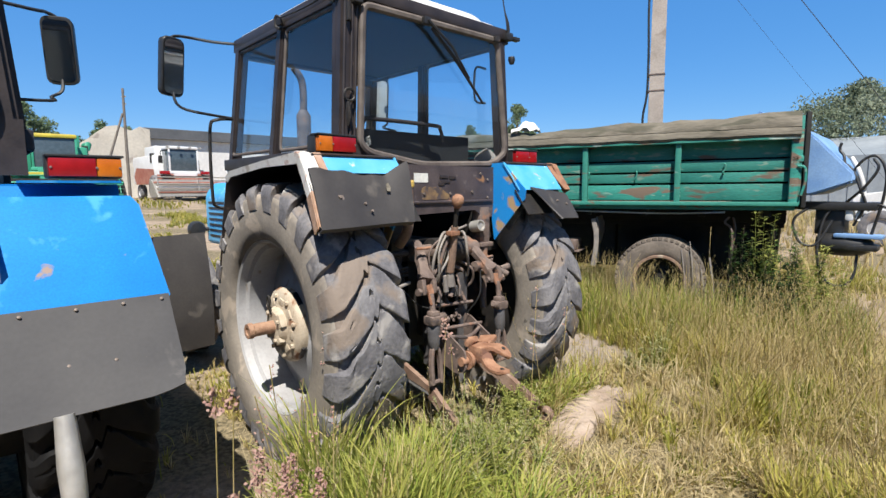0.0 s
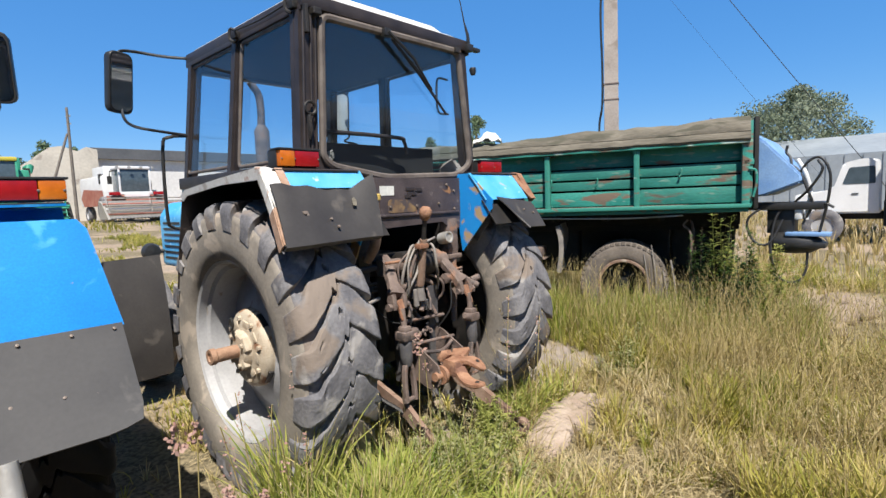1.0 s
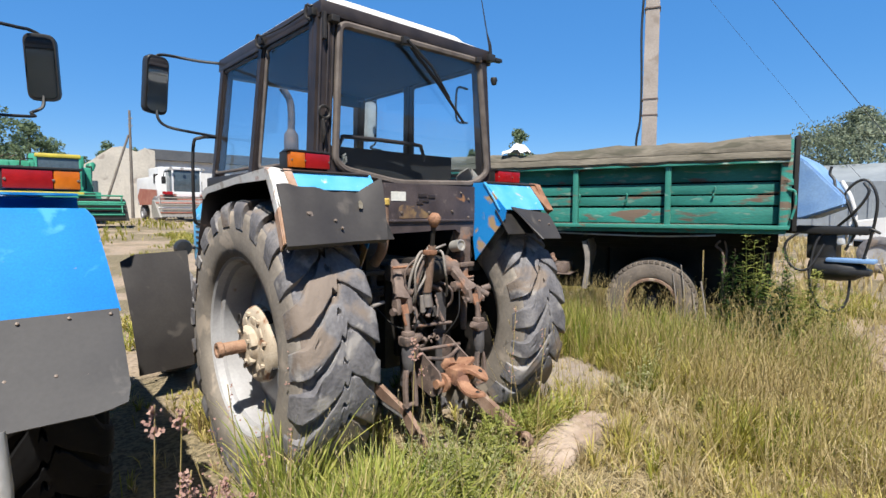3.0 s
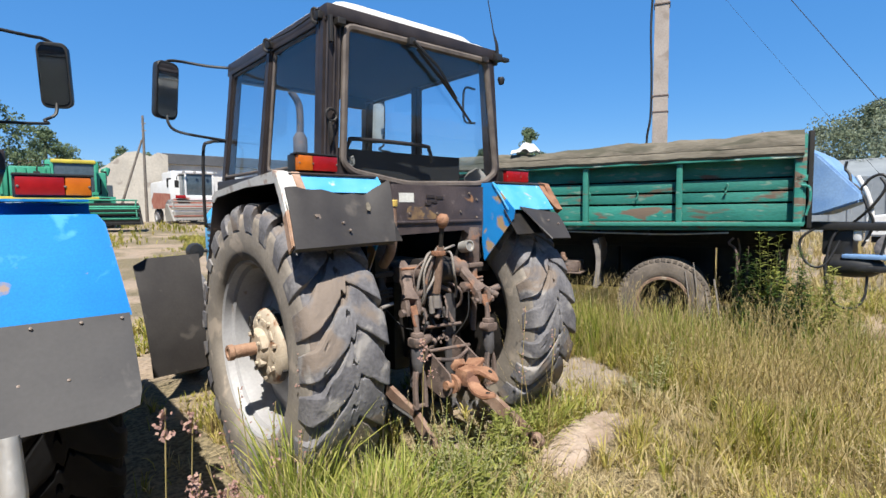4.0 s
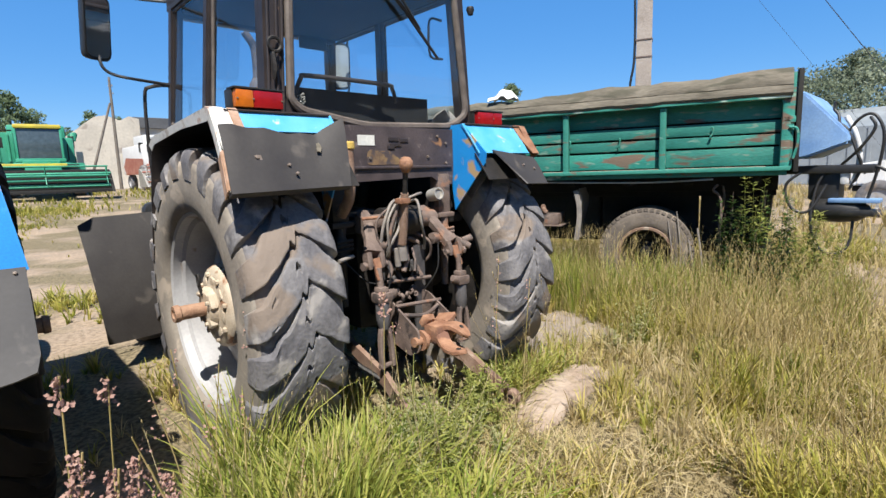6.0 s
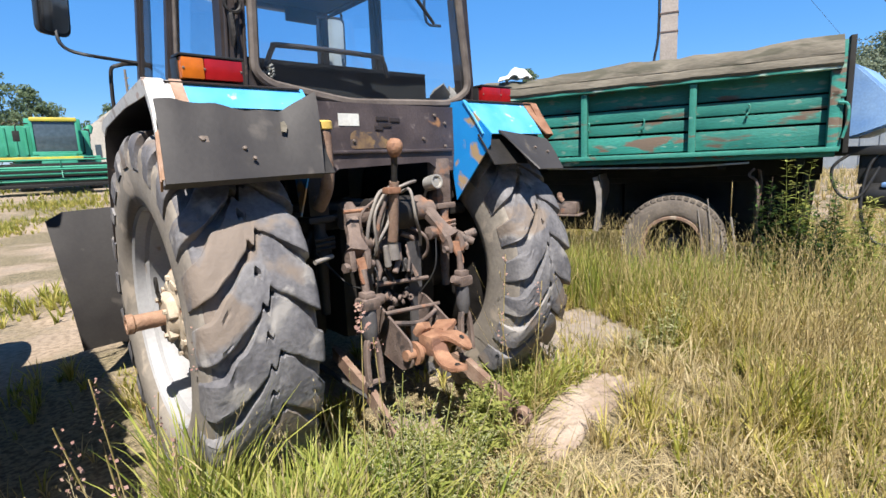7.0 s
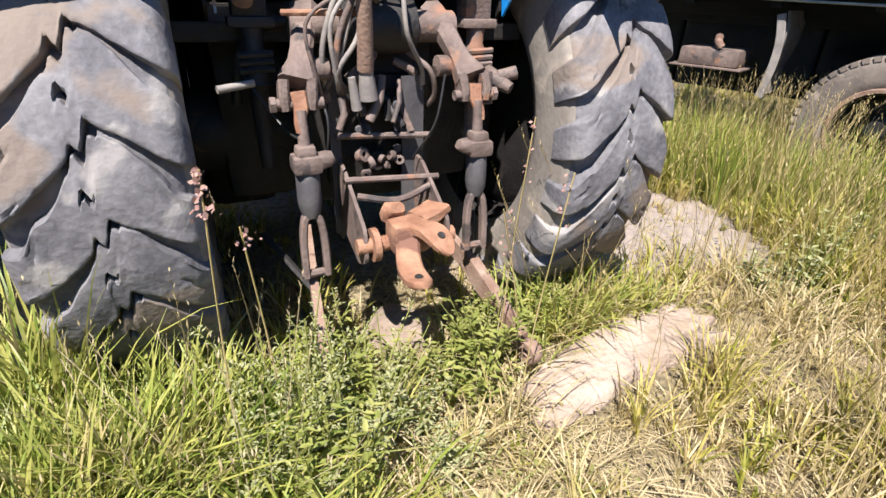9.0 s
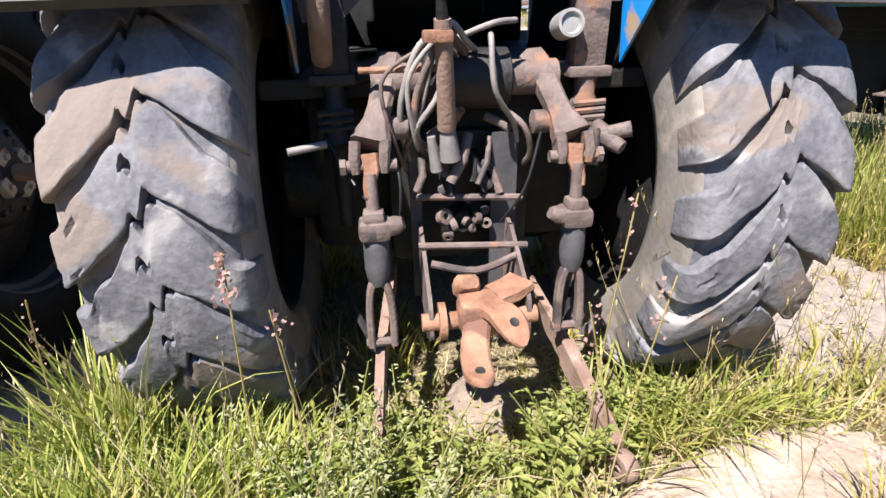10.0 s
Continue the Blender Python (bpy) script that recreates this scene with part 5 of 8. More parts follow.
def hitch(t):
    """Three-point hitch, lift shaft, top link, plates, tow hook and hoses."""
    def p(name, bm, m, label="", sm=40):
        if name not in ("axle_housing",):
            bmesh.ops.translate(bm, vec=(0, 0.025, 0.018), verts=bm.verts)
        return part(name, bm, m, t, label, sm)
    # gearbox and axle housing, bulked out and near-black for the shade under the tractor
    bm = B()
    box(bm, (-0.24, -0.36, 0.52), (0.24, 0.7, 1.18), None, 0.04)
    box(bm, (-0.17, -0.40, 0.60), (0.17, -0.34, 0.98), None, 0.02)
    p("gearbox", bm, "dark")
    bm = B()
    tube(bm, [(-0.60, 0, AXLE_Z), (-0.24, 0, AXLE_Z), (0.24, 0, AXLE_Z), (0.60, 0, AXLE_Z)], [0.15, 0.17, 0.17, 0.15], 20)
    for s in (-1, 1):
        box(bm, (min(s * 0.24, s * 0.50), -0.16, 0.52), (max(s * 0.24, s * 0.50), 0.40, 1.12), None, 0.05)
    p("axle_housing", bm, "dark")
    # lift shaft and its bosses
    bm = B()
    tube(bm, [(-0.27, -0.44, 1.135), (0.27, -0.44, 1.135)], 0.05, 16)
    p("lift_shaft", bm, "iron", "dusty brown lift shaft")
    # middle of the shaft, darker than its ends
    bm = B()
    tube(bm, [(-0.125, -0.44, 1.135), (-0.12, -0.44, 1.135), (0.12, -0.44, 1.135), (0.125, -0.44, 1.135)], [0.076, 0.085, 0.085, 0.076], 20)
    p("shaft_housing", bm, "dark", "dark housing in the middle of the lift shaft")
    for s in (-1, 1):
        bm = B()
        across = (1, 0, 0)
        strap(bm, bent([(s * 0.212, -0.39, 1.165), (s * 0.228, -0.455, 1.135), (s * 0.262, -0.54, 1.04), (s * 0.282, -0.585, 0.992)], 3), [0.085, 0.084, 0.080, 0.074, 0.068, 0.066, 0.072, 0.088, 0.104, 0.112], [0.10, 0.095, 0.085, 0.07, 0.06, 0.055, 0.055, 0.06, 0.065, 0.06], across)
        for dx in (-0.040, 0.040):                      # forked eye
            strap(bm, [(s * 0.283 + dx, -0.583, 1.0), (s * 0.288 + dx, -0.598, 0.955), (s * 0.288 + dx * 0.95, -0.605, 0.918)], [0.030, 0.030, 0.022], [0.062, 0.062, 0.04], across)
        p("lift_arm", bm, "iron", "cast lift arm with a forked eye, dusty brown")
        bm = B()
        tube(bm, [(s * 0.215, -0.603, 0.938), (s * 0.365, -0.603, 0.938)], 0.017, 10)
        tube(bm, [(s * 0.352, -0.603, 0.938), (s * 0.368, -0.603, 0.938)], 0.024, 6)
        p("lift_pin", bm, "iron")
        # lift rod: rusty yoke, flared adjuster box with a side knob, shank, fork
        x = s * 0.288
        bm = B()
        strap(bm, [(x, -0.606, 0.972), (x + s * -0.004, -0.622, 0.93), (x + s * 0.008, -0.640, 0.885), (x + s * 0.012, -0.648, 0.862)], [0.046, 0.042, 0.030, 0.016], [0.026, 0.022, 0.018, 0.012], across)
        p("yoke", bm, "rust", "orange rusty yoke")
        bm = B()
        tube(bm, [(x, -0.632, 0.925), (x, -0.640, 0.86), (x, -0.644, 0.80)], [0.015, 0.017, 0.020], 10)
        box(bm, (x - 0.044, -0.690, 0.745), (x + 0.044, -0.605, 0.800), None, 0.016)
        box(bm, (x - 0.030, -0.678, 0.785), (x + 0.030, -0.617, 0.828), None, 0.014)
        strap(bm, [(x - s * 0.030, -0.655, 0.775), (x - s * 0.062, -0.662, 0.785), (x - s * 0.080, -0.664, 0.792)], [0.058, 0.050, 0.030], [0.046, 0.044, 0.030], (0, 1, 0))
        p("adjuster_box", bm, "iron")
        bm = B()
        tube(bm, [(x, -0.646, 0.75), (x, -0.647, 0.742), (x, -0.650, 0.655), (x, -0.652, 0.63), (x, -0.655, 0.60)], [0.030, 0.036, 0.037, 0.034, 0.024], 14)
        p("lift_rod", bm, "sleeve", "dark grey sleeve of the lift rod")
        bm = B()
        strap(bm, bent([(x - 0.034, -0.672, 0.40), (x - 0.033, -0.664, 0.52), (x - 0.022, -0.658, 0.596), (x, -0.656, 0.612), (x + 0.022, -0.658, 0.596), (x + 0.033, -0.664, 0.52), (x + 0.034, -0.672, 0.40)], 3), [0.034] * 19, [0.022] * 19, (0, 1, 0))
        tube(bm, [(x - 0.05, -0.67, 0.41), (x + 0.045, -0.67, 0.41)], 0.014, 8)
        p("lift_fork", bm, "iron")
        # lower link sloping down to the ground
        bm = B()
        a, m1, e = Vector((s * 0.24, -0.22, 0.42)), Vector((s * 0.30, -0.66, 0.30)), Vector((s * 0.385, -0.96, 0.10))
        if s < 0:
            m1, e = Vector((-0.30, -0.66, 0.33)), Vector((-0.335, -1.0, 0.13))
        d = (e - m1).normalized()
        up = Vector((0, 0, 1))
        side = d.cross(up).normalized()
        for q0, q1, h0, h1, w in ((a, m1, 0.035, 0.04, 0.015), (m1, e - d * 0.04, 0.045, 0.036, 0.022 if s > 0 else 0.014)):
            vs = []
            for q, h in ((q0, h0), (q1, h1)):
                vs.append([bm.verts.new(q + side * sx * w + Vector((0, 0, sz * h))) for sx, sz in ((-1, -1), (1, -1), (1, 1), (-1, 1))])
            for k in range(4):
                bm.faces.new((vs[0][k], vs[0][(k + 1) % 4], vs[1][(k + 1) % 4], vs[1][k]))
            bm.faces.new(vs[0])
            bm.faces.new(vs[1][::-1])
        link = p("lower_link", bm, "link_rust", "dusty rust-brown lower link arm")
        bm = B()
        q = side.to_track_quat("Z", "Y").to_matrix().to_4x4()
        lathe(bm, [(0.018, -0.024), (0.04, -0.024), (0.047, -0.014), (0.047, 0.014), (0.04, 0.024), (0.018, 0.024)], Matrix.Translation(e) @ q, 20, True)
        bmesh.ops.translate(bm, vec=(0, 0.025, 0.018), verts=bm.verts)
        part("link_eye", bm, "link_rust", link, "", 50)
        # stay chain rod
        bm = B()
        tube(bm, [(s * 0.30, -0.62, 0.32), (s * 0.42, -0.40, 0.45)], 0.013, 6)
        p("check_rod", bm, "dark")
    # twin upright plates that carry the hook
    for s, x in ((-1, -0.155), (1, 0.135)):
        bm = B()
        prism(bm, [(-0.40, 0.98), (-0.47, 0.98), (-0.475, 0.42), (-0.40, 0.42)], 0, x, x + 0.012)
        x0, x1 = (x - 0.020, x + 0.014) if s < 0 else (x - 0.058, x + 0.022)
        prism(bm, [(-0.470, 0.985), (-0.480, 0.985), (-0.484, 0.45), (-0.470, 0.45)], 0, x0, x1)
        p("hitch_plate", bm, "sleeve", "upright hitch plate, dull dark grey steel")
        bolt_heads("plate_bolt", t, [(x - s * 0.078, -0.458, 0.91 - 0.075 * k) for k in range(3)], (0, -1, 0), 0.017, "sleeve")
    bm = B()
    for z, y in ((0.800, -0.52), (0.675, -0.60)):
        bm2 = B()
        tube(bm2, [(-0.165, y, z + 0.012), (0.165, y, z - 0.008)], 0.011, 8)
        p("cross_bar", bm2, "iron")
    tube(bm, bent([(-0.13, -0.62, 0.635), (0.0, -0.65, 0.618), (0.13, -0.62, 0.645)], 4), 0.012, 8)
    p("cross_bar", bm, "iron")
    # bracket reaching back to the hook
    for x in (-0.15, 0.13):
        bm = B()
        prism(bm, rounded([(-0.46, 0.72), (-0.54, 0.71), (-0.77, 0.58), (-0.78, 0.47), (-0.70, 0.43), (-0.46, 0.50)], 0.02, 2), 0, x - 0.006, x + 0.006)
        p("hook_bracket", bm, "iron", "rusty brown hook bracket")
        bolt_heads("plate_bolt", t, [(x + (0.007 if x < 0 else 0.007), -0.70, 0.48)], (1, 0, 0), 0.02, "dark")
    bm = B()
    tube(bm, [(-0.175, -0.755, 0.52), (0.155, -0.755, 0.52)], 0.026, 12)
    tube(bm, [(-0.128, -0.755, 0.52), (-0.108, -0.755, 0.52)], 0.055, 14)
    p("hook_shank", bm, "rust")
    bm = B()
    box(bm, (-0.075, -0.825, 0.495), (0.055, -0.715, 0.600), None, 0.028)
    strap(bm, [(-0.045, -0.70, 0.585), (-0.040, -0.725, 0.620), (-0.035, -0.745, 0.630)], [0.07, 0.075, 0.05], [0.05, 0.05, 0.03], (1, 0, 0))
    strap(bm, [(0.03, -0.74, 0.575), (0.085, -0.72, 0.585), (0.125, -0.70, 0.60)], [0.09, 0.10, 0.11], [0.05, 0.045, 0.03], (0, 1, 0))
    p("tow_hook", bm, "rust", "orange rusty tow hook body", 40)
    bm = B()
    strap(bm, bent([(-0.02, -0.80, 0.55), (-0.040, -0.850, 0.510), (-0.050, -0.905, 0.490), (-0.050, -0.965, 0.487), (-0.048, -1.012, 0.500)], 4), [0.072, 0.073, 0.074, 0.075, 0.075, 0.076, 0.077, 0.078, 0.078, 0.078, 0.078, 0.077, 0.076, 0.073, 0.066, 0.052, 0.022], [0.05, 0.048, 0.044, 0.04, 0.036, 0.033, 0.031, 0.03, 0.03, 0.03, 0.03, 0.03, 0.029, 0.028, 0.027, 0.024, 0.02], (1, -0.25, 0))
    p("hook_tongue", bm, "rust", "lower tongue of the tow hook, rusty", 40)
    bm = B()
    strap(bm, bent([(0.01, -0.80, 0.575), (0.035, -0.84, 0.582), (0.055, -0.88, 0.566), (0.072, -0.922, 0.530)], 4), [0.074, 0.078, 0.082, 0.085, 0.087, 0.088, 0.088, 0.086, 0.082, 0.076, 0.066, 0.05, 0.022], [0.046, 0.042, 0.038, 0.036, 0.034, 0.033, 0.032, 0.031, 0.03, 0.029, 0.027, 0.024, 0.02], (1, 0.2, 0))
    p("hook_jaw", bm, "rust", "upper jaw of the tow hook, rusty", 40)
    for (x, y, z), n in (((-0.050, -0.965, 0.5035), (0.0, -0.1, 1.0)), ((0.056, -0.882, 0.5825), (0.1, -0.45, 0.85))):
        hb = B()
        lathe(hb, [(0, 0.001), (0.009, 0.001), (0.0125, 0.002), (0.0135, 0.0)], Matrix.Translation((x, y, z)) @ Vector(n).to_track_quat("Z", "Y").to_matrix().to_4x4(), 12)
        p("pin_hole", hb, "dark")
    # power take-off shaft in the middle
    bm = B()
    tube(bm, [(-0.01, -0.36, 0.70), (-0.01, -0.47, 0.70)], [0.05, 0.035], 14)
    p("drive_shaft", bm, "dark")
    bm = B()
    for k, (cx, cz) in enumerate(((-0.075, 0.735), (-0.045, 0.705), (-0.062, 0.668), (-0.005, 0.715), (0.030, 0.725), (0.060, 0.705), (0.015, 0.690))):
        r = (0.026, 0.022, 0.018, 0.016, 0.018, 0.017, 0.014)[k]
        lathe(bm, [(r * 0.45, r * 0.5), (r, r * 0.45), (r * 1.05, 0), (r, -r * 0.45), (r * 0.45, -r * 0.5)], Matrix.Translation((cx, -0.50, cz)) @ Matrix.Rotation(0.6 + k * 1.1, 4, "Z") @ Matrix.Rotation(radians(70), 4, "X"), 10, True)
    p("shackle_chain", bm, "iron", "rusty chain links bunched between the plates", 50)
    # top link screw with its ball end
    bm = B()
    tube(bm, [(-0.07, -0.56, 1.02), (-0.075, -0.585, 1.12), (-0.085, -0.62, 1.30)], [0.026, 0.024, 0.022], 14)
    p("top_link", bm, "link_rust", "brown rusty top link bar")
    bm = B()
    tube(bm, [(-0.085, -0.62, 1.29), (-0.090, -0.632, 1.34), (-0.095, -0.645, 1.41)], [0.017, 0.013, 0.016], 10)
    p("top_link_screw", bm, "dark", "dark greasy screw of the top link", 50)
    bm = B()
    lathe(bm, [(0, 0.038), (0.021, 0.034), (0.035, 0.017), (0.037, -0.008), (0.029, -0.030), (0.018, -0.045)], Matrix.Translation((-0.10, -0.66, 1.455)) @ Matrix.Rotation(radians(12), 4, "X"), 16)
    p("ball_end", bm, "rust", "rusty round ball end of the top link", 50)
    bm = B()
    box(bm, (-0.135, -0.64, 1.245), (-0.06, -0.59, 1.275), None, 0.008)
    p("collar", bm, "rust", "", 40)
    bm = B()
    tube(bm, [(-0.07, -0.56, 1.04), (-0.06, -0.55, 0.93)], [0.02, 0.032], 10)
    tube(bm, [(-0.115, -0.56, 1.0), (-0.10, -0.555, 0.90)], [0.012, 0.018], 8)
    p("top_link_fork", bm, "hose", "", 50)
    # hydraulic hoses looping round the link
    rnd = random.Random(4)
    for k in range(6):
        bm = B()
        o, g = k * 0.02, (lambda a=0.02: rnd.uniform(-a, a))
        tube(bm, bent([(-0.17 + o * 0.8 + g(), -0.47, 0.88 + 0.03 * (k % 3)), (-0.19 + o * 0.6 + g(0.03), -0.55 + g(), 1.00 + g(0.03)), (-0.225 + o * 1.3 + g(), -0.56 + g(), 1.13 + g()), (-0.15 + o + g(), -0.56 + g(), 1.225 + 0.012 * k), (-0.07 + o * 0.6, -0.52 + g(), 1.23 + g(0.03)), (0.02 + g(), -0.44, 1.18 + g(0.03))], 5), (0.006, 0.009, 0.007, 0.010, 0.006, 0.008)[k], 8)
        p("hose", bm, "hose" if k % 3 else "iron", "grey hydraulic hose", 60)
    bm = B()
    tube(bm, bent([(0.07, -0.46, 1.24), (0.05, -0.56, 1.25), (0.06, -0.58, 1.12), (0.13, -0.52, 1.02), (0.15, -0.49, 0.96)], 5), 0.008, 8)
    tube(bm, bent([(-0.03, -0.5, 1.25), (0.06, -0.54, 1.285), (0.13, -0.5, 1.29)], 5), 0.008, 8)
    p("hose", bm, "hose", "grey hydraulic hose", 60)
    bm = B()
    tube(bm, [(-0.30, -0.52, 1.175), (-0.06, -0.57, 1.18)], 0.009, 8)
    p("cross_pin", bm, "rust")
    for k, (a, b, r) in enumerate((((0.0, -0.50, 0.99), (-0.06, -0.55, 0.86), 0.016), ((0.07, -0.47, 0.97), (0.02, -0.55, 0.85), 0.009), ((-0.14, -0.52, 0.93), (-0.16, -0.55, 0.84), 0.012), ((-0.02, -0.47, 1.06), (-0.11, -0.50, 0.98), 0.02), ((0.06, -0.45, 1.03), (0.13, -0.47, 0.99), 0.014))):
        bm = B()
        tube(bm, [a, lerp(a, b, 0.5) + Vector((0.01, -0.01, 0)), b], r, 8)
        p("linkage_rod", bm, "iron", "", 50)
    for s in (-1, 1):
        bm = B()
        tube(bm, bent([(s * 0.10, -0.47, 1.06), (s * 0.16, -0.52, 1.01), (s * 0.19, -0.50, 0.93), (s * 0.18, -0.46, 0.88)], 4), 0.009, 8)
        p("linkage_rod", bm, "iron", "", 50)
        bm = B()
        lathe(bm, [(0.0, 0.03), (0.03, 0.03), (0.034, 0.02), (0.034, -0.02), (0.0, -0.03)], Matrix.Translation((s * 0.205, -0.52, 1.02)) @ AXLE_X, 12)
        p("pivot_boss", bm, "iron", "", 50)
    for k in range(5):
        bm = B()
        x0, z0 = -0.09 + 0.04 * k, 0.90 + 0.02 * ((k * 3) % 4)
        tube(bm, [(x0, -0.44, z0), (x0 + rnd.uniform(-0.03, 0.03), -0.50, z0 - 0.03), (x0 + rnd.uniform(-0.04, 0.04), -0.52, z0 - 0.09)], [0.016, 0.012, 0.014], 7)
        p("valve_stub", bm, ("dark", "iron", "dark")[k % 3], "", 50)
    for a, m, c in (((-0.24, -0.50, 1.02), (-0.21, -0.62, 0.90), (-0.22, -0.60, 0.74)), ((0.20, -0.56, 1.0), (0.15, -0.60, 0.85), (0.10, -0.53, 0.72)), ((-0.42, -0.45, 1.0), (-0.33, -0.55, 0.86), (-0.30, -0.62, 0.84))):
        bm = B()
        tube(bm, bent([a, m, c], 5), 0.004, 6)
        p("wire", bm, "black", "", 60)
    bm = B()
    tube(bm, [(-0.50, -0.60, 0.985), (-0.40, -0.57, 0.995)], 0.011, 8)
    p("loose_rod", bm, "hose", "pale bare rod end", 50)
    # left and right brake posts under the fenders
    for s in (-1, 1):
        x = s * 0.375
        bm = B()
        box(bm, (x - 0.05, -0.44, 1.14), (x + 0.05, -0.36, 1.40), None, 0.012)
        box(bm, (x - 0.065, -0.46, 1.13), (x + 0.065, -0.34, 1.16), None, 0.008)
        mt = "iron" if s > 0 else "dark"
        p("cab_mount", bm, mt, "bolted cab mount post")
        bm = B()
        tube(bm, [(x, -0.42, 1.13), (x, -0.42, 1.08), (x, -0.42, 1.05), (x, -0.42, 0.98)], [0.035, 0.03, 0.045, 0.05], 12)
        tube(bm, [(x, -0.42, 0.98), (x, -0.42, 0.97), (x, -0.42, 0.95), (x, -0.42, 0.70)], [0.05, 0.055, 0.03, 0.022], 10)
        p("mount_rod", bm, mt)
        for k in range(3):
            bm = B()
            tube(bm, [(x - 0.05, -0.462, 1.055 - 0.022 * k), (x + 0.05, -0.462, 1.06 - 0.022 * k)], 0.010, 6)
            p("spring_coil", bm, mt)
    bm = B()
    tube(bm, [(0.39, -0.50, 1.0), (0.40, -0.56, 0.97), (0.43, -0.60, 0.95)], [0.02, 0.03, 0.02], 8)
    tube(bm, [(0.40, -0.56, 0.985), (0.46, -0.58, 1.0)], [0.022, 0.024], 8)
    tube(bm, [(0.36, -0.55, 1.0), (0.35, -0.58, 0.90)], [0.02, 0.022], 8)
    p("coupling", bm, "iron", "", 50)
    bm = B()
    tube(bm, bent([(-0.25, -0.40, 1.15), (-0.36, -0.38, 1.12), (-0.42, -0.38, 1.02), (-0.44, -0.36, 0.9)], 5), 0.018, 8)
    p("hose", bm, "dark", "black hose", 60)
    # socket under the panel
    bm = B()
    lathe(bm, [(0.0, 0.02), (0.025, 0.02), (0.03, 0.03), (0.038, 0.03), (0.04, 0.0), (0.038, -0.05)], Matrix.Translation((0.295, -0.45, 1.275)) @ Matrix.Rotation(radians(80), 4, "X"), 18)
    p("trailer_socket", bm, "galv", "grey trailer socket", 40)


def rear_panel(t):
    bm = B()
    sheet(bm, [[(x, -0.405 - 0.0 * x, z) for x in (-0.462, -0.2, 0.1, 0.462)] for z in (1.685, 1.56, 1.46)], 0.012)
    panel = part("rear_panel", bm, "panel", t, "dark brown rear panel with rust patches", 30)
    bm = B()
    prism(bm, [(-0.462, 1.46), (0.462, 1.46), (0.45, 1.35), (0.36, 1.35), (0.28, 1.40), (-0.26, 1.385), (-0.34, 1.31), (-0.44, 1.31)], 1, -0.412, -0.400)
    part("apron", bm, "panel", panel)
    bm = B()
    box(bm, (-0.44, -0.425, 1.452), (0.44, -0.398, 1.468), None, 0.005)
    part("seam", bm, "panel", panel)
    bm = B()
    box(bm, (-0.245, -0.4135, 1.58), (-0.135, -0.4115, 1.635))
    part("sticker", bm, "sticker", panel, "pale worn sticker")
    bm = B()
    for x0, x1, z in ((-0.04, 0.03, 1.605), (-0.03, 0.05, 1.575), (0.04, 0.10, 1.60), (-0.05, 0.0, 1.56)):
        box(bm, (x0, -0.417, z), (x1, -0.411, z + 0.022), None, 0.004)
    part("worn_badge", bm, "cab", panel)
    bolt_heads("panel_bolt", panel, [(-0.40, -0.412, 1.60), (0.40, -0.412, 1.60), (-0.17, -0.412, 1.51), (0.05, -0.412, 1.51), (0.25, -0.412, 1.52), (0.40, -0.412, 1.48), (0.33, -0.412, 1.64)], (0, -1, 0), 0.009, "bolt")
    bm = B()
    prism(bm, rounded([(-0.19, 1.475), (0.03, 1.475), (0.05, 1.50), (0.0, 1.525), (-0.03, 1.555), (-0.10, 1.55), (-0.13, 1.565), (-0.185, 1.55)], 0.02, 3), 1, -0.4130, -0.4105)
    part("rust_patch", bm, "ochre", panel, "ochre rust stain worn through the paint")
    # filler pipe with yellow cap
    bm = B()
    tube(bm, bent([(-0.382, -0.525, 1.555), (-0.384, -0.53, 1.45), (-0.384, -0.53, 1.36), (-0.388, -0.51, 1.29), (-0.395, -0.45, 1.22)], 5), 0.029, 16)
    pipe = part("filler_pipe", bm, "link_rust", t, "brown filler pipe", 50)
    bm = B()
    lathe(bm, [(0.0, 0.035), (0.03, 0.034), (0.036, 0.028), (0.036, 0.0), (0.03, -0.004)], Matrix.Translation((-0.382, -0.525, 1.555)), 20)
    part("filler_cap", bm, "yellow", pipe, "yellow plastic cap", 40)


def build_main_tractor():
    t = thing("tractor", (0, 0, 0), "blue wheeled farm tractor with a dark glazed cab, parked in grass", "tractor", group="parked tractors")
    rear_wheel(t, TRACK_L, -1, phase=0.0)
    rear_wheel(t, TRACK_R, 1, phase=0.02)
    for s in (-1, 1):
        fender(t, s, "main")
    main_flaps(t)
    rear_panel(t)
    cab(t)
    mirror(t, -1)
    mirror(t, 1, 0.80, 0.66, 0.17, 1.35)
    front_end(t)
    hitch(t)
    tail_lamp(t, -0.91, -0.675, -0.43, 1.727, 1.816, True, 3)
    tail_lamp(t, 0.66, 0.895, -0.41, 1.72, 1.808, None, -3)
    return t


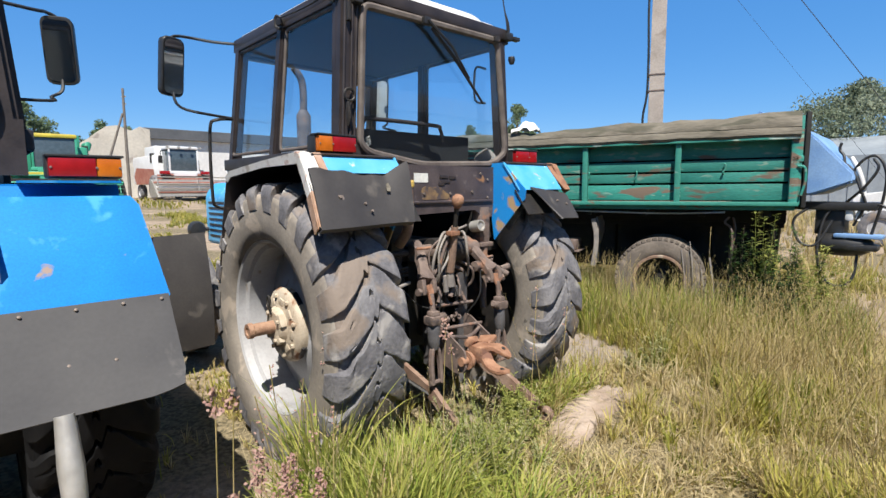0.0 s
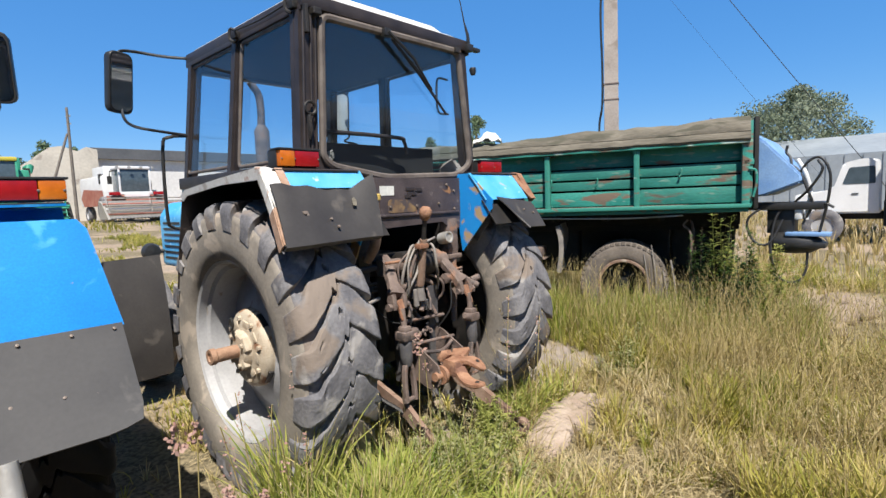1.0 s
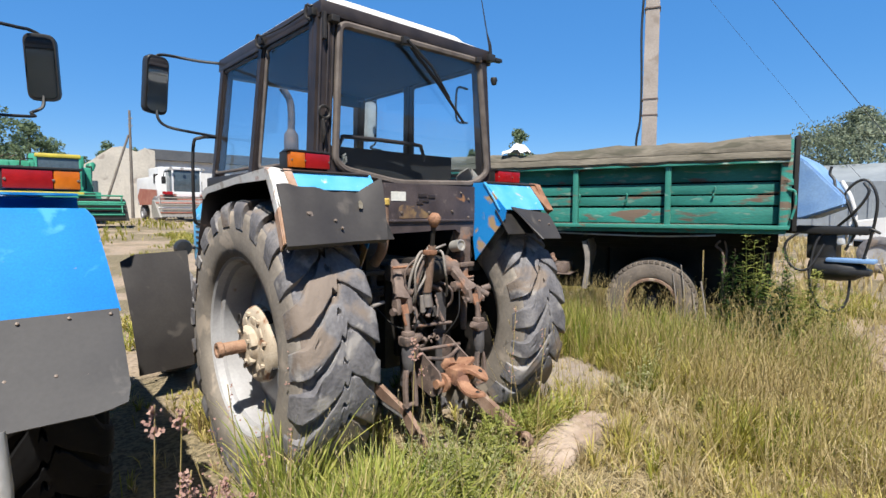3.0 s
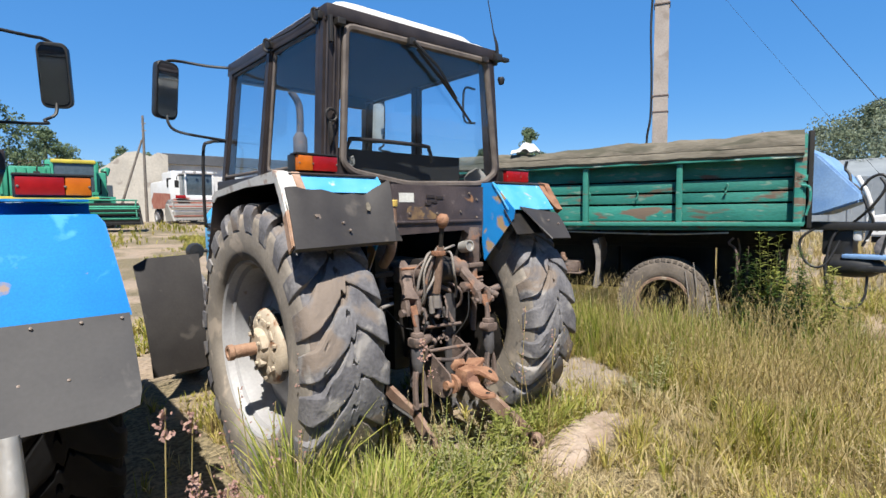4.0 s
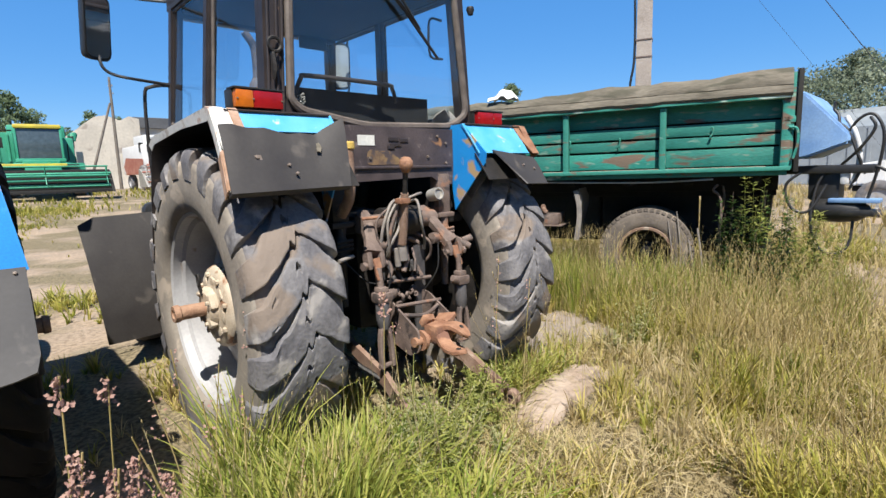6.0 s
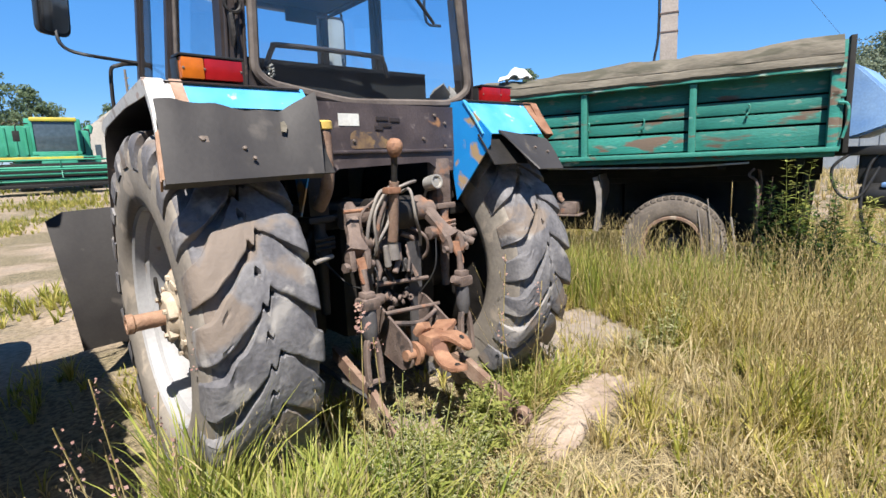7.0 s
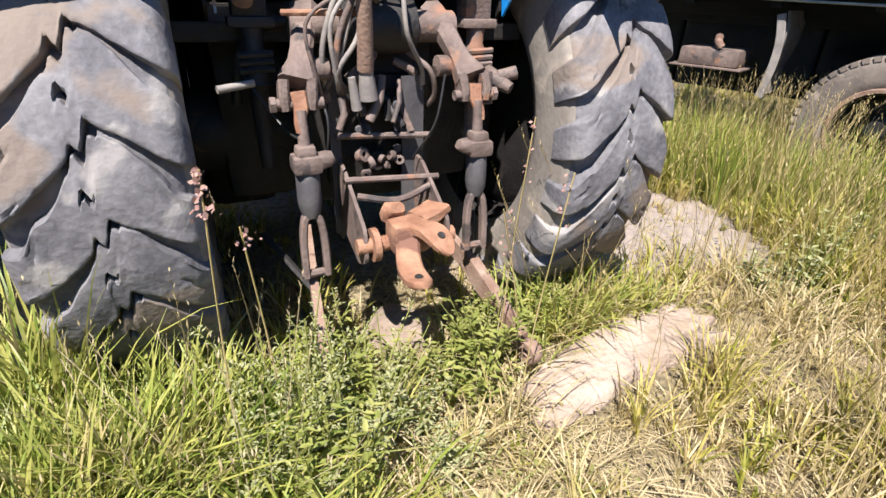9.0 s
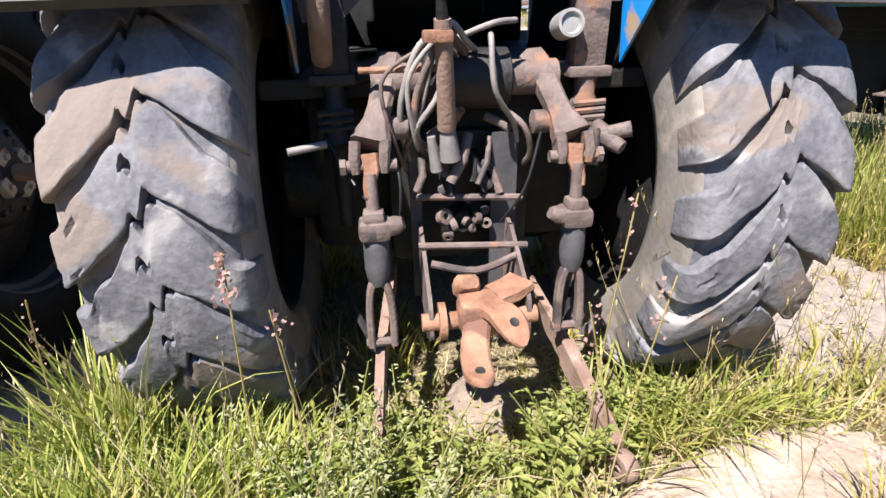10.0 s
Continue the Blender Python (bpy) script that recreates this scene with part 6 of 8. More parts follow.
def build_neighbour():
    t = thing("tractor", (-2.62, 0.0, 0), "blue farm tractor with a long grey mud flap, parked alongside", "tractor", group="parked tractors")
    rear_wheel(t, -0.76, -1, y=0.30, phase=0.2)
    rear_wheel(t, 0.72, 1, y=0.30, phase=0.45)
    for s in (-1, 1):
        fender(t, s, "neighbour")
        bm = B()
        rows = []
        for i in range(6):
            f = i / 5
            # the flap's unseen inner stretch is added to keep sun off the tyre
            rows.append([(s * (0.05 + (0.862 - 0.006 * f - 0.014 * max(0.0, f - 0.8) * 5 * max(0.0, u - 0.9) * 10) * u), -0.808 - 0.20 * f + 0.01 * math.sin(u * 4) * f, 1.180 - 0.295 * f + 0.01 * u * f + 0.018 * max(0.0, f - 0.9) * 10 * max(0.0, u - 0.9) * 10) for u in [k / 16 for k in range(17)]])
        sheet(bm, rows, 0.008)
        flap = part("mud_flap", bm, "flap_grey", t, "long grey rubber mud flap bolted below the fender", 40)
        bolt_heads("flap_bolt", flap, [(s * x, -0.822, 1.166) for x in (0.885, 0.77, 0.64, 0.50)] + [(s * 0.80, -0.93, 1.0), (s * 0.72, -0.925, 1.01), (s * 0.60, -0.915, 1.015)], (0, -0.8, 0.6), 0.006, "bolt")
        bm = B()
        sheet(bm, [[(s * x, y, 1.575 + 0.006 * (y + 0.5)) for x in (0.55, 0.7, 0.84)] for y in (-0.58, -0.5, -0.40)], 0.008)
        part("lamp_shelf", bm, "blue", t, "", 40)
        bm = B()
        sheet(bm, [[(s * x, y, z) for x in (0.47, 0.66, 0.86)] for y, z in ((-0.40, 1.56), (-0.43, 1.50), (-0.60, 1.516))], 0.006)
        part("fender_recess", bm, "blue", t, "", 30)
    bm = B()
    tube(bm, bent([(0.57, -1.00, 0.90), (0.572, -1.08, 0.62), (0.58, -1.11, 0.35), (0.59, -1.13, -0.03)], 4), [0.026, 0.03, 0.034, 0.032, 0.028, 0.03, 0.036, 0.038, 0.032, 0.03, 0.034, 0.036, 0.03], 8)
    part("pale_strut", bm, "galv", t, "pale dusty strut below the flap", 50)
    rear_panel(t)
    before = set(t.children)
    cab(t, True)
    for c in set(t.children) - before:
        c.matrix_local = Matrix.Translation((-0.11, 0, 0))
    mirror(t, 1, 0.92, 0.55)
    front_end(t, False)
    tail_lamp(t, 0.63, 0.865, -0.47, 1.588, 1.668, False, 0)
    tail_lamp(t, -0.865, -0.63, -0.47, 1.588, 1.668, True, 0)
    bm = B()
    box(bm, (-0.24, -0.36, 0.52), (0.24, 0.7, 1.18), None, 0.04)
    tube(bm, [(-0.60, 0.30, AXLE_Z), (0.60, 0.30, AXLE_Z)], 0.1, 16)
    part("gearbox", bm, "dark", t)
    return t


build_main_tractor()
build_neighbour()


# ---- trailer ----
def truck_tyre(parent, R=0.478, W=0.25):
    bm = B()
    h = W / 2
    prof = [(0.25, h * 0.7), (0.27, h * 0.95), (0.34, h * 1.04), (R - 0.07, h * 1.0), (R - 0.02, h * 0.9), (R, h * 0.78), (R + 0.003, 0)]
    full = prof + [(r, -z) for r, z in prof[-2::-1]]
    lathe(bm, full, Matrix.Identity(4), 64)
    tyre = part("tyre", bm, "truck_rubber", parent, "bald dusty truck tyre", 50)
    bm = B()
    for k in range(48):
        a = k * 2 * math.pi / 48
        m = Matrix.Rotation(a, 4, "Z")
        for s in (-1, 1):
            box(bm, (R - 0.03, -0.020, s * h * 0.82 - 0.02), (R + 0.002, 0.020, s * h * 0.82 + 0.02), m)
    tagged(part("tread_block", bm, "truck_rubber", tyre), kind="stuff")
    return tyre


def build_trailer():
    t = thing("trailer", (3.159, 0.536, 0), "old green wooden-sided farm trailer, paint flaking, standing in grass", "trailer", -69.1)
    U0, U1, DEPTH = -1.70, 2.06, 2.1
    # planks of the near side, each its own board
    cuts = [U0, -0.98, 0.0, 0.98, U1]
    rnd = random.Random(3)
    for a, b in zip(cuts, cuts[1:]):
        for z0, z1 in ((1.40, 1.57), (1.584, 1.692), (1.704, 1.822), (1.836, 2.04)):
            bm = B()
            j = rnd.uniform(-0.006, 0.006)
            k = 0.045 if z1 > 2 else 0.0
            box(bm, (a + 0.01, k + j, z0 + rnd.uniform(0, 0.006)), (b - 0.01, 0.028 + j + k, z1 - rnd.uniform(0, 0.006)), None, 0.006)
            part("plank", bm, "green", t, "", 40)
    # added sheet whose near-black stands for shade inside the plank gaps
    bm = B()
    box(bm, (U0 + 0.01, 0.080, 1.39), (U1 - 0.01, 0.095, 2.03))
    part("inner_lining", bm, "chassis", t, "dark backing added so the plank gaps read as shade")
    # hooks and a bent wire on the boards
    for u, z in ((0.55, 1.66), (1.42, 1.72), (-0.52, 1.70), (0.03, 1.66)):
        bm = B()
        tube(bm, bent([(u, -0.02, z + 0.06), (u + 0.012, -0.03, z + 0.05), (u + 0.005, -0.03, z), (u - 0.012, -0.035, z - 0.03), (u - 0.005, -0.02, z - 0.05)], 4), 0.009, 6)
        part("side_hook", bm, "green_rail", t, "", 60)
    # stakes
    for u, w in ((-0.98, 0.058), (0.0, 0.058), (0.98, 0.058), (2.03, 0.07)):
        bm = B()
        prism(bm, [(u - w / 2, -0.004), (u - w / 2, -0.080), (u - w / 2 + 0.012, -0.085), (u + w / 2 - 0.012, -0.085), (u + w / 2, -0.080), (u + w / 2, -0.004)], 2, 1.37, 1.995)
        part("stake", bm, "green_rail" if u < 1.9 else "green", t, "green channel stake", 30)
    # lower rail with pale worn edge, top rail of grey timber
    bm = B()
    box(bm, (U0, -0.095, 1.345), (U1 + 0.02, 0.05, 1.385), None, 0.008)
    box(bm, (U0, -0.045, 1.30), (U1, 0.05, 1.345), None, 0.006)
    part("lower_rail", bm, "green_rail", t, "green steel edge worn pale", 40)
    bm = B()
    pts = []
    for k in range(29):
        u = U0 + (U1 - U0 + 0.0) * k / 28
        wob = 0.008 * math.sin(k * 1.3) + 0.006 * math.sin(k * 2.9)
        zt = 2.20 + 0.065 * max(0.0, (u + 0.8) / 2.86) + 0.012 * math.sin(k * 0.5) + wob
        pts.append([(u, -0.02, 2.03), (u, -0.112 + wob * 0.4, 2.036 + wob * 0.4), (u, -0.120 + wob * 0.3, 2.05 + wob * 0.4), (u, -0.112 + wob * 0.3, 2.105 + wob * 0.2), (u, -0.106, 2.112 + wob * 0.2), (u, -0.110 + wob * 0.3, 2.12 + wob * 0.2), (u, -0.085, 2.17 + 0.055 * max(0.0, (u + 0.8) / 2.86) + wob * 0.6), (u, -0.06, zt - 0.004), (u, 0.06, zt + 0.006), (u, 0.10, 2.15)])
    sheet(bm, pts, 0.02)
    part("top_rail", bm, "oldwood", t, "weathered grey timber rail along the top", 40)
    bm = B()
    box(bm, (U0, -0.112, 2.003), (U1, -0.030, 2.028), None, 0.004)
    part("top_strip", bm, "green_rail", t)
    # end gate, far side, front, floor
    bm = B()
    box(bm, (U1 + 0.045, -0.06, 1.33), (U1 + 0.085, 0.05, 2.26), None, 0.006)
    box(bm, (U1 + 0.045, 0.05, 1.33), (U1 + 0.075, DEPTH, 2.05), None, 0.006)
    part("end_gate", bm, "chassis", t, "black steel end post and gate", 30)
    bm = B()
    box(bm, (U1 - 0.02, -0.075, 1.36), (U1 + 0.03, -0.02, 2.23), None, 0.008)
    box(bm, (U1 - 0.06, -0.085, 1.78), (U1 + 0.04, -0.03, 1.84), None, 0.008)
    tube(bm, bent([(U1 - 0.01, -0.09, 1.74), (U1 + 0.05, -0.10, 1.72), (U1 + 0.06, -0.10, 1.6), (U1 + 0.03, -0.10, 1.45)], 4), 0.012, 6)
    part("corner_post", bm, "green", t, "green corner post with latch", 40)
    bm = B()
    box(bm, (U0, DEPTH - 0.03, 1.38), (U1, DEPTH, 2.0))
    part("far_board", bm, "green", t)
    bm = B()
    box(bm, (U0, 0.0, 1.38), (U0 + 0.03, DEPTH, 2.0))
    part("head_board", bm, "green", t)
    bm = B()
    box(bm, (U0, 0.03, 1.31), (U1, DEPTH, 1.36))
    part("bed", bm, "oldwood", t)
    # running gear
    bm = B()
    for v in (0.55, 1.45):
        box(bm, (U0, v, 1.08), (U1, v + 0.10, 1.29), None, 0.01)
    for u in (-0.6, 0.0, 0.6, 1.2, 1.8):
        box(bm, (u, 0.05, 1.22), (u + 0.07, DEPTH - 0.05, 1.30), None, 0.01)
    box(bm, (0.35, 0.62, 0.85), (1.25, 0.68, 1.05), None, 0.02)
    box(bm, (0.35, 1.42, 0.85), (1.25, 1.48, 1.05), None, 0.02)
    # dark board added to close the bright slit below the bed
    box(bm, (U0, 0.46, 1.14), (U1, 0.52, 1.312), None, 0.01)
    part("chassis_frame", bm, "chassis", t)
    # near-black boxes added to fill the space under the bed with shade
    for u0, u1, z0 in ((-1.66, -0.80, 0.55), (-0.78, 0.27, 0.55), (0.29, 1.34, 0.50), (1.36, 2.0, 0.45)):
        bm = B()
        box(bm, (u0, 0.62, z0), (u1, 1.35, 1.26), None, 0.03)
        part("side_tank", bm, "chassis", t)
    bm = B()
    tube(bm, [(0.83, 0.1, 0.50), (0.83, DEPTH - 0.1, 0.50)], 0.06, 12)
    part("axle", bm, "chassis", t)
    for v, s in ((0.16, -1), (0.45, -1), (1.65, 1), (1.94, 1)):
        bm = B()
        lathe(bm, [(0.262, 0.11), (0.25, 0.118), (0.24, 0.11), (0.23, 0.05), (0.222, -0.06), (0.19, -0.09), (0.10, -0.09), (0.09, -0.02), (0.06, 0.0), (0.0, 0.0)], Matrix.Identity(4), 40)
        w = part("wheel", bm, "dark", t, "dark rusty truck wheel", 40)
        w.matrix_local = Matrix.Translation((0.83, v, 0.50)) @ Matrix.Rotation(radians(90 if s < 0 else -90), 4, "X")
        bm = B()
        lathe(bm, [(0.285, 0.112), (0.276, 0.132), (0.252, 0.130), (0.244, 0.105), (0.236, 0.02), (0.236, -0.05)], Matrix.Identity(4), 40)
        part("rim_ring", bm, "link_rust", w, "pale dusty rim ring", 40)
        truck_tyre(w)
    # mud guards either side of the wheel
    bm = B()
    sheet(bm, [[(0.12 + 0.03 * math.sin(k), v, 1.20 - 0.095 * k) for v in (0.06, 0.5)] for k in range(7)], 0.008)
    strap(bm, bent([(0.09, 0.03, 1.18), (0.125, 0.03, 1.02), (0.13, 0.03, 0.85), (0.10, 0.03, 0.62)], 4), [0.055] * 13, [0.02] * 13, (1, 0, 0))
    part("mud_guard", bm, "hose", t, "bent pale-edged mud guard", 40)
    bm = B()
    sheet(bm, [[(1.55 + 0.02 * math.sin(k * 1.2), v, 1.20 - 0.1 * k) for v in (0.10, 0.5)] for k in range(8)], 0.008)
    tube(bm, bent([(1.50, 0.06, 1.22), (1.46, 0.05, 1.16), (1.53, 0.05, 1.06), (1.53, 0.05, 0.6), (1.52, 0.05, 0.32)], 4), 0.012, 6)
    part("mud_guard", bm, "iron", t, "", 40)
    bm = B()
    box(bm, (-0.55, 0.02, 0.79), (-0.10, 0.35, 0.92), None, 0.03)
    box(bm, (-0.60, -0.01, 0.775), (-0.06, 0.36, 0.79), None, 0.005)
    part("tool_box", bm, "iron", t, "dusty grey tool box on a shelf", 40)
    bm = B()
    tube(bm, bent([(-0.30, 0.10, 1.0), (-0.28, 0.04, 0.97), (-0.25, 0.04, 0.93)], 3), 0.03, 8)
    part("valve", bm, "link_rust", t, "", 50)
    for u, z0, z1, r in ((1.08, 0.10, 0.85, 0.006), (1.16, 0.15, 0.95, 0.005), (1.36, 0.05, 0.78, 0.010), (1.28, 0.05, 0.66, 0.006)):
        bm = B()
        tube(bm, bent([(u, 0.02, z0), (u + 0.02, 0.0, (z0 + z1) / 2), (u - 0.03, 0.03, z1)], 3), r, 6)
        part("hanging_wire", bm, "hose", t, "", 50)
    bm = B()
    tube(bm, bent([(-0.4, 0.0, 1.28), (0.2, -0.03, 1.265), (0.9, -0.02, 1.255), (1.45, -0.02, 1.275)], 4), 0.009, 6)
    part("pull_cable", bm, "galv", t, "", 60)
    return t


build_trailer()


def white_rag():
    bm = B()
    rnd = random.Random(9)
    rows = []
    for i in range(9):
        row = []
        for j in range(9):
            u, v = i / 8 - 0.5, j / 8 - 0.5
            h = 0.14 * math.exp(-(u * u + v * v) * 4) + 0.05 * noise.noise(Vector((u * 4, v * 4, 1.7)))
            row.append((0.24 * u * 1.3, 0.26 * v, h))
        rows.append(row)
    sheet(bm, rows, 0.01)
    ob = part("white_rag", bm, "roof", None, "", 60)
    ob.matrix_world = pose(2.90, 1.22, 2.20, 0, 0, -68)
    return tagged(ob, "crumpled white cloth lying on the trailer rail", "cloth")


white_rag()


# ---- blue machine with hoses beside the trailer ----
def build_machine():
    t = thing("sprayer", (4.22, -1.70, 0), "faded blue field machine with black pump and hanging hoses", "farm machine")
    bm = B()
    pts = [[bm.verts.new(p) for p in ring] for ring in (
        [(-0.15, 0.75, 1.45), (0.65, 0.75, 1.45), (0.65, 0.75, 2.35), (-0.15, 0.75, 2.35)],
        [(-0.14, 0.22, 1.45), (0.60, 0.22, 1.45), (0.60, 0.22, 2.04), (-0.14, 0.22, 2.04)],
        [(-0.10, -0.06, 1.56), (0.40, -0.06, 1.56), (0.40, -0.06, 1.72), (-0.10, -0.06, 1.72)],
        [(-0.07, -0.11, 1.58), (0.30, -0.11, 1.58), (0.30, -0.11, 1.66), (-0.07, -0.11, 1.66)])]
    for a, b in zip(pts, pts[1:]):
        for k in range(4):
            bm.faces.new((a[k], a[(k + 1) % 4], b[(k + 1) % 4], b[k]))
    bm.faces.new(pts[0][::-1])
    bm.faces.new(pts[-1])
    bmesh.ops.bevel(bm, geom=list(bm.edges), offset=0.02, segments=2, affect="EDGES")
    part("hopper", bm, "machine_blue", t, "tapering faded blue sheet hopper", 40)
    bm = B()
    box(bm, (-0.05, -0.30, 1.30), (0.30, 0.60, 1.38), None, 0.02)
    box(bm, (0.0, -0.05, 1.05), (0.25, 0.20, 1.32), None, 0.02)
    tube(bm, [(0.12, 0.58, 1.36), (0.12, 0.70, 0.0)], 0.03, 8)
    tube(bm, [(0.45, 0.60, 1.46), (0.50, 0.72, 0.0)], 0.03, 8)
    part("machine_frame", bm, "black", t, "", 40)
    bm = B()
    m = Matrix.Translation((0.02, -0.02, 0.955)) @ Matrix.Rotation(radians(90), 4, "X")
    lathe(bm, [(0.0, -0.20), (0.08, -0.19), (0.11, -0.12), (0.115, 0.05), (0.10, 0.18), (0.05, 0.26), (0.0, 0.28)], m, 20)
    box(bm, (-0.09, -0.33, 0.91), (0.10, 0.10, 0.97), None, 0.02)
    part("pump", bm, "black", t, "black rounded pump", 40)
    bm = B()
    box(bm, (-0.09, -0.36, 1.03), (0.10, 0.02, 1.07), None, 0.012)
    part("pump_guard", bm, "machine_blue", t, "", 40)
    hoses = (
        [(0.0, 0.02, 1.78), (-0.02, -0.08, 1.70), (-0.04, -0.16, 1.50), (-0.03, -0.20, 1.35), (0.0, -0.12, 1.15)],
        [(-0.02, -0.05, 1.60), (-0.03, -0.15, 1.78), (-0.03, -0.26, 1.82), (-0.04, -0.34, 1.66), (-0.03, -0.33, 1.40), (0.0, -0.26, 1.05)],
        [(0.0, 0.05, 1.34), (-0.05, 0.12, 1.18), (-0.10, 0.14, 0.85), (-0.10, 0.06, 0.60), (-0.10, -0.08, 0.55), (-0.05, -0.16, 0.66), (0.0, -0.17, 0.9)],
        [(-0.03, -0.02, 1.74), (0.0, 0.0, 1.84), (0.02, 0.04, 1.90), (0.02, 0.03, 1.97)],
        [(-0.02, 0.20, 1.36), (-0.1, 0.36, 1.20), (-0.12, 0.30, 0.98), (-0.1, 0.16, 0.95), (-0.02, 0.05, 1.2)],
        [(0.0, -0.05, 1.38), (-0.05, -0.18, 1.52), (-0.06, -0.28, 1.70), (-0.05, -0.24, 1.80)],
        [(0.0, -0.22, 1.30), (-0.03, -0.30, 1.36), (-0.02, -0.38, 1.32)],
    )
    for h in hoses:
        bm = B()
        tube(bm, bent(h, 6), 0.013, 8)
        part("hose", bm, "black", t, "black hanging hose", 60)
    bm = B()
    tube(bm, bent([(0.0, -0.06, 1.82), (-0.02, -0.14, 1.66), (0.0, -0.18, 1.45), (0.0, -0.15, 1.2)], 5), 0.022, 8)
    box(bm, (-0.03, -0.12, 1.20), (0.06, -0.05, 1.34), None, 0.02)
    part("lever", bm, "truck_white", t, "white bent lever", 50)
    return t


build_machine()


# ---- far vehicles ----
def wheel_simple(parent, at, R, W, axis="Y", name="wheel"):
    m = Matrix.Translation(at) @ (Matrix.Rotation(radians(90), 4, "X") if axis == "Y" else Matrix.Rotation(radians(90), 4, "Y"))
    bm = B()
    lathe(bm, [(0, W * 0.3), (R * 0.3, W * 0.32), (R * 0.5, W * 0.3), (R * 0.54, W * 0.45)], Matrix.Identity(4), 24)
    lathe(bm, [(R * 0.54, -W * 0.45), (R * 0.5, -W * 0.3), (0, -W * 0.3)], Matrix.Identity(4), 24)
    w = part(name, bm, "rim", parent, "", 40)
    w.matrix_local = m
    bm = B()
    prof = [(R * 0.54, W * 0.45), (R * 0.65, W * 0.52), (R * 0.88, W * 0.5), (R * 0.98, W * 0.4), (R, 0)]
    lathe(bm, prof + [(r, -z) for r, z in prof[-2::-1]], Matrix.Identity(4), 32)
    part("tyre", bm, "rubber", w, "", 50)
    return w


def build_truck():
    """A white cab-over-bonnet lorry with a slatted grey body; its length runs along local y, the cab towards +y."""
    t = thing("truck", (15.75, -1.45, 0.0), "white old lorry with a slatted grey body, parked", "truck", 4)
    bm = B()
    prof = rounded([(-1.45, 0.78), (1.35, 0.78), (1.40, 1.30), (0.55, 1.42), (0.35, 2.10), (-0.05, 2.2), (-0.40, 2.16), (-0.46, 0.78)][1:], 0.09, 3)
    prism(bm, prof, 0, -0.78, 0.78)
    bmesh.ops.bevel(bm, geom=[e for e in bm.edges if abs(e.verts[0].co.x - e.verts[1].co.x) < 0.01], offset=0.05, segments=2, affect="EDGES")
    cabin = part("cab", bm, "truck_white", t, "white rounded lorry cab", 50)
    bm = B()
    for x in (-0.785, 0.785):
        bm = B()
        prism(bm, rounded([(-0.32, 1.55), (0.36, 1.55), (0.22, 1.98), (-0.30, 2.0)], 0.05, 3), 0, x - 0.004, x + 0.004)
        part("side_window", bm, "truck_glass", cabin)
    bm = B()
    box(bm, (-0.80, 0.02, 1.28), (-0.785, 0.16, 1.31), None, 0.004)
    part("door_handle", bm, "black", cabin)
    bm = B()
    box(bm, (-0.5, -5.5, 0.62), (-0.35, 1.3, 0.80), None, 0.01)
    box(bm, (0.35, -5.5, 0.62), (0.5, 1.3, 0.80), None, 0.01)
    box(bm, (-0.9, -0.85, 0.45), (-0.45, -0.5, 1.1), None, 0.03)
    part("chassis_frame", bm, "chassis", t)
    for z in (1.05, 1.25, 1.45, 1.65, 1.85, 2.05, 2.25):
        for x in (-1.1, 1.1):
            bm = B()
            box(bm, (x - 0.02, -5.4, z), (x + 0.02, -0.62, z + 0.14), None, 0.01)
            part("slat", bm, "shed", t, "", 30)
        bm = B()
        box(bm, (-1.1, -0.66, z), (1.1, -0.62, z + 0.14), None, 0.01)
        part("slat", bm, "shed", t, "", 30)
    for y in (-0.60, -2.2, -3.8, -5.4):
        for x in (-1.13, 1.13):
            bm = B()
            box(bm, (x - 0.025, y - 0.04, 0.95), (x + 0.025, y + 0.04, 3.15 if y > -1 else 2.5), None, 0.01)
            part("body_post", bm, "chassis", t)
    bm = B()
    box(bm, (-1.1, -5.4, 0.92), (1.1, -0.6, 1.02), None, 0.01)
    part("bed", bm, "chassis", t)
    for y in (0.75, -3.6):
        for x in (-0.82, 0.82):
            wheel_simple(t, (x, y, 0.46), 0.46, 0.26, "X")
    return t


build_truck()


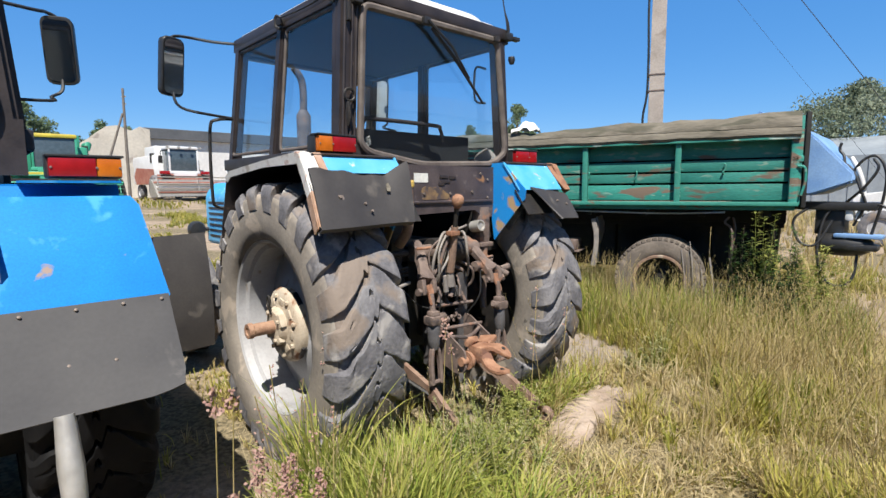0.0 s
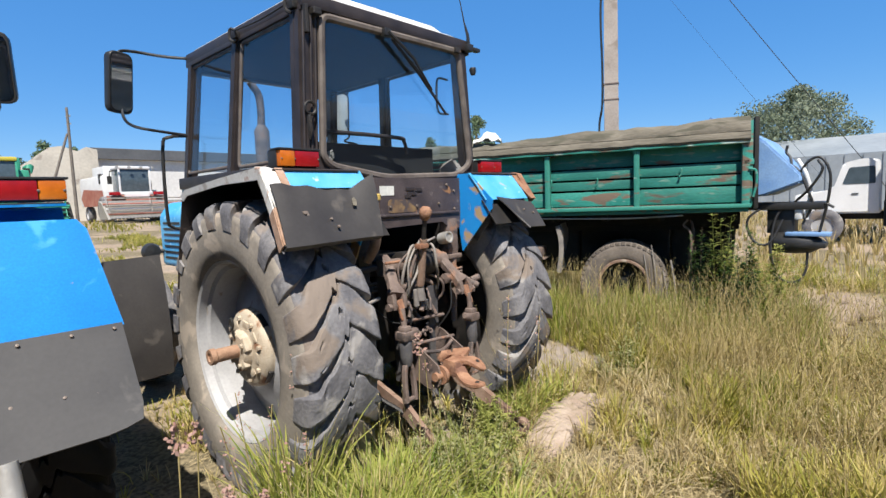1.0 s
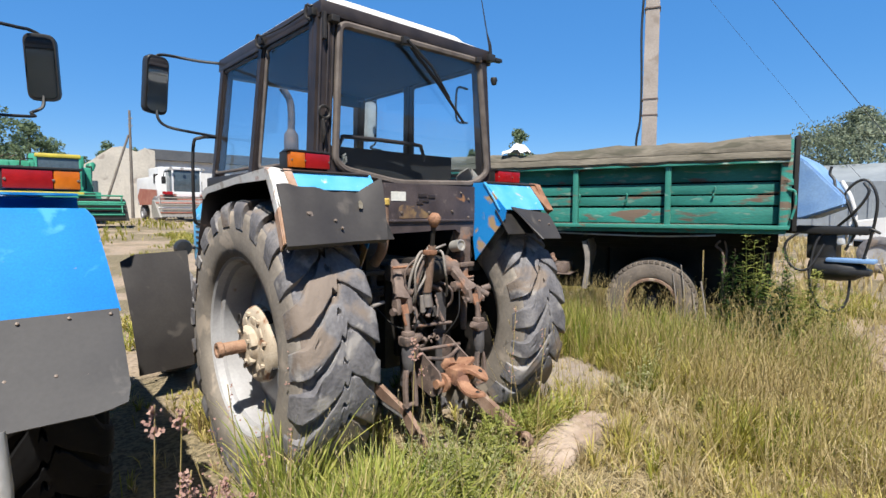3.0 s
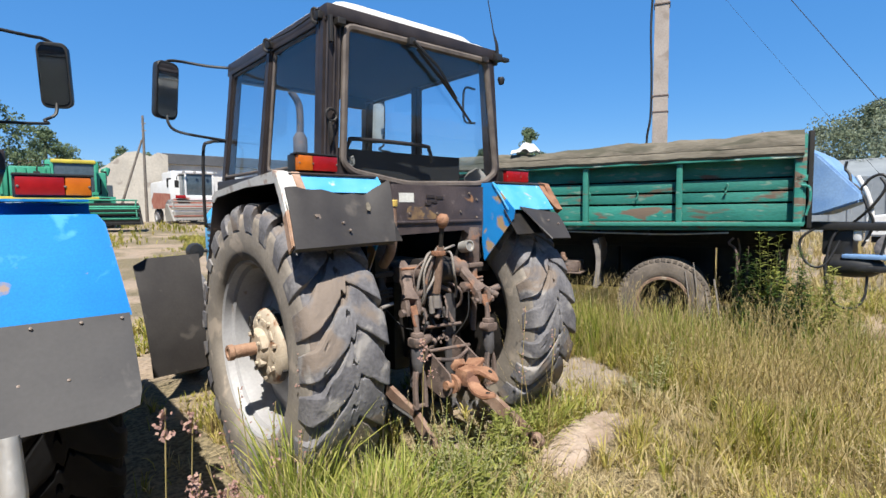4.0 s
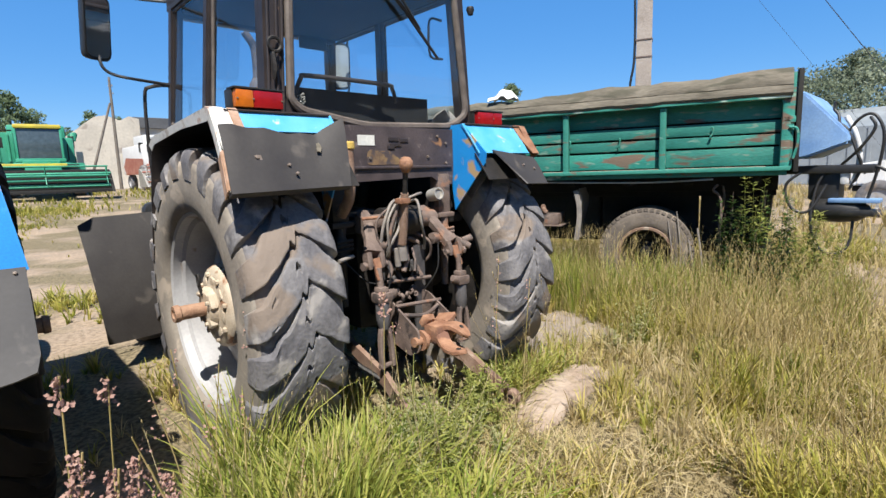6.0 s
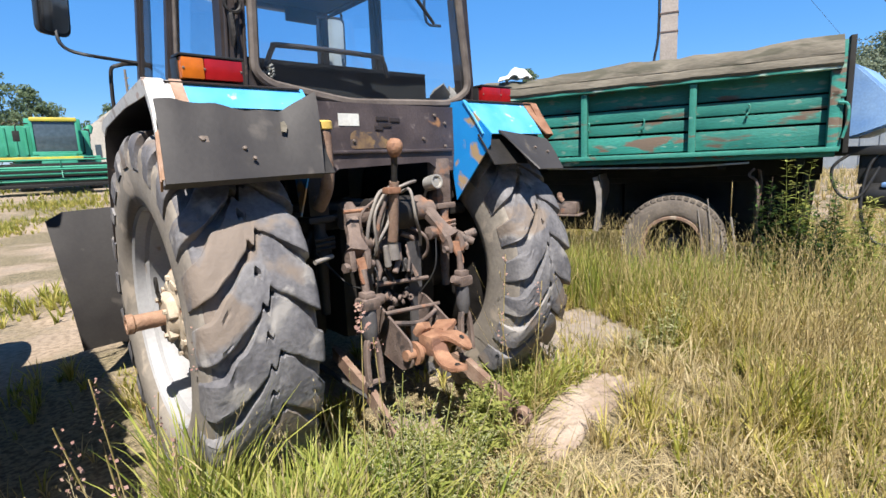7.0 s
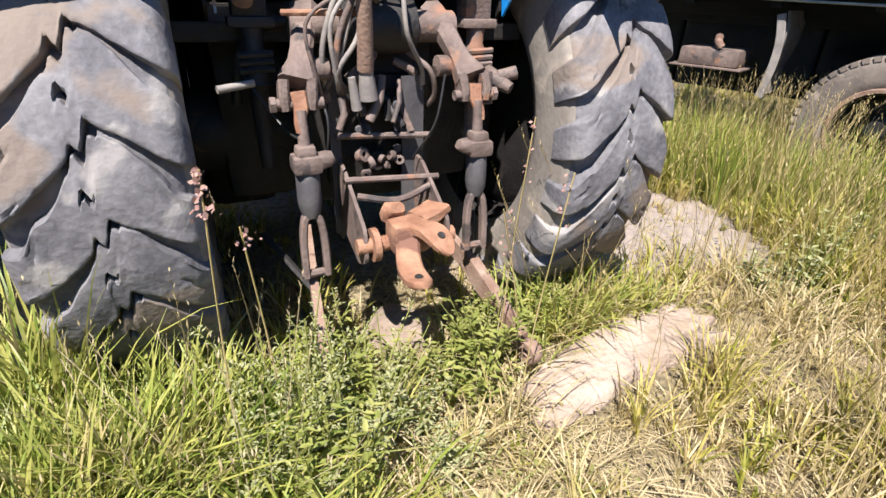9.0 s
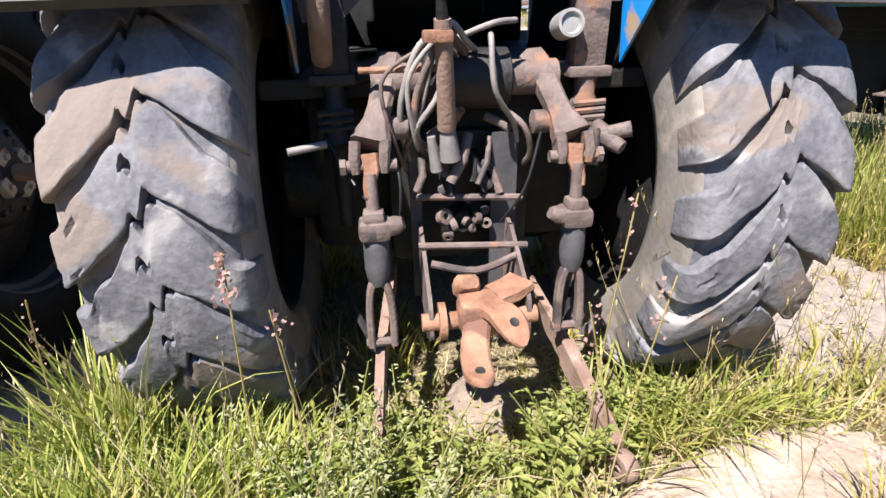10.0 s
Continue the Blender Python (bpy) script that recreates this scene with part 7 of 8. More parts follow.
def build_combine(at, rz, c1, c2, label, roof="truck_white", tank=False):
    """A combine harvester seen from the front quarter; its front points to local -y."""
    t = thing("combine_harvester", at, label, "combine harvester", rz, group="combines in the yard")
    bm = B()
    box(bm, (-1.5, 0.6, 1.1), (1.5, 5.6, 3.1), None, 0.15)
    box(bm, (-1.2, 1.2, 3.1), (1.2, 3.6, 3.75), None, 0.1)
    body = part("body", bm, c1, t, "", 40)
    for x in (-1.53, 1.505):
        bm = B()
        prism(bm, [(0.6, 1.1), (4.8, 1.1), (5.3, 1.7), (4.6, 2.3), (0.6, 2.1)], 0, x, x + 0.025)
        part("side_panel", bm, c2, body)
    for x in (-1.42, 1.42):
        bm = B()
        box(bm, (x - 0.12, 0.9, 2.55), (x + 0.12, 1.2, 3.2), None, 0.03)
        part("louvre_box", bm, "chassis", body)
    bm = B()
    box(bm, (-0.95, -0.9, 3.42), (0.95, 0.85, 3.62), None, 0.08)
    cabin = part("cab_roof", bm, roof, t, "", 40)
    bm = B()
    box(bm, (-0.88, -0.80, 1.95), (0.88, 0.75, 3.42), None, 0.06)
    part("cab_glazing", bm, "truck_glass", cabin, "", 40)
    bm = B()
    for x in (-0.90, 0.90):
        for y in (-0.80, 0.74):
            box(bm, (x - 0.05, y - 0.05, 1.9), (x + 0.05, y + 0.05, 3.45), None, 0.01)
    box(bm, (-1.0, -0.9, 1.78), (1.0, 0.8, 1.96), None, 0.03)
    part("cab_frame", bm, c1, cabin, "", 40)
    bm = B()
    box(bm, (-0.7, -2.2, 0.7), (0.7, 0.5, 1.5), pose(0, 0, 0), 0.05)
    box(bm, (-1.1, -0.95, 1.45), (1.1, -0.4, 1.75), None, 0.04)
    part("feeder_house", bm, c2, t, "", 40)
    bm = B()
    box(bm, (-1.75, -0.98, 1.30), (1.75, -0.90, 1.72), None, 0.03)
    part("front_panel", bm, c2, t, "", 40)
    for k in range(3):
        bm = B()
        box(bm, (-1.5, -1.03, 1.33 + 0.13 * k), (1.5, -0.98, 1.40 + 0.13 * k), None, 0.02)
        part("grille_bar", bm, "chassis", t)
    bm = B()
    box(bm, (-0.75, -1.06, 1.62), (0.75, -0.96, 1.86), None, 0.03)
    part("name_plate", bm, c1, t, "plain white plate below the windscreen")
    bm = B()
    tube(bm, bent([(-1.0, -0.8, 3.3), (-1.45, -1.0, 3.25), (-1.5, -1.0, 2.9)], 3), 0.03, 6)
    box(bm, (-1.65, -1.05, 2.45), (-1.38, -0.98, 2.95), None, 0.03)
    part("cab_mirror", bm, "chassis", t, "", 40)
    bm = B()
    tube(bm, [(1.5, 1.4, 3.0), (1.6, 1.4, 3.3), (1.6, 3.9, 3.4)], 0.16, 10)
    part("unloading_auger", bm, c1, t, "", 40)
    header = B()
    box(header, (-2.6, -2.5, 0.35), (2.6, -2.35, 1.35), None, 0.04)
    box(header, (-2.6, -3.6, 0.25), (2.6, -2.4, 0.40), None, 0.03)
    for x in (-2.62, 2.5):
        prism(header, [(-3.9, 0.25), (-2.35, 0.25), (-2.35, 1.35), (-2.9, 1.2)], 0, x, x + 0.12)
    hd = part("header", header, "galv" if c1 == "truck_white" else "chassis", t, "", 40)
    bm = B()
    for k in range(6):
        a = k * math.pi / 3
        tube(bm, [(-2.45, -3.2 + 0.5 * math.cos(a), 1.05 + 0.5 * math.sin(a)), (2.45, -3.2 + 0.5 * math.cos(a), 1.05 + 0.5 * math.sin(a))], 0.035, 6)
        for x in (-2.4, 0, 2.4):
            tube(bm, [(x, -3.2, 1.05), (x, -3.2 + 0.5 * math.cos(a), 1.05 + 0.5 * math.sin(a))], 0.02, 5)
    tube(bm, [(-2.45, -3.2, 1.05), (2.45, -3.2, 1.05)], 0.06, 8)
    part("reel", bm, "galv" if c1 == "truck_white" else c1, hd)
    for k, z in enumerate((0.55, 0.85, 1.15)):
        bm = B()
        tube(bm, [(-2.58, -3.25 + 0.12 * k, z), (2.58, -3.25 + 0.12 * k, z)], 0.06, 8)
        part("reel_bar", bm, "comb_red" if c1 == "truck_white" and k != 1 else c1, hd, "", 60)
    if tank:
        for q in range(2):
            bm = B()
            box(bm, (-4.4 + 1.75 * q, 0.2, 1.75), (-2.7 + 1.75 * q, 3.6, 3.28), None, 0.08)
            side = part("tank_panel", bm, c1, t, "", 40)
            for k in range(4):
                bm = B()
                box(bm, (-4.2 + 1.75 * q + 0.4 * k, 0.15, 1.85), (-4.1 + 1.75 * q + 0.4 * k, 0.22, 3.2), None, 0.02)
                part("panel_rib", bm, c1, side)
        bm = B()
        box(bm, (-4.6, -1.15, 1.50), (1.0, -0.75, 1.70), None, 0.03)
        part("yellow_beam", bm, roof, t, "yellow beam above the header", 40)
    else:
        for x in (-1.62, 0.98):
            bm = B()
            box(bm, (x, -1.08, 1.74), (x + 0.64, -0.98, 1.95), None, 0.03)
            part("red_stripe", bm, "red", t)
        for x in (-1.05, -0.35, 0.35, 1.05):
            bm = B()
            lathe(bm, [(0, 0.05), (0.09, 0.04), (0.1, 0.0)], Matrix.Translation((x, -1.03, 3.52)) @ Matrix.Rotation(radians(90), 4, "X"), 10)
            part("work_lamp", bm, "galv", cabin)
    bm = B()
    for k in range(24):
        box(bm, (-2.4 + k * 0.2, -3.9, 0.22), (-2.37 + k * 0.2, -3.55, 0.28))
    part("knife_fingers", bm, "chassis", hd)
    for x in (-1.45, 1.45):
        wheel_simple(t, (x, 0.3, 0.85), 0.85, 0.6, "X", "front_wheel")
        wheel_simple(t, (x * 0.85, 4.6, 0.55), 0.55, 0.4, "X", "back_wheel")
    bm = B()
    tube(bm, [(1.4, 0.4, 1.7), (1.5, -0.1, 0.5)], 0.03, 6)
    tube(bm, [(1.1, 0.6, 1.9), (1.15, -0.3, 1.9), (1.15, -0.3, 2.7)], 0.03, 6)
    part("ladder", bm, "chassis", t)
    return t


build_combine((8.9, 36.0, 0.90), 2, "truck_white", "comb_red", "white and red combine harvester parked far off")
build_combine((1.35, 30.5, 0.80), -4, "comb_green", "comb_green", "green combine harvester with yellow trim and header", "comb_yellow", True)


# ---- buildings, poles ----
def build_buildings():
    t = thing("ruined_building", (1.2, 0, 0.6), "pale plastered building with a broken gable wall", "building")
    bm = B()
    poly = [(4.0, 0.0), (9.6, 0.0), (9.6, 6.55), (8.8, 6.75), (8.1, 6.35), (7.0, 6.75), (6.2, 6.6), (5.4, 6.0), (4.7, 5.4), (4.0, 4.9)]
    prism(bm, poly, 1, 51.0, 51.4)
    part("wall", bm, "plaster", t, "stained plaster gable with crumbling top", 30)
    bm = B()
    box(bm, (4.0, 51.4, 0), (4.4, 66, 4.6))
    box(bm, (9.2, 51.4, 0), (9.6, 66, 6.0))
    part("side_wall", bm, "plaster", t)
    bm = B()
    box(bm, (4.55, 50.95, 2.4), (5.0, 51.01, 3.6))
    part("window", bm, "truck_glass", t)
    s = thing("storage_shed", (1.2, 0, 0.6), "long pale shed with a dark grey roof", "building")
    bm = B()
    box(bm, (9.7, 52.5, 0.0), (60.0, 66.0, 5.9))
    part("wall", bm, "shed", s)
    bm = B()
    prism(bm, [(52.0, 5.86), (52.0, 6.80), (52.6, 6.9), (66.5, 6.8), (66.5, 5.86)], 0, 9.5, 60.3)
    part("roof", bm, "shed_roof", s, "low dark grey sheet roof")
    for k in range(12):
        bm = B()
        box(bm, (13 + 4 * k, 52.44, 1.8), (14.6 + 4 * k, 52.51, 3.0))
        part("window", bm, "truck_glass", s)
    h = thing("hangar", (44, -6, 0), "low grey sheet-metal hangar", "building", 3)
    bm = B()
    prism(bm, [(-6, 0), (6, 0), (6, 3.4), (0, 4.9), (-6, 3.4)], 1, -22, 14)
    part("shell", bm, "hangar", h)
    bm = B()
    for k in range(40):
        box(bm, (-6.06, -21.8 + 0.9 * k, 0), (-6.0, -21.6 + 0.9 * k, 3.35))
    tagged(part("wall_rib", bm, "hangar", h), kind="stuff")


build_buildings()


def build_sky_blocker():
    """Unseen dark walls on two sides behind the walk, added to block low skylight."""
    b = thing("sky_blocker", (0, 0, 0), "unseen dark walls added to block low skylight", "building")
    for lo, hi, name in (((-24.0, -14.4, -0.3), (26.0, -14.0, 4.6), "long_wall"), ((-16.4, -14.0, -0.3), (-16.0, 5.0, 4.6), "short_wall")):
        bm = B()
        box(bm, lo, hi)
        part(name, bm, "blocker_dark", b)
    bm = B()
    prism(bm, [(-24.0, 4.5), (-13.4, 4.5), (-14.0, 4.8), (-18.7, 6.4), (-23.4, 4.8)], 0, -25.0, 27.0)
    part("roof", bm, "shed_roof", b)


build_sky_blocker()


def build_poles():
    p = thing("utility_pole", (6.03, 1.08, 0), "square concrete utility pole with wires", "utility pole", 25.7)
    bm = B()
    r = []
    for z, w in ((-0.05, 0.125), (3.6, 0.108), (9.5, 0.085)):
        r.append([bm.verts.new((sx * w, sy * w, z)) for sx, sy in ((-1, -1), (1, -1), (1, 1), (-1, 1))])
    for a, b in zip(r, r[1:]):
        for k in range(4):
            bm.faces.new((a[k], a[(k + 1) % 4], b[(k + 1) % 4], b[k]))
    bm.faces.new(r[-1])
    bmesh.ops.bevel(bm, geom=[e for e in bm.edges if abs(e.verts[0].co.z - e.verts[1].co.z) > 1], offset=0.02, segments=1, affect="EDGES")
    part("shaft", bm, "concrete", p, "pale concrete shaft", 30)
    bm = B()
    for z in (3.05, 3.3, 4.7):
        bm = B()
        box(bm, (-0.118, -0.118, z), (0.118, 0.118, z + 0.018))
        part("strap", bm, "iron", p)
    bm = B()
    tube(bm, bent([(-0.07, 0.11, 9.2), (-0.07, 0.125, 5.5), (-0.07, 0.155, 4.4), (-0.07, 0.135, 3.6), (-0.07, 0.14, 3.0), (-0.07, 0.19, 2.6), (-0.07, 0.14, 1.9)], 5), 0.018, 6)
    part("down_cable", bm, "black", p, "", 60)
    w = thing("overhead_wires", (0, 0, 0), "thin black overhead wires", "wire")
    for a, b, sag in (((21.9, 4.9, 11.6), (23.3, -3.6, -1.5 + 0.0), 0.05), ((21.2, 7.0, 11.9), (23.0, -0.8, 0.4), 0.05)):
        bm = B()
        a, b = Vector(a), Vector(b)
        tube(bm, [a.lerp(b, k / 16) - Vector((0, 0, 4 * sag * (k / 16) * (1 - k / 16))) for k in range(17)], 0.014 if a.x > 21.5 else 0.005, 5)
        part("wire", bm, "black", w)
    f = thing("wooden_pole", (7.85, 46.2, 0.9), "thin grey wooden pole with a slanted brace", "utility pole")
    bm = B()
    tube(bm, [(0, 0, -0.1), (0, 0, 4.0), (0.03, 0, 8.9)], [0.13, 0.115, 0.09], 8)
    part("shaft", bm, "old_pole", f, "", 60)
    bm = B()
    tube(bm, [(-2.3, 0, -0.1), (-0.1, 0, 6.9)], [0.11, 0.08], 8)
    part("brace", bm, "old_pole", f, "", 60)
    bm = B()
    for z in (8.2, 7.6):
        box(bm, (-0.12, -0.02, z), (0.20, 0.02, z + 0.05))
        lathe(bm, [(0, 0.16), (0.05, 0.13), (0.05, 0.05)], Matrix.Translation((0.18, 0, z)), 8)
    part("insulator", bm, "galv", f)


build_poles()


# ---- trees ----
def leaf_cloud(rnd, centres, n, size, flat=0.6):
    """Small four-cornered leaves scattered in clumps."""
    verts, faces = [], []
    for c, r in centres:
        for _ in range(n):
            d = Vector((rnd.gauss(0, 1), rnd.gauss(0, 1), rnd.gauss(0, 1)))
            d = d.normalized() * r * rnd.random() ** 0.45
            p = Vector(c) + Vector((d.x, d.y, d.z * 0.8))
            a = Vector((rnd.gauss(0, 1), rnd.gauss(0, 1), rnd.gauss(0, 1) * flat)).normalized()
            b = a.orthogonal().normalized()
            b = Matrix.Rotation(rnd.random() * 6.28, 3, a) @ b
            c2 = a.cross(b)
            s = size * rnd.uniform(0.6, 1.3)
            i = len(verts)
            verts += [p - b * s, p - c2 * s * 0.45, p + b * s, p + c2 * s * 0.45]
            faces.append((i, i + 1, i + 2, i + 3))
    return verts, faces


def build_tree(x, y, h, w, material, label, seed, leaf=0.22, clumps=46, per=110, z=0.3, low=0.25):
    rnd = random.Random(seed)
    t = thing("tree", (x, y, z), label, "tree", group="trees round the yard")
    bm = B()
    tube(bm, bent([(0, 0, -0.2), (0.1, 0, h * 0.3), (-0.1, 0.1, h * 0.6), (0, 0, h * 0.9)], 4), [h * 0.03 * (1 - k / 14) + 0.02 for k in range(13)], 8)
    centres = []
    for k in range(clumps):
        f = low + (1 - low) * rnd.random()
        a = rnd.random() * 6.28
        prof = math.sin(min(1.0, (f - low) / (1 - low) * 0.9 + 0.12) * math.pi) ** 0.7
        rr = w * 0.5 * prof * rnd.uniform(0.35, 1.05)
        c = Vector((rr * math.cos(a), rr * math.sin(a), h * f * rnd.uniform(0.92, 1.0)))
        centres.append((c, w * rnd.uniform(0.09, 0.17)))
        if k % 3 == 0:
            tube(bm, [(0, 0, h * f * 0.65), c.lerp(Vector((0, 0, c.z)), 0.5) - Vector((0, 0, h * 0.05)), c], [h * 0.009, h * 0.006, h * 0.003], 5)
    part("trunk", bm, "bark", t, "", 60)
    verts, faces = leaf_cloud(rnd, centres, per, leaf)
    ob = raw_mesh("crown", verts, faces, material, "", "", "", t)
    return t


FOREST = "dark green leafy tree at the yard's edge"
for k, (x, y, h, w) in enumerate(((-1.6, 58, 12.6, 7), (-6, 60, 13, 8), (2.4, 62, 9.8, 6), (-11, 58, 12, 8), (5.2, 70, 7.8, 6), (8.0, 72, 7.4, 6), (10.2, 70, 9.4, 4.5), (13.2, 71, 9.0, 6), (16.5, 73, 7.5, 6), (-4, 52, 10.5, 6), (-8, 50, 9, 6), (3.8, 66, 7.2, 6))):
    build_tree(x, y, h, w, "lv_far", FOREST, 20 + k, 0.17, 56, 130)
for k, (x, y, h, w) in enumerate(((32.8, 25.6, 8.6, 3.6), (37.5, 39.5, 7.0, 4), (40.9, 39, 8.8, 3.6), (42.5, 37.6, 7.4, 3.2))):
    build_tree(x, y, h, w, "lv_far", "small dark green tree behind the yard", 50 + k, 0.12, 46, 130, 0.0)
build_tree(47.6, 4.8, 9.1, 9.5, "lv_willow", "broad grey-green willow with gaps of sky", 70, 0.13, 58, 330, 0.0, 0.30)
build_tree(56.0, -4.5, 8.0, 8.0, "lv_willow", "broad grey-green willow behind the lorry", 71, 0.15, 70, 160, 0.0, 0.3)


# ---- slab and loose lumps ----
def build_slab():
    bm = B()
    rnd = random.Random(12)
    n = 52
    rows = []
    for i, (z, k) in enumerate(((-0.03, 1.0), (0.012, 0.98), (0.026, 0.9), (0.032, 0.55), (0.03, 0.1))):
        ring = []
        for j in range(n):
            a = j * 2 * math.pi / n
            r = 1 + 0.34 * noise.noise(Vector((math.cos(a) * 2, math.sin(a) * 2, 3.3))) + 0.26 * noise.noise(Vector((math.cos(a) * 6, math.sin(a) * 6, 1.3)))
            ring.append(bm.verts.new((0.55 * k * r * math.copysign(abs(math.cos(a)) ** 0.7, math.cos(a)), 0.15 * k * r * math.copysign(abs(math.sin(a)) ** 0.7, math.sin(a)), z + 0.012 * noise.noise(Vector((math.cos(a) * 3 * k, math.sin(a) * 3 * k, z * 20))))))
        rows.append(ring)
    for a, b in zip(rows, rows[1:]):
        for j in range(n):
            bm.faces.new((a[j], a[(j + 1) % n], b[(j + 1) % n], b[j]))
    bm.faces.new(rows[-1])
    ob = part("concrete_slab", bm, "slab", None, "", 50)
    ob.matrix_world = pose(0.80, -0.98, 0.012, 0, 0, 11)
    tagged(ob, "pale broken concrete slab half sunk in grass", "slab")


build_slab()


def lump(name, at, r, material, label, seed):
    bm = B()
    bmesh.ops.create_icosphere(bm, subdivisions=3, radius=1.0)
    for v in bm.verts:
        d = v.co.normalized()
        v.co = d * r * (1 + 0.3 * noise.noise(d * 1.6 + Vector((seed, 0, 0))) + 0.1 * noise.noise(d * 5))
        v.co.z *= 0.6
    ob = part(name, bm, material, None, "", 60)
    ob.matrix_world = pose(*at)
    return tagged(ob, label, "lump", "mounds of earth")


M["grass_rank"] = leaf_mat("rank_green_grass", [(0.14, 0.205, 0.036), (0.31, 0.365, 0.07), (0.47, 0.45, 0.13), (0.20, 0.27, 0.045), (0.54, 0.44, 0.21)], 0.45, 0.45, 3.0)
M["low_weed"] = leaf_mat("low_weed_leaves", [(0.17, 0.19, 0.055), (0.28, 0.285, 0.10), (0.40, 0.375, 0.17), (0.33, 0.26, 0.135)], 0.55, 0.4)
M["straw"] = leaf_mat("bleached_straw", [(0.33, 0.265, 0.13), (0.47, 0.38, 0.215), (0.56, 0.47, 0.29), (0.26, 0.205, 0.10), (0.39, 0.32, 0.165)], 0.65, 0.25)
M["dirt"] = mat("dry_earth", (0.22, 0.165, 0.125), (0.30, 0.235, 0.185), 0.95, scale=8, fine=40, bump=0.6, depth=0.02)
lump("earth_mound", (0.05, -0.52, 0.0), 0.15, "dirt", "small mound of dry earth under the hitch", 2.0)
for k, (x, y, r) in enumerate(((4.7, -1.75, 0.22), (5.1, -2.0, 0.25), (5.5, -2.2, 0.2), (4.4, -2.05, 0.15), (5.9, -2.0, 0.22), (5.0, -1.65, 0.15))):
    lump("earth_mound", (x, y, 0.04), r, "dirt", "heap of loose dry earth", 3.0 + k)


# ---- grass ----
def blocked(x, y):
    """Footprints with no plants: wheels, slab, machines."""
    if abs(y) < 0.42 and (-1.06 < x < -0.56 or 0.54 < x < 1.02):
        return True
    u, v = (x - 0.80) * 0.988 + (y + 0.98) * 0.156, -(x - 0.80) * 0.156 + (y + 0.98) * 0.988
    if (u / 0.52) ** 2 + ((v + 0.03) / 0.17) ** 2 < 1:
        return True
    if -3.7 < x < -1.65 and -0.5 < y < 3.2:
        return True
    return False


def patch(x, y):
    """1 where green growth prevails, 0 where it has dried out."""
    g = 0.5 + 1.3 * noise.noise(Vector((x * 1.1, y * 1.1, 4.4))) + 0.5 * noise.noise(Vector((x * 3.3, y * 3.3, 9.4)))
    g += 0.35 * math.exp(-((x + 0.5) ** 2 / 0.5 + (y + 1.2) ** 2 / 0.2))
    g += 0.38 if x > 1.7 else 0.0
    g -= 0.35 * math.exp(-((x - 1.1) ** 2 / 0.5 + (y + 1.35) ** 2 / 0.12))
    return max(0.0, min(1.0, g))


def cover(x, y):
    """How thick the grass stands, 0 to 1."""
    n1 = noise.noise(Vector((x * 0.9, y * 0.9, 7.7)))
    n2 = noise.noise(Vector((x * 2.7, y * 2.7, 1.1)))
    n3 = noise.noise(Vector((x * 7.5, y * 7.5, 3.1)))
    d = 0.46 + 0.75 * n1 + 0.95 * n2 + 0.55 * n3
    if x < -1.02 - 0.5 * max(0.0, min(1.0, (-0.55 - y) / 0.5)) and y > -1.75:                       # bare lane between the tractors and the yard
        d = 0.012 + 0.3 * max(0.0, n1 - 0.2)
        if y > 1.7:
            d += 0.14
    if -0.55 < x < 0.55 and -0.75 < y < 1.5:        # under the tractor
        d *= 0.12
    if 0.95 < x < 2.4 and -0.65 < y < 1.2:          # worn strip beside the wheel
        d *= 0.03 + 0.25 * max(0.0, n2)
    if -0.45 < x < 0.5 and -1.0 < y < -0.7:
        d *= 0.4
    if 3.6 < x < 7.0 and -2.7 < y < -1.45:          # bare earth
        d *= 0.2
    if 0.1 < x < 1.8 and -1.75 < y < -0.75:        # trampled thatch
        d *= 0.55 + 0.6 * max(0.0, n2)
    return max(0.0, min(1.0, d))


def stand_height(x, y):
    """Tall clumps and low patches: a factor on the height of the grass."""
    f = 0.75 + 0.9 * noise.noise(Vector((x * 1.3, y * 1.3, 12.2))) + 0.55 * noise.noise(Vector((x * 3.4, y * 3.4, 3.9)))
    return max(0.3, min(1.6, f))


def green_part(x, y):
    return cover(x, y) * (0.15 + 0.85 * patch(x, y))


def dry_part(x, y):
    return cover(x, y) * (1.0 - 0.75 * patch(x, y))


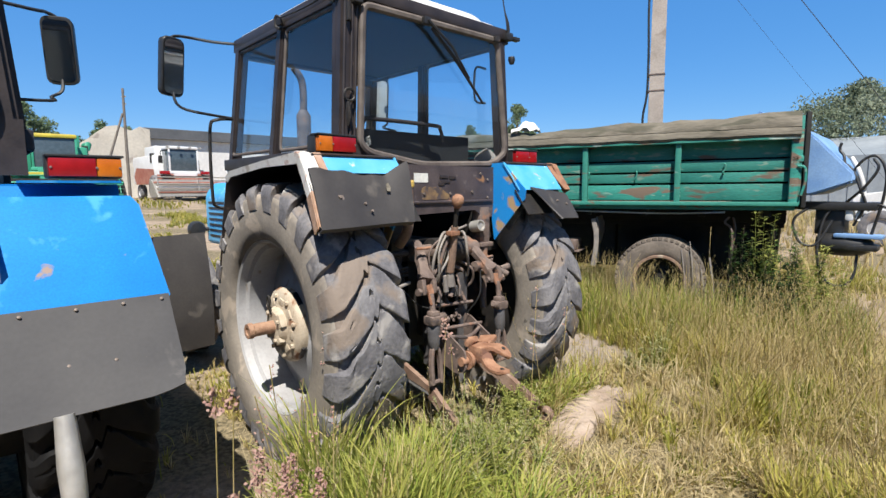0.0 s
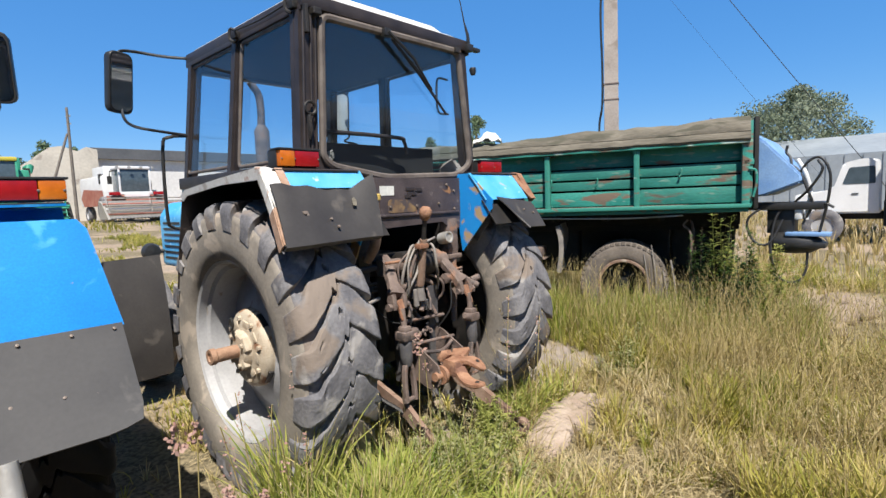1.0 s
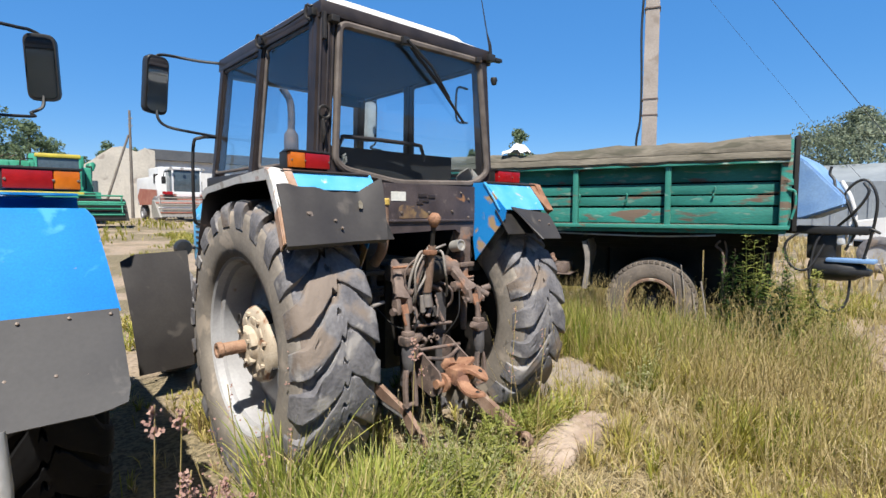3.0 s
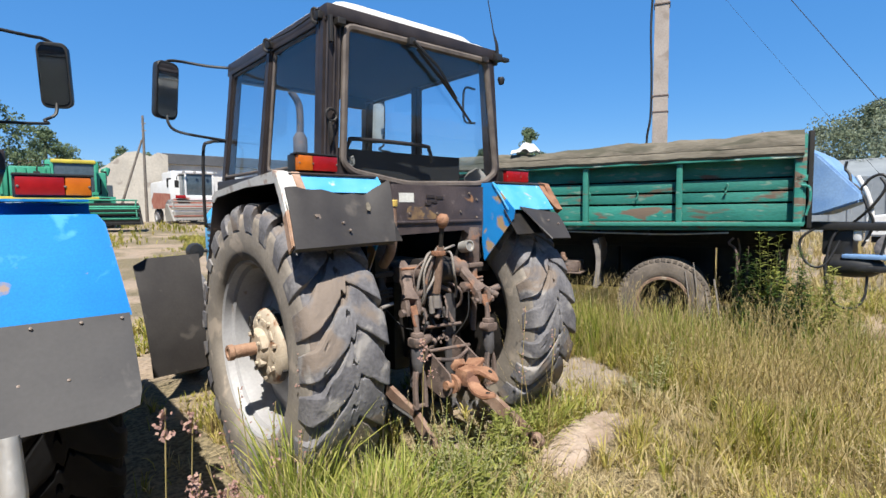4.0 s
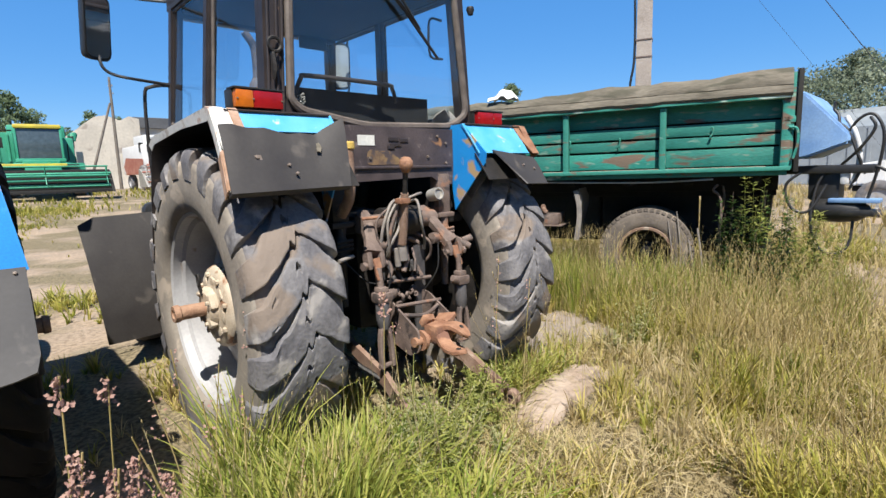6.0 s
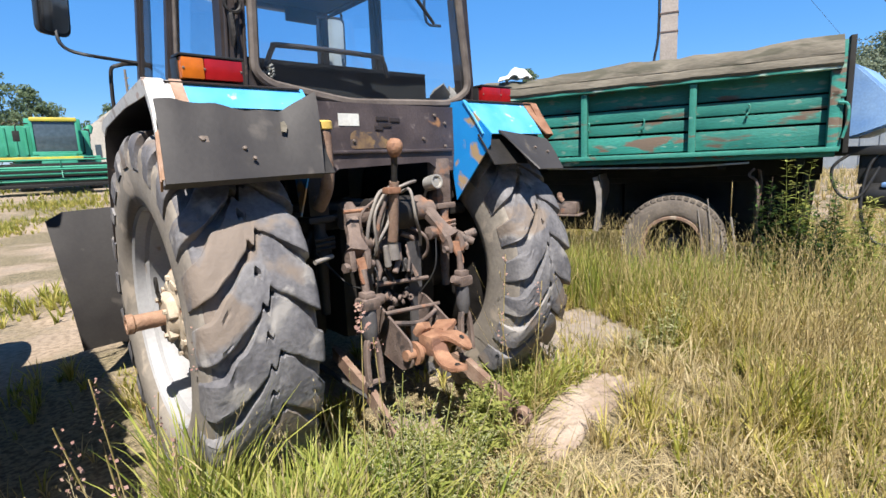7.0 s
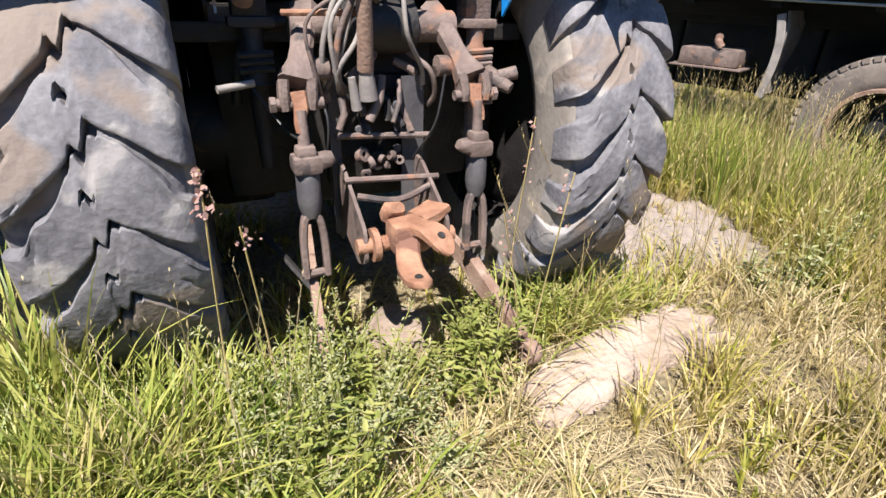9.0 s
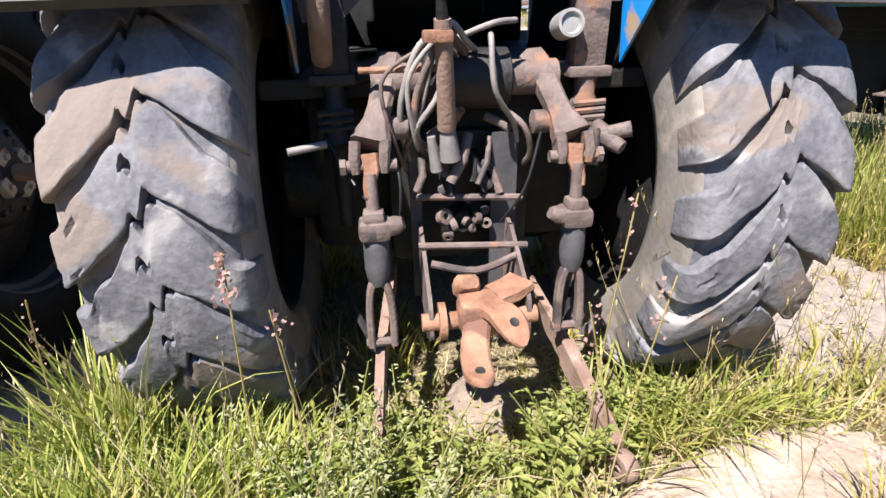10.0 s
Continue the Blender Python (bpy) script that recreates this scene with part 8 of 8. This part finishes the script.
def blades(name, n, area, hmin, hmax, width, material, label, seed, power=1.0, lean=0.5, tufts=0.6, weight=None, soft=False):
    rnd = random.Random(seed)
    verts, faces = [], []
    x0, x1, y0, y1 = area
    tries = 0
    made = 0
    while made < n and tries < n * 12:
        tries += 1
        x, y = rnd.uniform(x0, x1), rnd.uniform(y0, y1)
        c = cover(x, y) if weight is None else weight(x, y)
        edge = min(x - x0, x1 - x, y - y0, y1 - y) / 0.9 + 0.9 * noise.noise(Vector((x * 1.4, y * 1.4, 5.7)))
        if rnd.random() > c ** power * max(0.0, min(1.0, edge + 0.1 if soft else 1.0)) or blocked(x, y):
            continue
        tuft = rnd.random() < tufts
        count = rnd.randint(5, 15) if tuft else 1
        hh = rnd.uniform(hmin, hmax) * (0.6 + 0.55 * c) * (stand_height(x, y) if soft else 1.0)
        spread = hh * 0.09
        for _ in range(count):
            out = rnd.random() * 6.283
            rr = spread * rnd.random() ** 0.5 if tuft else 0.0
            px, py = x + math.cos(out) * rr, y + math.sin(out) * rr
            z = ground_height(px, py) - 0.01
            h = hh * rnd.uniform(0.55, 1.15)
            la = out + rnd.gauss(0, 0.5)
            a = la + 1.571 + rnd.gauss(0, 0.5)
            w = width * rnd.uniform(0.6, 1.3)
            le = h * lean * (rnd.random() ** 0.8 if not tuft else min(1.0, 0.25 + 0.75 * rr / max(spread, 1e-4)) * rnd.uniform(0.3, 1.0))
            sx, sy = math.cos(a) * w, math.sin(a) * w
            dx, dy = math.cos(la) * le, math.sin(la) * le
            i = len(verts)
            droop = rnd.random() ** 2 * 0.55 * min(1.0, le / h)
            for s, k in ((0.0, 0.75), (0.35, 1.0), (0.65, 0.85), (0.85, 0.5)):
                b = s ** 1.8
                zz = z + max(0.012 * s, h * s * (1 - 0.25 * b * le / h - droop * s * s))
                verts.append((px + dx * b - sx * k, py + dy * b - sy * k, zz))
                verts.append((px + dx * b + sx * k, py + dy * b + sy * k, zz))
            verts.append((px + dx, py + dy, z + max(0.012, h * (1 - 0.25 * le / h - droop * 1.15))))
            faces += [(i, i + 1, i + 3, i + 2), (i + 2, i + 3, i + 5, i + 4), (i + 4, i + 5, i + 7, i + 6), (i + 6, i + 7, i + 8)]
            made += 1
    raw_mesh(name, verts, faces, material, label, "grass")


def stalks(name, n, area, hmin, hmax, material, label, seed, head=0.06, weight=None):
    """Thin stems with narrow seed heads."""
    rnd = random.Random(seed)
    verts, faces = [], []
    x0, x1, y0, y1 = area
    made = tries = 0
    while made < n and tries < n * 20:
        tries += 1
        x, y = rnd.uniform(x0, x1), rnd.uniform(y0, y1)
        c = cover(x, y) if weight is None else weight(x, y)
        if rnd.random() > c or blocked(x, y):
            continue
        made += 1
        z, h = ground_height(x, y) - 0.01, rnd.uniform(hmin, hmax)
        a, le = rnd.random() * 6.283, h * 0.6 * rnd.random()
        dx, dy = math.cos(a) * le, math.sin(a) * le
        ring = []
        for s, r in ((0, 0.0016), (0.5, 0.0013), (1.0, 0.0009)):
            b = s ** 2
            i = len(verts)
            verts += [(x + dx * b + r * math.cos(k * 2.09), y + dy * b + r * math.sin(k * 2.09), z + h * s) for k in range(3)]
            ring.append(i)
        for p, q in zip(ring, ring[1:]):
            faces += [(p + k, p + (k + 1) % 3, q + (k + 1) % 3, q + k) for k in range(3)]
        top = Vector((x + dx, y + dy, z + h))
        d = Vector((dx * 1.5, dy * 1.5, h)).normalized()
        for k in range(7):
            o = top + d * (-head + 2 * head * k / 7)
            a2 = k * 2.4 + a
            e = Vector((math.cos(a2) * 0.35, math.sin(a2) * 0.35, 0.9)).normalized() * head * 0.42 * (1.2 - k / 9)
            sd = Vector((-math.sin(a2), math.cos(a2), 0)) * head * 0.035
            i = len(verts)
            verts += [o, o + e * 0.5 + sd, o + e, o + e * 0.5 - sd]
            faces.append((i, i + 1, i + 2, i + 3))
    raw_mesh(name, verts, faces, material, label, "grass")


NEAR = (-3.6, 3.6, -4.4, 1.9)
blades("green_grass", 62000, NEAR, 0.14, 0.44, 0.0042, "grass_green", "fresh green grass round the tractor", 1, lean=0.9, weight=green_part, soft=True)
blades("dry_grass", 52000, NEAR, 0.10, 0.42, 0.0030, "grass_dry", "dry straw-coloured grass", 2, lean=1.0, weight=dry_part, soft=True)
blades("green_grass", 40000, (2.0, 9.6, -5.0, 3.4), 0.18, 0.52, 0.0045, "grass_green", "taller green grass round the trailer", 3, lean=1.0, weight=green_part, soft=True)
blades("dry_grass", 17000, (2.0, 9.6, -5.0, 3.4), 0.18, 0.56, 0.0032, "grass_dry", "taller dry grass round the trailer", 4, lean=1.1, weight=dry_part, soft=True)
blades("straw_litter", 38000, (-0.95, 3.4, -2.9, 0.8), 0.03, 0.11, 0.0017, "straw", "flattened dry straw lying on the soil", 15, lean=4.0, weight=lambda x, y: (0.15 + 0.85 * (1 - patch(x, y))) * (0.08 if 0.95 < x < 2.4 and -0.65 < y < 1.2 else 1.0))


def ground_leaves(name, n, area, material, label, seed, weight):
    """Small broad leaves of low plants on short stalks."""
    rnd = random.Random(seed)
    verts, faces = [], []
    made = tries = 0
    while made < n and tries < n * 30:
        tries += 1
        x, y = rnd.uniform(area[0], area[1]), rnd.uniform(area[2], area[3])
        if rnd.random() > weight(x, y) or blocked(x, y):
            continue
        base = ground_height(x, y)
        for _ in range(rnd.randint(5, 12)):
            made += 1
            px, py = x + rnd.gauss(0, 0.03), y + rnd.gauss(0, 0.03)
            p = Vector((px, py, base + rnd.uniform(0.01, 0.13) * rnd.random() ** 0.5))
            a = rnd.random() * 6.283
            l = rnd.uniform(0.012, 0.030)
            d = Vector((math.cos(a), math.sin(a), rnd.uniform(-0.3, 0.6))).normalized()
            s = Vector((-math.sin(a), math.cos(a), rnd.uniform(-0.2, 0.2))) * l * rnd.uniform(0.16, 0.26)
            i = len(verts)
            verts += [p, p + d * l * 0.35 + s, p + d * l * 0.75 + s * 0.7, p + d * l - Vector((0, 0, l * 0.2)), p + d * l * 0.75 - s * 0.7, p + d * l * 0.35 - s]
            faces.append(tuple(range(i, i + 6)))
    raw_mesh(name, verts, faces, material, label, "weeds")


ground_leaves("low_weeds", 3800, (-0.9, 1.3, -1.7, -0.5), "low_weed", "low leafy weeds among the grass behind the hitch", 61, lambda x, y: max(0.0, min(1.0, 0.5 + 0.8 * noise.noise(Vector((x * 3.2, y * 3.2, 6.1))))) * (1.0 if y > -1.5 else 0.4) * (1.0 if x < 0.45 else 0.12))
ground_leaves("low_weeds", 3000, (1.6, 4.6, -2.8, 0.6), "low_weed", "low leafy weeds scattered in the dry grass", 62, lambda x, y: max(0.0, min(1.0, 0.1 + 1.4 * noise.noise(Vector((x * 1.7, y * 1.7, 2.9))))))
blades("lodged_grass", 4500, (0.5, 6.5, -3.6, 0.8), 0.22, 0.42, 0.0032, "straw", "long dead grass lying bent over", 16, lean=1.9, tufts=0.8, weight=dry_part)
blades("lodged_grass", 4000, (-1.0, 1.8, -2.4, -0.9), 0.16, 0.30, 0.0030, "straw", "dead grass lying bent over behind the hitch", 17, lean=2.0, tufts=0.8, weight=dry_part)
stalks("seed_grass", 3600, (0.4, 6.0, -3.2, 1.0), 0.40, 0.85, "grass_dry", "tall dry stems with seed heads", 5)


def strip_trailer(x, y):
    """Tall growth along the near side of the trailer."""
    u = (x - 3.159) * 0.3567 - (y - 0.536) * 0.9342
    v = (x - 3.159) * 0.9342 + (y - 0.536) * 0.3567
    return 1.0 if -1.4 < u < 2.6 and -0.75 < v < 0.05 else 0.0


def by_wheel(x, y):
    """Rank tufts behind the wheel and the links."""
    d = math.exp(-((x + 0.72) ** 2 / 0.09 + (y + 1.02) ** 2 / 0.05)) + 0.35 * math.exp(-((x - 0.72) ** 2 / 0.12 + (y + 0.68) ** 2 / 0.015))
    d += 0.6 * math.exp(-((x + 1.08) ** 2 / 0.04 + (y + 1.10) ** 2 / 0.06)) + 0.12 * math.exp(-((x - 0.2) ** 2 / 0.06 + (y + 0.75) ** 2 / 0.02)) + 0.55 * math.exp(-((x + 0.75) ** 2 / 0.16 + (y + 1.5) ** 2 / 0.06))
    return min(1.0, d)


blades("rank_grass", 11000, (1.6, 4.4, -2.4, 2.4), 0.28, 0.60, 0.0038, "grass_rank", "rank grass growing against the trailer", 6, weight=strip_trailer)
blades("rank_grass", 7000, (-1.5, 1.3, -1.7, 0.2), 0.16, 0.52, 0.0046, "grass_rank", "long bright green grass behind the wheels", 7, lean=1.2, weight=by_wheel)
blades("rank_grass", 2800, (-1.5, -0.3, -1.5, -0.75), 0.22, 0.50, 0.0042, "grass_rank", "long yellow-green grass standing behind the wheel", 77, lean=0.8, tufts=0.9, weight=lambda x, y: min(1.0, 1.2 * math.exp(-((x + 0.98) ** 2 / 0.07 + (y + 1.10) ** 2 / 0.03))))
blades("rank_grass", 2600, (-1.8, -0.7, -1.8, -0.75), 0.28, 0.58, 0.0046, "grass_rank", "tall yellow-green grass beside the wheel", 79, lean=0.7, tufts=0.9, weight=lambda x, y: min(1.0, 1.3 * math.exp(-((x + 1.12) ** 2 / 0.07 + (y + 1.28) ** 2 / 0.04))))
blades("coarse_grass", 1500, (-1.6, -0.7, -1.3, -0.4), 0.38, 0.70, 0.0044, "grass_rank", "tall coarse yellow-green blades beside the wheel", 91, lean=0.7, tufts=0.85, weight=lambda x, y: min(1.0, 1.2 * math.exp(-((x + 1.07) ** 2 / 0.012 + (y + 0.70) ** 2 / 0.016)) + 0.35 * math.exp(-((x + 1.22) ** 2 / 0.03 + (y + 0.95) ** 2 / 0.03))))
blades("coarse_grass", 520, (-1.1, -0.3, -1.3, -0.6), 0.24, 0.46, 0.0052, "grass_rank", "coarse green blades in front of the tyre", 92, lean=1.1, tufts=0.7, weight=lambda x, y: min(1.0, math.exp(-((x + 0.72) ** 2 / 0.06 + (y + 0.86) ** 2 / 0.03))))
blades("dead_grass", 4200, (-1.7, 0.3, -1.9, -0.75), 0.12, 0.36, 0.0026, "straw", "dead straw among the green blades behind the wheel", 93, lean=1.4, tufts=0.8, weight=lambda x, y: max(0.0, min(1.0, 0.45 + 1.1 * noise.noise(Vector((x * 4.0, y * 4.0, 8.8))))))
stalks("seed_grass", 90, (-1.4, -0.4, -1.35, -0.8), 0.35, 0.70, "straw", "dry stems standing behind the wheel", 78, weight=lambda x, y: 1.0)
blades("yard_grass", 34000, (-9.0, 9.0, 2.6, 22.0), 0.08, 0.30, 0.007, "grass_green", "scattered weeds across the yard", 8, lean=0.9, tufts=0.85, weight=lambda x, y: max(0.0, noise.noise(Vector((x * 0.55, y * 0.30, 2.2))) * 2.2 + 0.25 * noise.noise(Vector((x * 2.1, y * 2.1, 4.2))) - 0.12) if not 8.5 < y - 0.1 * x < 13.5 else 0.01)
blades("yard_grass", 12000, (-14.0, 24.0, 20.0, 36.0), 0.15, 0.40, 0.014, "grass_green", "weeds at the far edge of the yard", 81, weight=lambda x, y: max(0.0, noise.noise(Vector((x * 0.3, y * 0.3, 2.2))) * 1.6 + 0.25))
blades("meadow_grass", 22000, (6.0, 30.0, -16.0, 12.0), 0.25, 0.6, 0.012, "grass_dry", "dry meadow beyond the trailer", 9, weight=lambda x, y: 0.8)


# ---- weeds, shrub ----
def stem_plant(name, at, h, leaves, size, material, label, seed, spread=0.12, stems=5, lean=0.25):
    """Branching stems set with many small pointed leaves."""
    rnd = random.Random(seed)
    t = thing(name, at, label, "plant", group="shrub stems by the trailer" if name == "nettle_shrub" else "weeds in the grass")
    bm = B()
    verts, faces = [], []
    for k in range(stems):
        a = rnd.random() * 6.283
        hh = h * rnd.uniform(0.65, 1.0)
        dx, dy = math.cos(a) * hh * lean * rnd.random(), math.sin(a) * hh * lean * rnd.random()
        bx, by = math.cos(a) * spread * 0.3, math.sin(a) * spread * 0.3
        pts = [Vector((bx + dx * s * s, by + dy * s * s, hh * s)) for s in (0, 0.3, 0.6, 1.0)]
        tube(bm, pts, [0.005, 0.004, 0.003, 0.0015], 5)
        for i in range(leaves // stems):
            s = rnd.uniform(0.12, 1.0)
            p = Vector((bx + dx * s * s, by + dy * s * s, hh * s))
            aa = rnd.random() * 6.283
            l = size * rnd.uniform(0.6, 1.25) * (1.25 - 0.6 * s)
            d = Vector((math.cos(aa), math.sin(aa), rnd.uniform(-0.1, 0.8))).normalized()
            side = d.cross(Vector((0, 0, 1))).normalized() * l * 0.2
            p = p + d * rnd.random() * spread * 0.5 * (1.1 - s)
            j = len(verts)
            verts += [p, p + d * l * 0.4 + side, p + d * l - Vector((0, 0, l * 0.15)), p + d * l * 0.4 - side]
            faces.append((j, j + 1, j + 2, j + 3))
    tagged(part("stem", bm, "bark" if material == "lv_bush" else "weed", t, "", 60), kind="stuff")
    raw_mesh("leaves", verts, faces, material, "", "", "", t)
    return t


def shrub_at(u, v):
    return (3.159 + 0.3567 * u + 0.9342 * v, 0.536 - 0.9342 * u + 0.3567 * v)


for k, (u, v, h) in enumerate(((1.62, -0.22, 1.32), (1.80, -0.30, 1.38), (2.0, -0.22, 1.28), (2.18, -0.32, 1.1), (1.72, -0.42, 0.95), (2.36, -0.20, 0.95), (1.92, -0.50, 0.8))):
    x, y = shrub_at(u, v)
    stem_plant("nettle_shrub", (x, y, 0.0), h, 720, 0.080, "lv_bush" if k % 2 == 0 else "weed", "dark green leafy shrub growing against the trailer", 100 + k, 0.2, 7, 0.15)
for k, (x, y, h, m) in enumerate(((-0.30, -1.10, 0.42, "wormwood"), (-0.38, -0.93, 0.5, "wormwood"), (-0.10, -1.05, 0.36, "wormwood"), (0.28, -0.72, 0.35, "weed"), (0.36, -0.80, 0.30, "weed"), (0.18, -0.86, 0.25, "weed"), (-0.22, -0.74, 0.28, "weed"), (-0.75, -1.12, 0.28, "wormwood"), (0.62, -0.70, 0.26, "weed"), (-0.30, -0.60, 0.3, "weed"), (-0.05, -1.25, 0.24, "wormwood"), (2.2, -0.9, 0.45, "wormwood"), (2.6, -1.4, 0.5, "weed"), (3.0, -1.7, 0.45, "weed"), (3.4, -1.5, 0.5, "weed"), (4.2, -1.3, 0.6, "weed"), (4.6, -1.1, 0.65, "weed"))):
    stem_plant("weed", (x, y, 0.0), h, 150 if m == "weed" else 340, 0.045 if m == "weed" else 0.024, m, "low leafy weed in the grass" if m == "weed" else "grey-green feathery weed in the grass", 200 + k, 0.1, 6, 0.35)


for k, (x, y, h, m) in enumerate(((-0.36, -1.04, 0.40, "weed"), (-0.43, -1.03, 0.56, "wormwood"), (-0.52, -1.10, 0.50, "wormwood"), (-0.32, -1.15, 0.52, "wormwood"), (-0.38, -1.22, 0.40, "weed"), (-0.24, -0.98, 0.46, "wormwood"), (-0.14, -0.92, 0.34, "weed"), (-0.50, -0.92, 0.34, "weed"), (0.12, -0.98, 0.28, "weed"), (0.24, -0.86, 0.40, "weed"), (0.30, -0.76, 0.34, "low_weed"), (0.44, -0.80, 0.30, "weed"), (-0.44, -1.16, 0.34, "wormwood"), (-0.62, -1.20, 0.30, "wormwood"), (-0.02, -0.84, 0.22, "low_weed"))):
    stem_plant("weed", (x, y, 0.0), h, 150 if m == "weed" else 340, 0.050 if m == "weed" else 0.024, m, "leafy green weed growing round the lower links", 400 + k, 0.16, 8, 0.45)
rnd_field = random.Random(77)
for k in range(26):                                # taller weeds scattered through the field
    x, y = rnd_field.uniform(1.6, 5.2), rnd_field.uniform(-2.9, 0.2)
    if 0.9 < x < 2.4 and y > -0.7 or x > 2.6 and y > -0.6:
        y = -0.8 - 0.5 * abs(y)
    m = ("weed", "wormwood", "low_weed")[k % 3]
    stem_plant("weed", (x, y, ground_height(x, y) - 0.02), rnd_field.uniform(0.22, 0.55), 130, 0.05, m, "leafy weed standing in the dry grass", 300 + k, 0.14, 6, 0.4)


def plume(at, h, label, seed, lean=(0.05, 0.02), head=0.16, size=0.016, n=70):
    """A bare stalk with a fluffy pinkish seed head."""
    rnd = random.Random(seed)
    t = thing("seed_stalk", at, label, "plant", group="dry seed stalks")
    bm = B()
    top = Vector((lean[0], lean[1], h))
    tube(bm, bent([(0, 0, 0), (lean[0] * 0.3, lean[1] * 0.3, h * 0.5), top], 4), 0.0022, 5)
    part("stem", bm, "grass_dry", t, "", 60)
    verts, faces = [], []
    for k in range(n):
        f = rnd.random()
        p = top - Vector((lean[0] * 0.2, 0, head * f)) + Vector((rnd.gauss(0, 0.012), rnd.gauss(0, 0.012), 0)) * (0.4 + f)
        d = Vector((rnd.gauss(0, 1), rnd.gauss(0, 1), rnd.gauss(0, 1))).normalized() * size * rnd.uniform(0.5, 1.1)
        e = d.orthogonal() * 0.6
        j = len(verts)
        verts += [p - d, p - e, p + d, p + e]
        faces.append((j, j + 1, j + 2, j + 3))
    raw_mesh("seed_head", verts, faces, "pink", "", "", "stuff", t)


plume((-0.60, -1.03, 0), 0.93, "dry stalk with a pinkish fluffy seed head", 1, (0.03, 0.0), 0.11, 0.011, 45)
plume((-0.47, -1.0, 0), 0.78, "dry stalk with a pinkish fluffy seed head", 2, (-0.04, 0.0), 0.05, 0.008, 16)
for k, (dx, dy, h) in enumerate(((0, 0, 0.90), (0.05, -0.04, 0.86), (0.10, 0.03, 0.84), (0.15, -0.02, 0.80), (-0.06, 0.02, 0.80))):
    plume((-1.78 + dx, -1.58 + dy, 0), h, "nodding stalk with pinkish seed heads", 10 + k, (0.07, 0.0), 0.11, 0.0062, 150)
plume((-1.72, -1.21, 0), 0.95, "dry stalk with a drooping pale seed head", 20, (0.02, 0.0), 0.09, 0.012, 40)
plume((-1.60, -1.0, 0), 0.85, "dry stalk with a drooping pale seed head", 21, (0.03, 0.0), 0.09, 0.010, 40)
for k, (x, y, h, lx, ly) in enumerate(((0.20, -1.15, 0.86, 0.10, 0.02), (0.27, -0.90, 0.95, 0.05, 0.0), (0.33, -0.95, 0.7, -0.12, 0.0), (-1.28, -0.78, 0.82, -0.06, 0.0), (-1.34, -0.86, 0.74, -0.10, 0.0), (-1.22, -0.72, 0.70, 0.06, 0.0), (-1.40, -0.95, 0.62, -0.12, 0.0), (-0.98, -0.72, 0.95, 0.02, 0.0), (-1.02, -0.66, 0.9, 0.01, 0.0), (-0.95, -0.68, 0.8, -0.02, 0.0), (-1.30, -1.15, 0.75, -0.06, 0.0), (-1.22, -1.05, 0.68, 0.03, 0.02), (-1.42, -1.25, 0.66, -0.12, 0.0), (-1.50, -1.30, 0.55, -0.15, 0.0), (-1.12, -1.2, 0.5, 0.06, 0.0))):
    plume((x, y, 0), h, "thin dry stalk leaning in the grass", 30 + k, (lx, ly), 0.2, 0.007, 24)
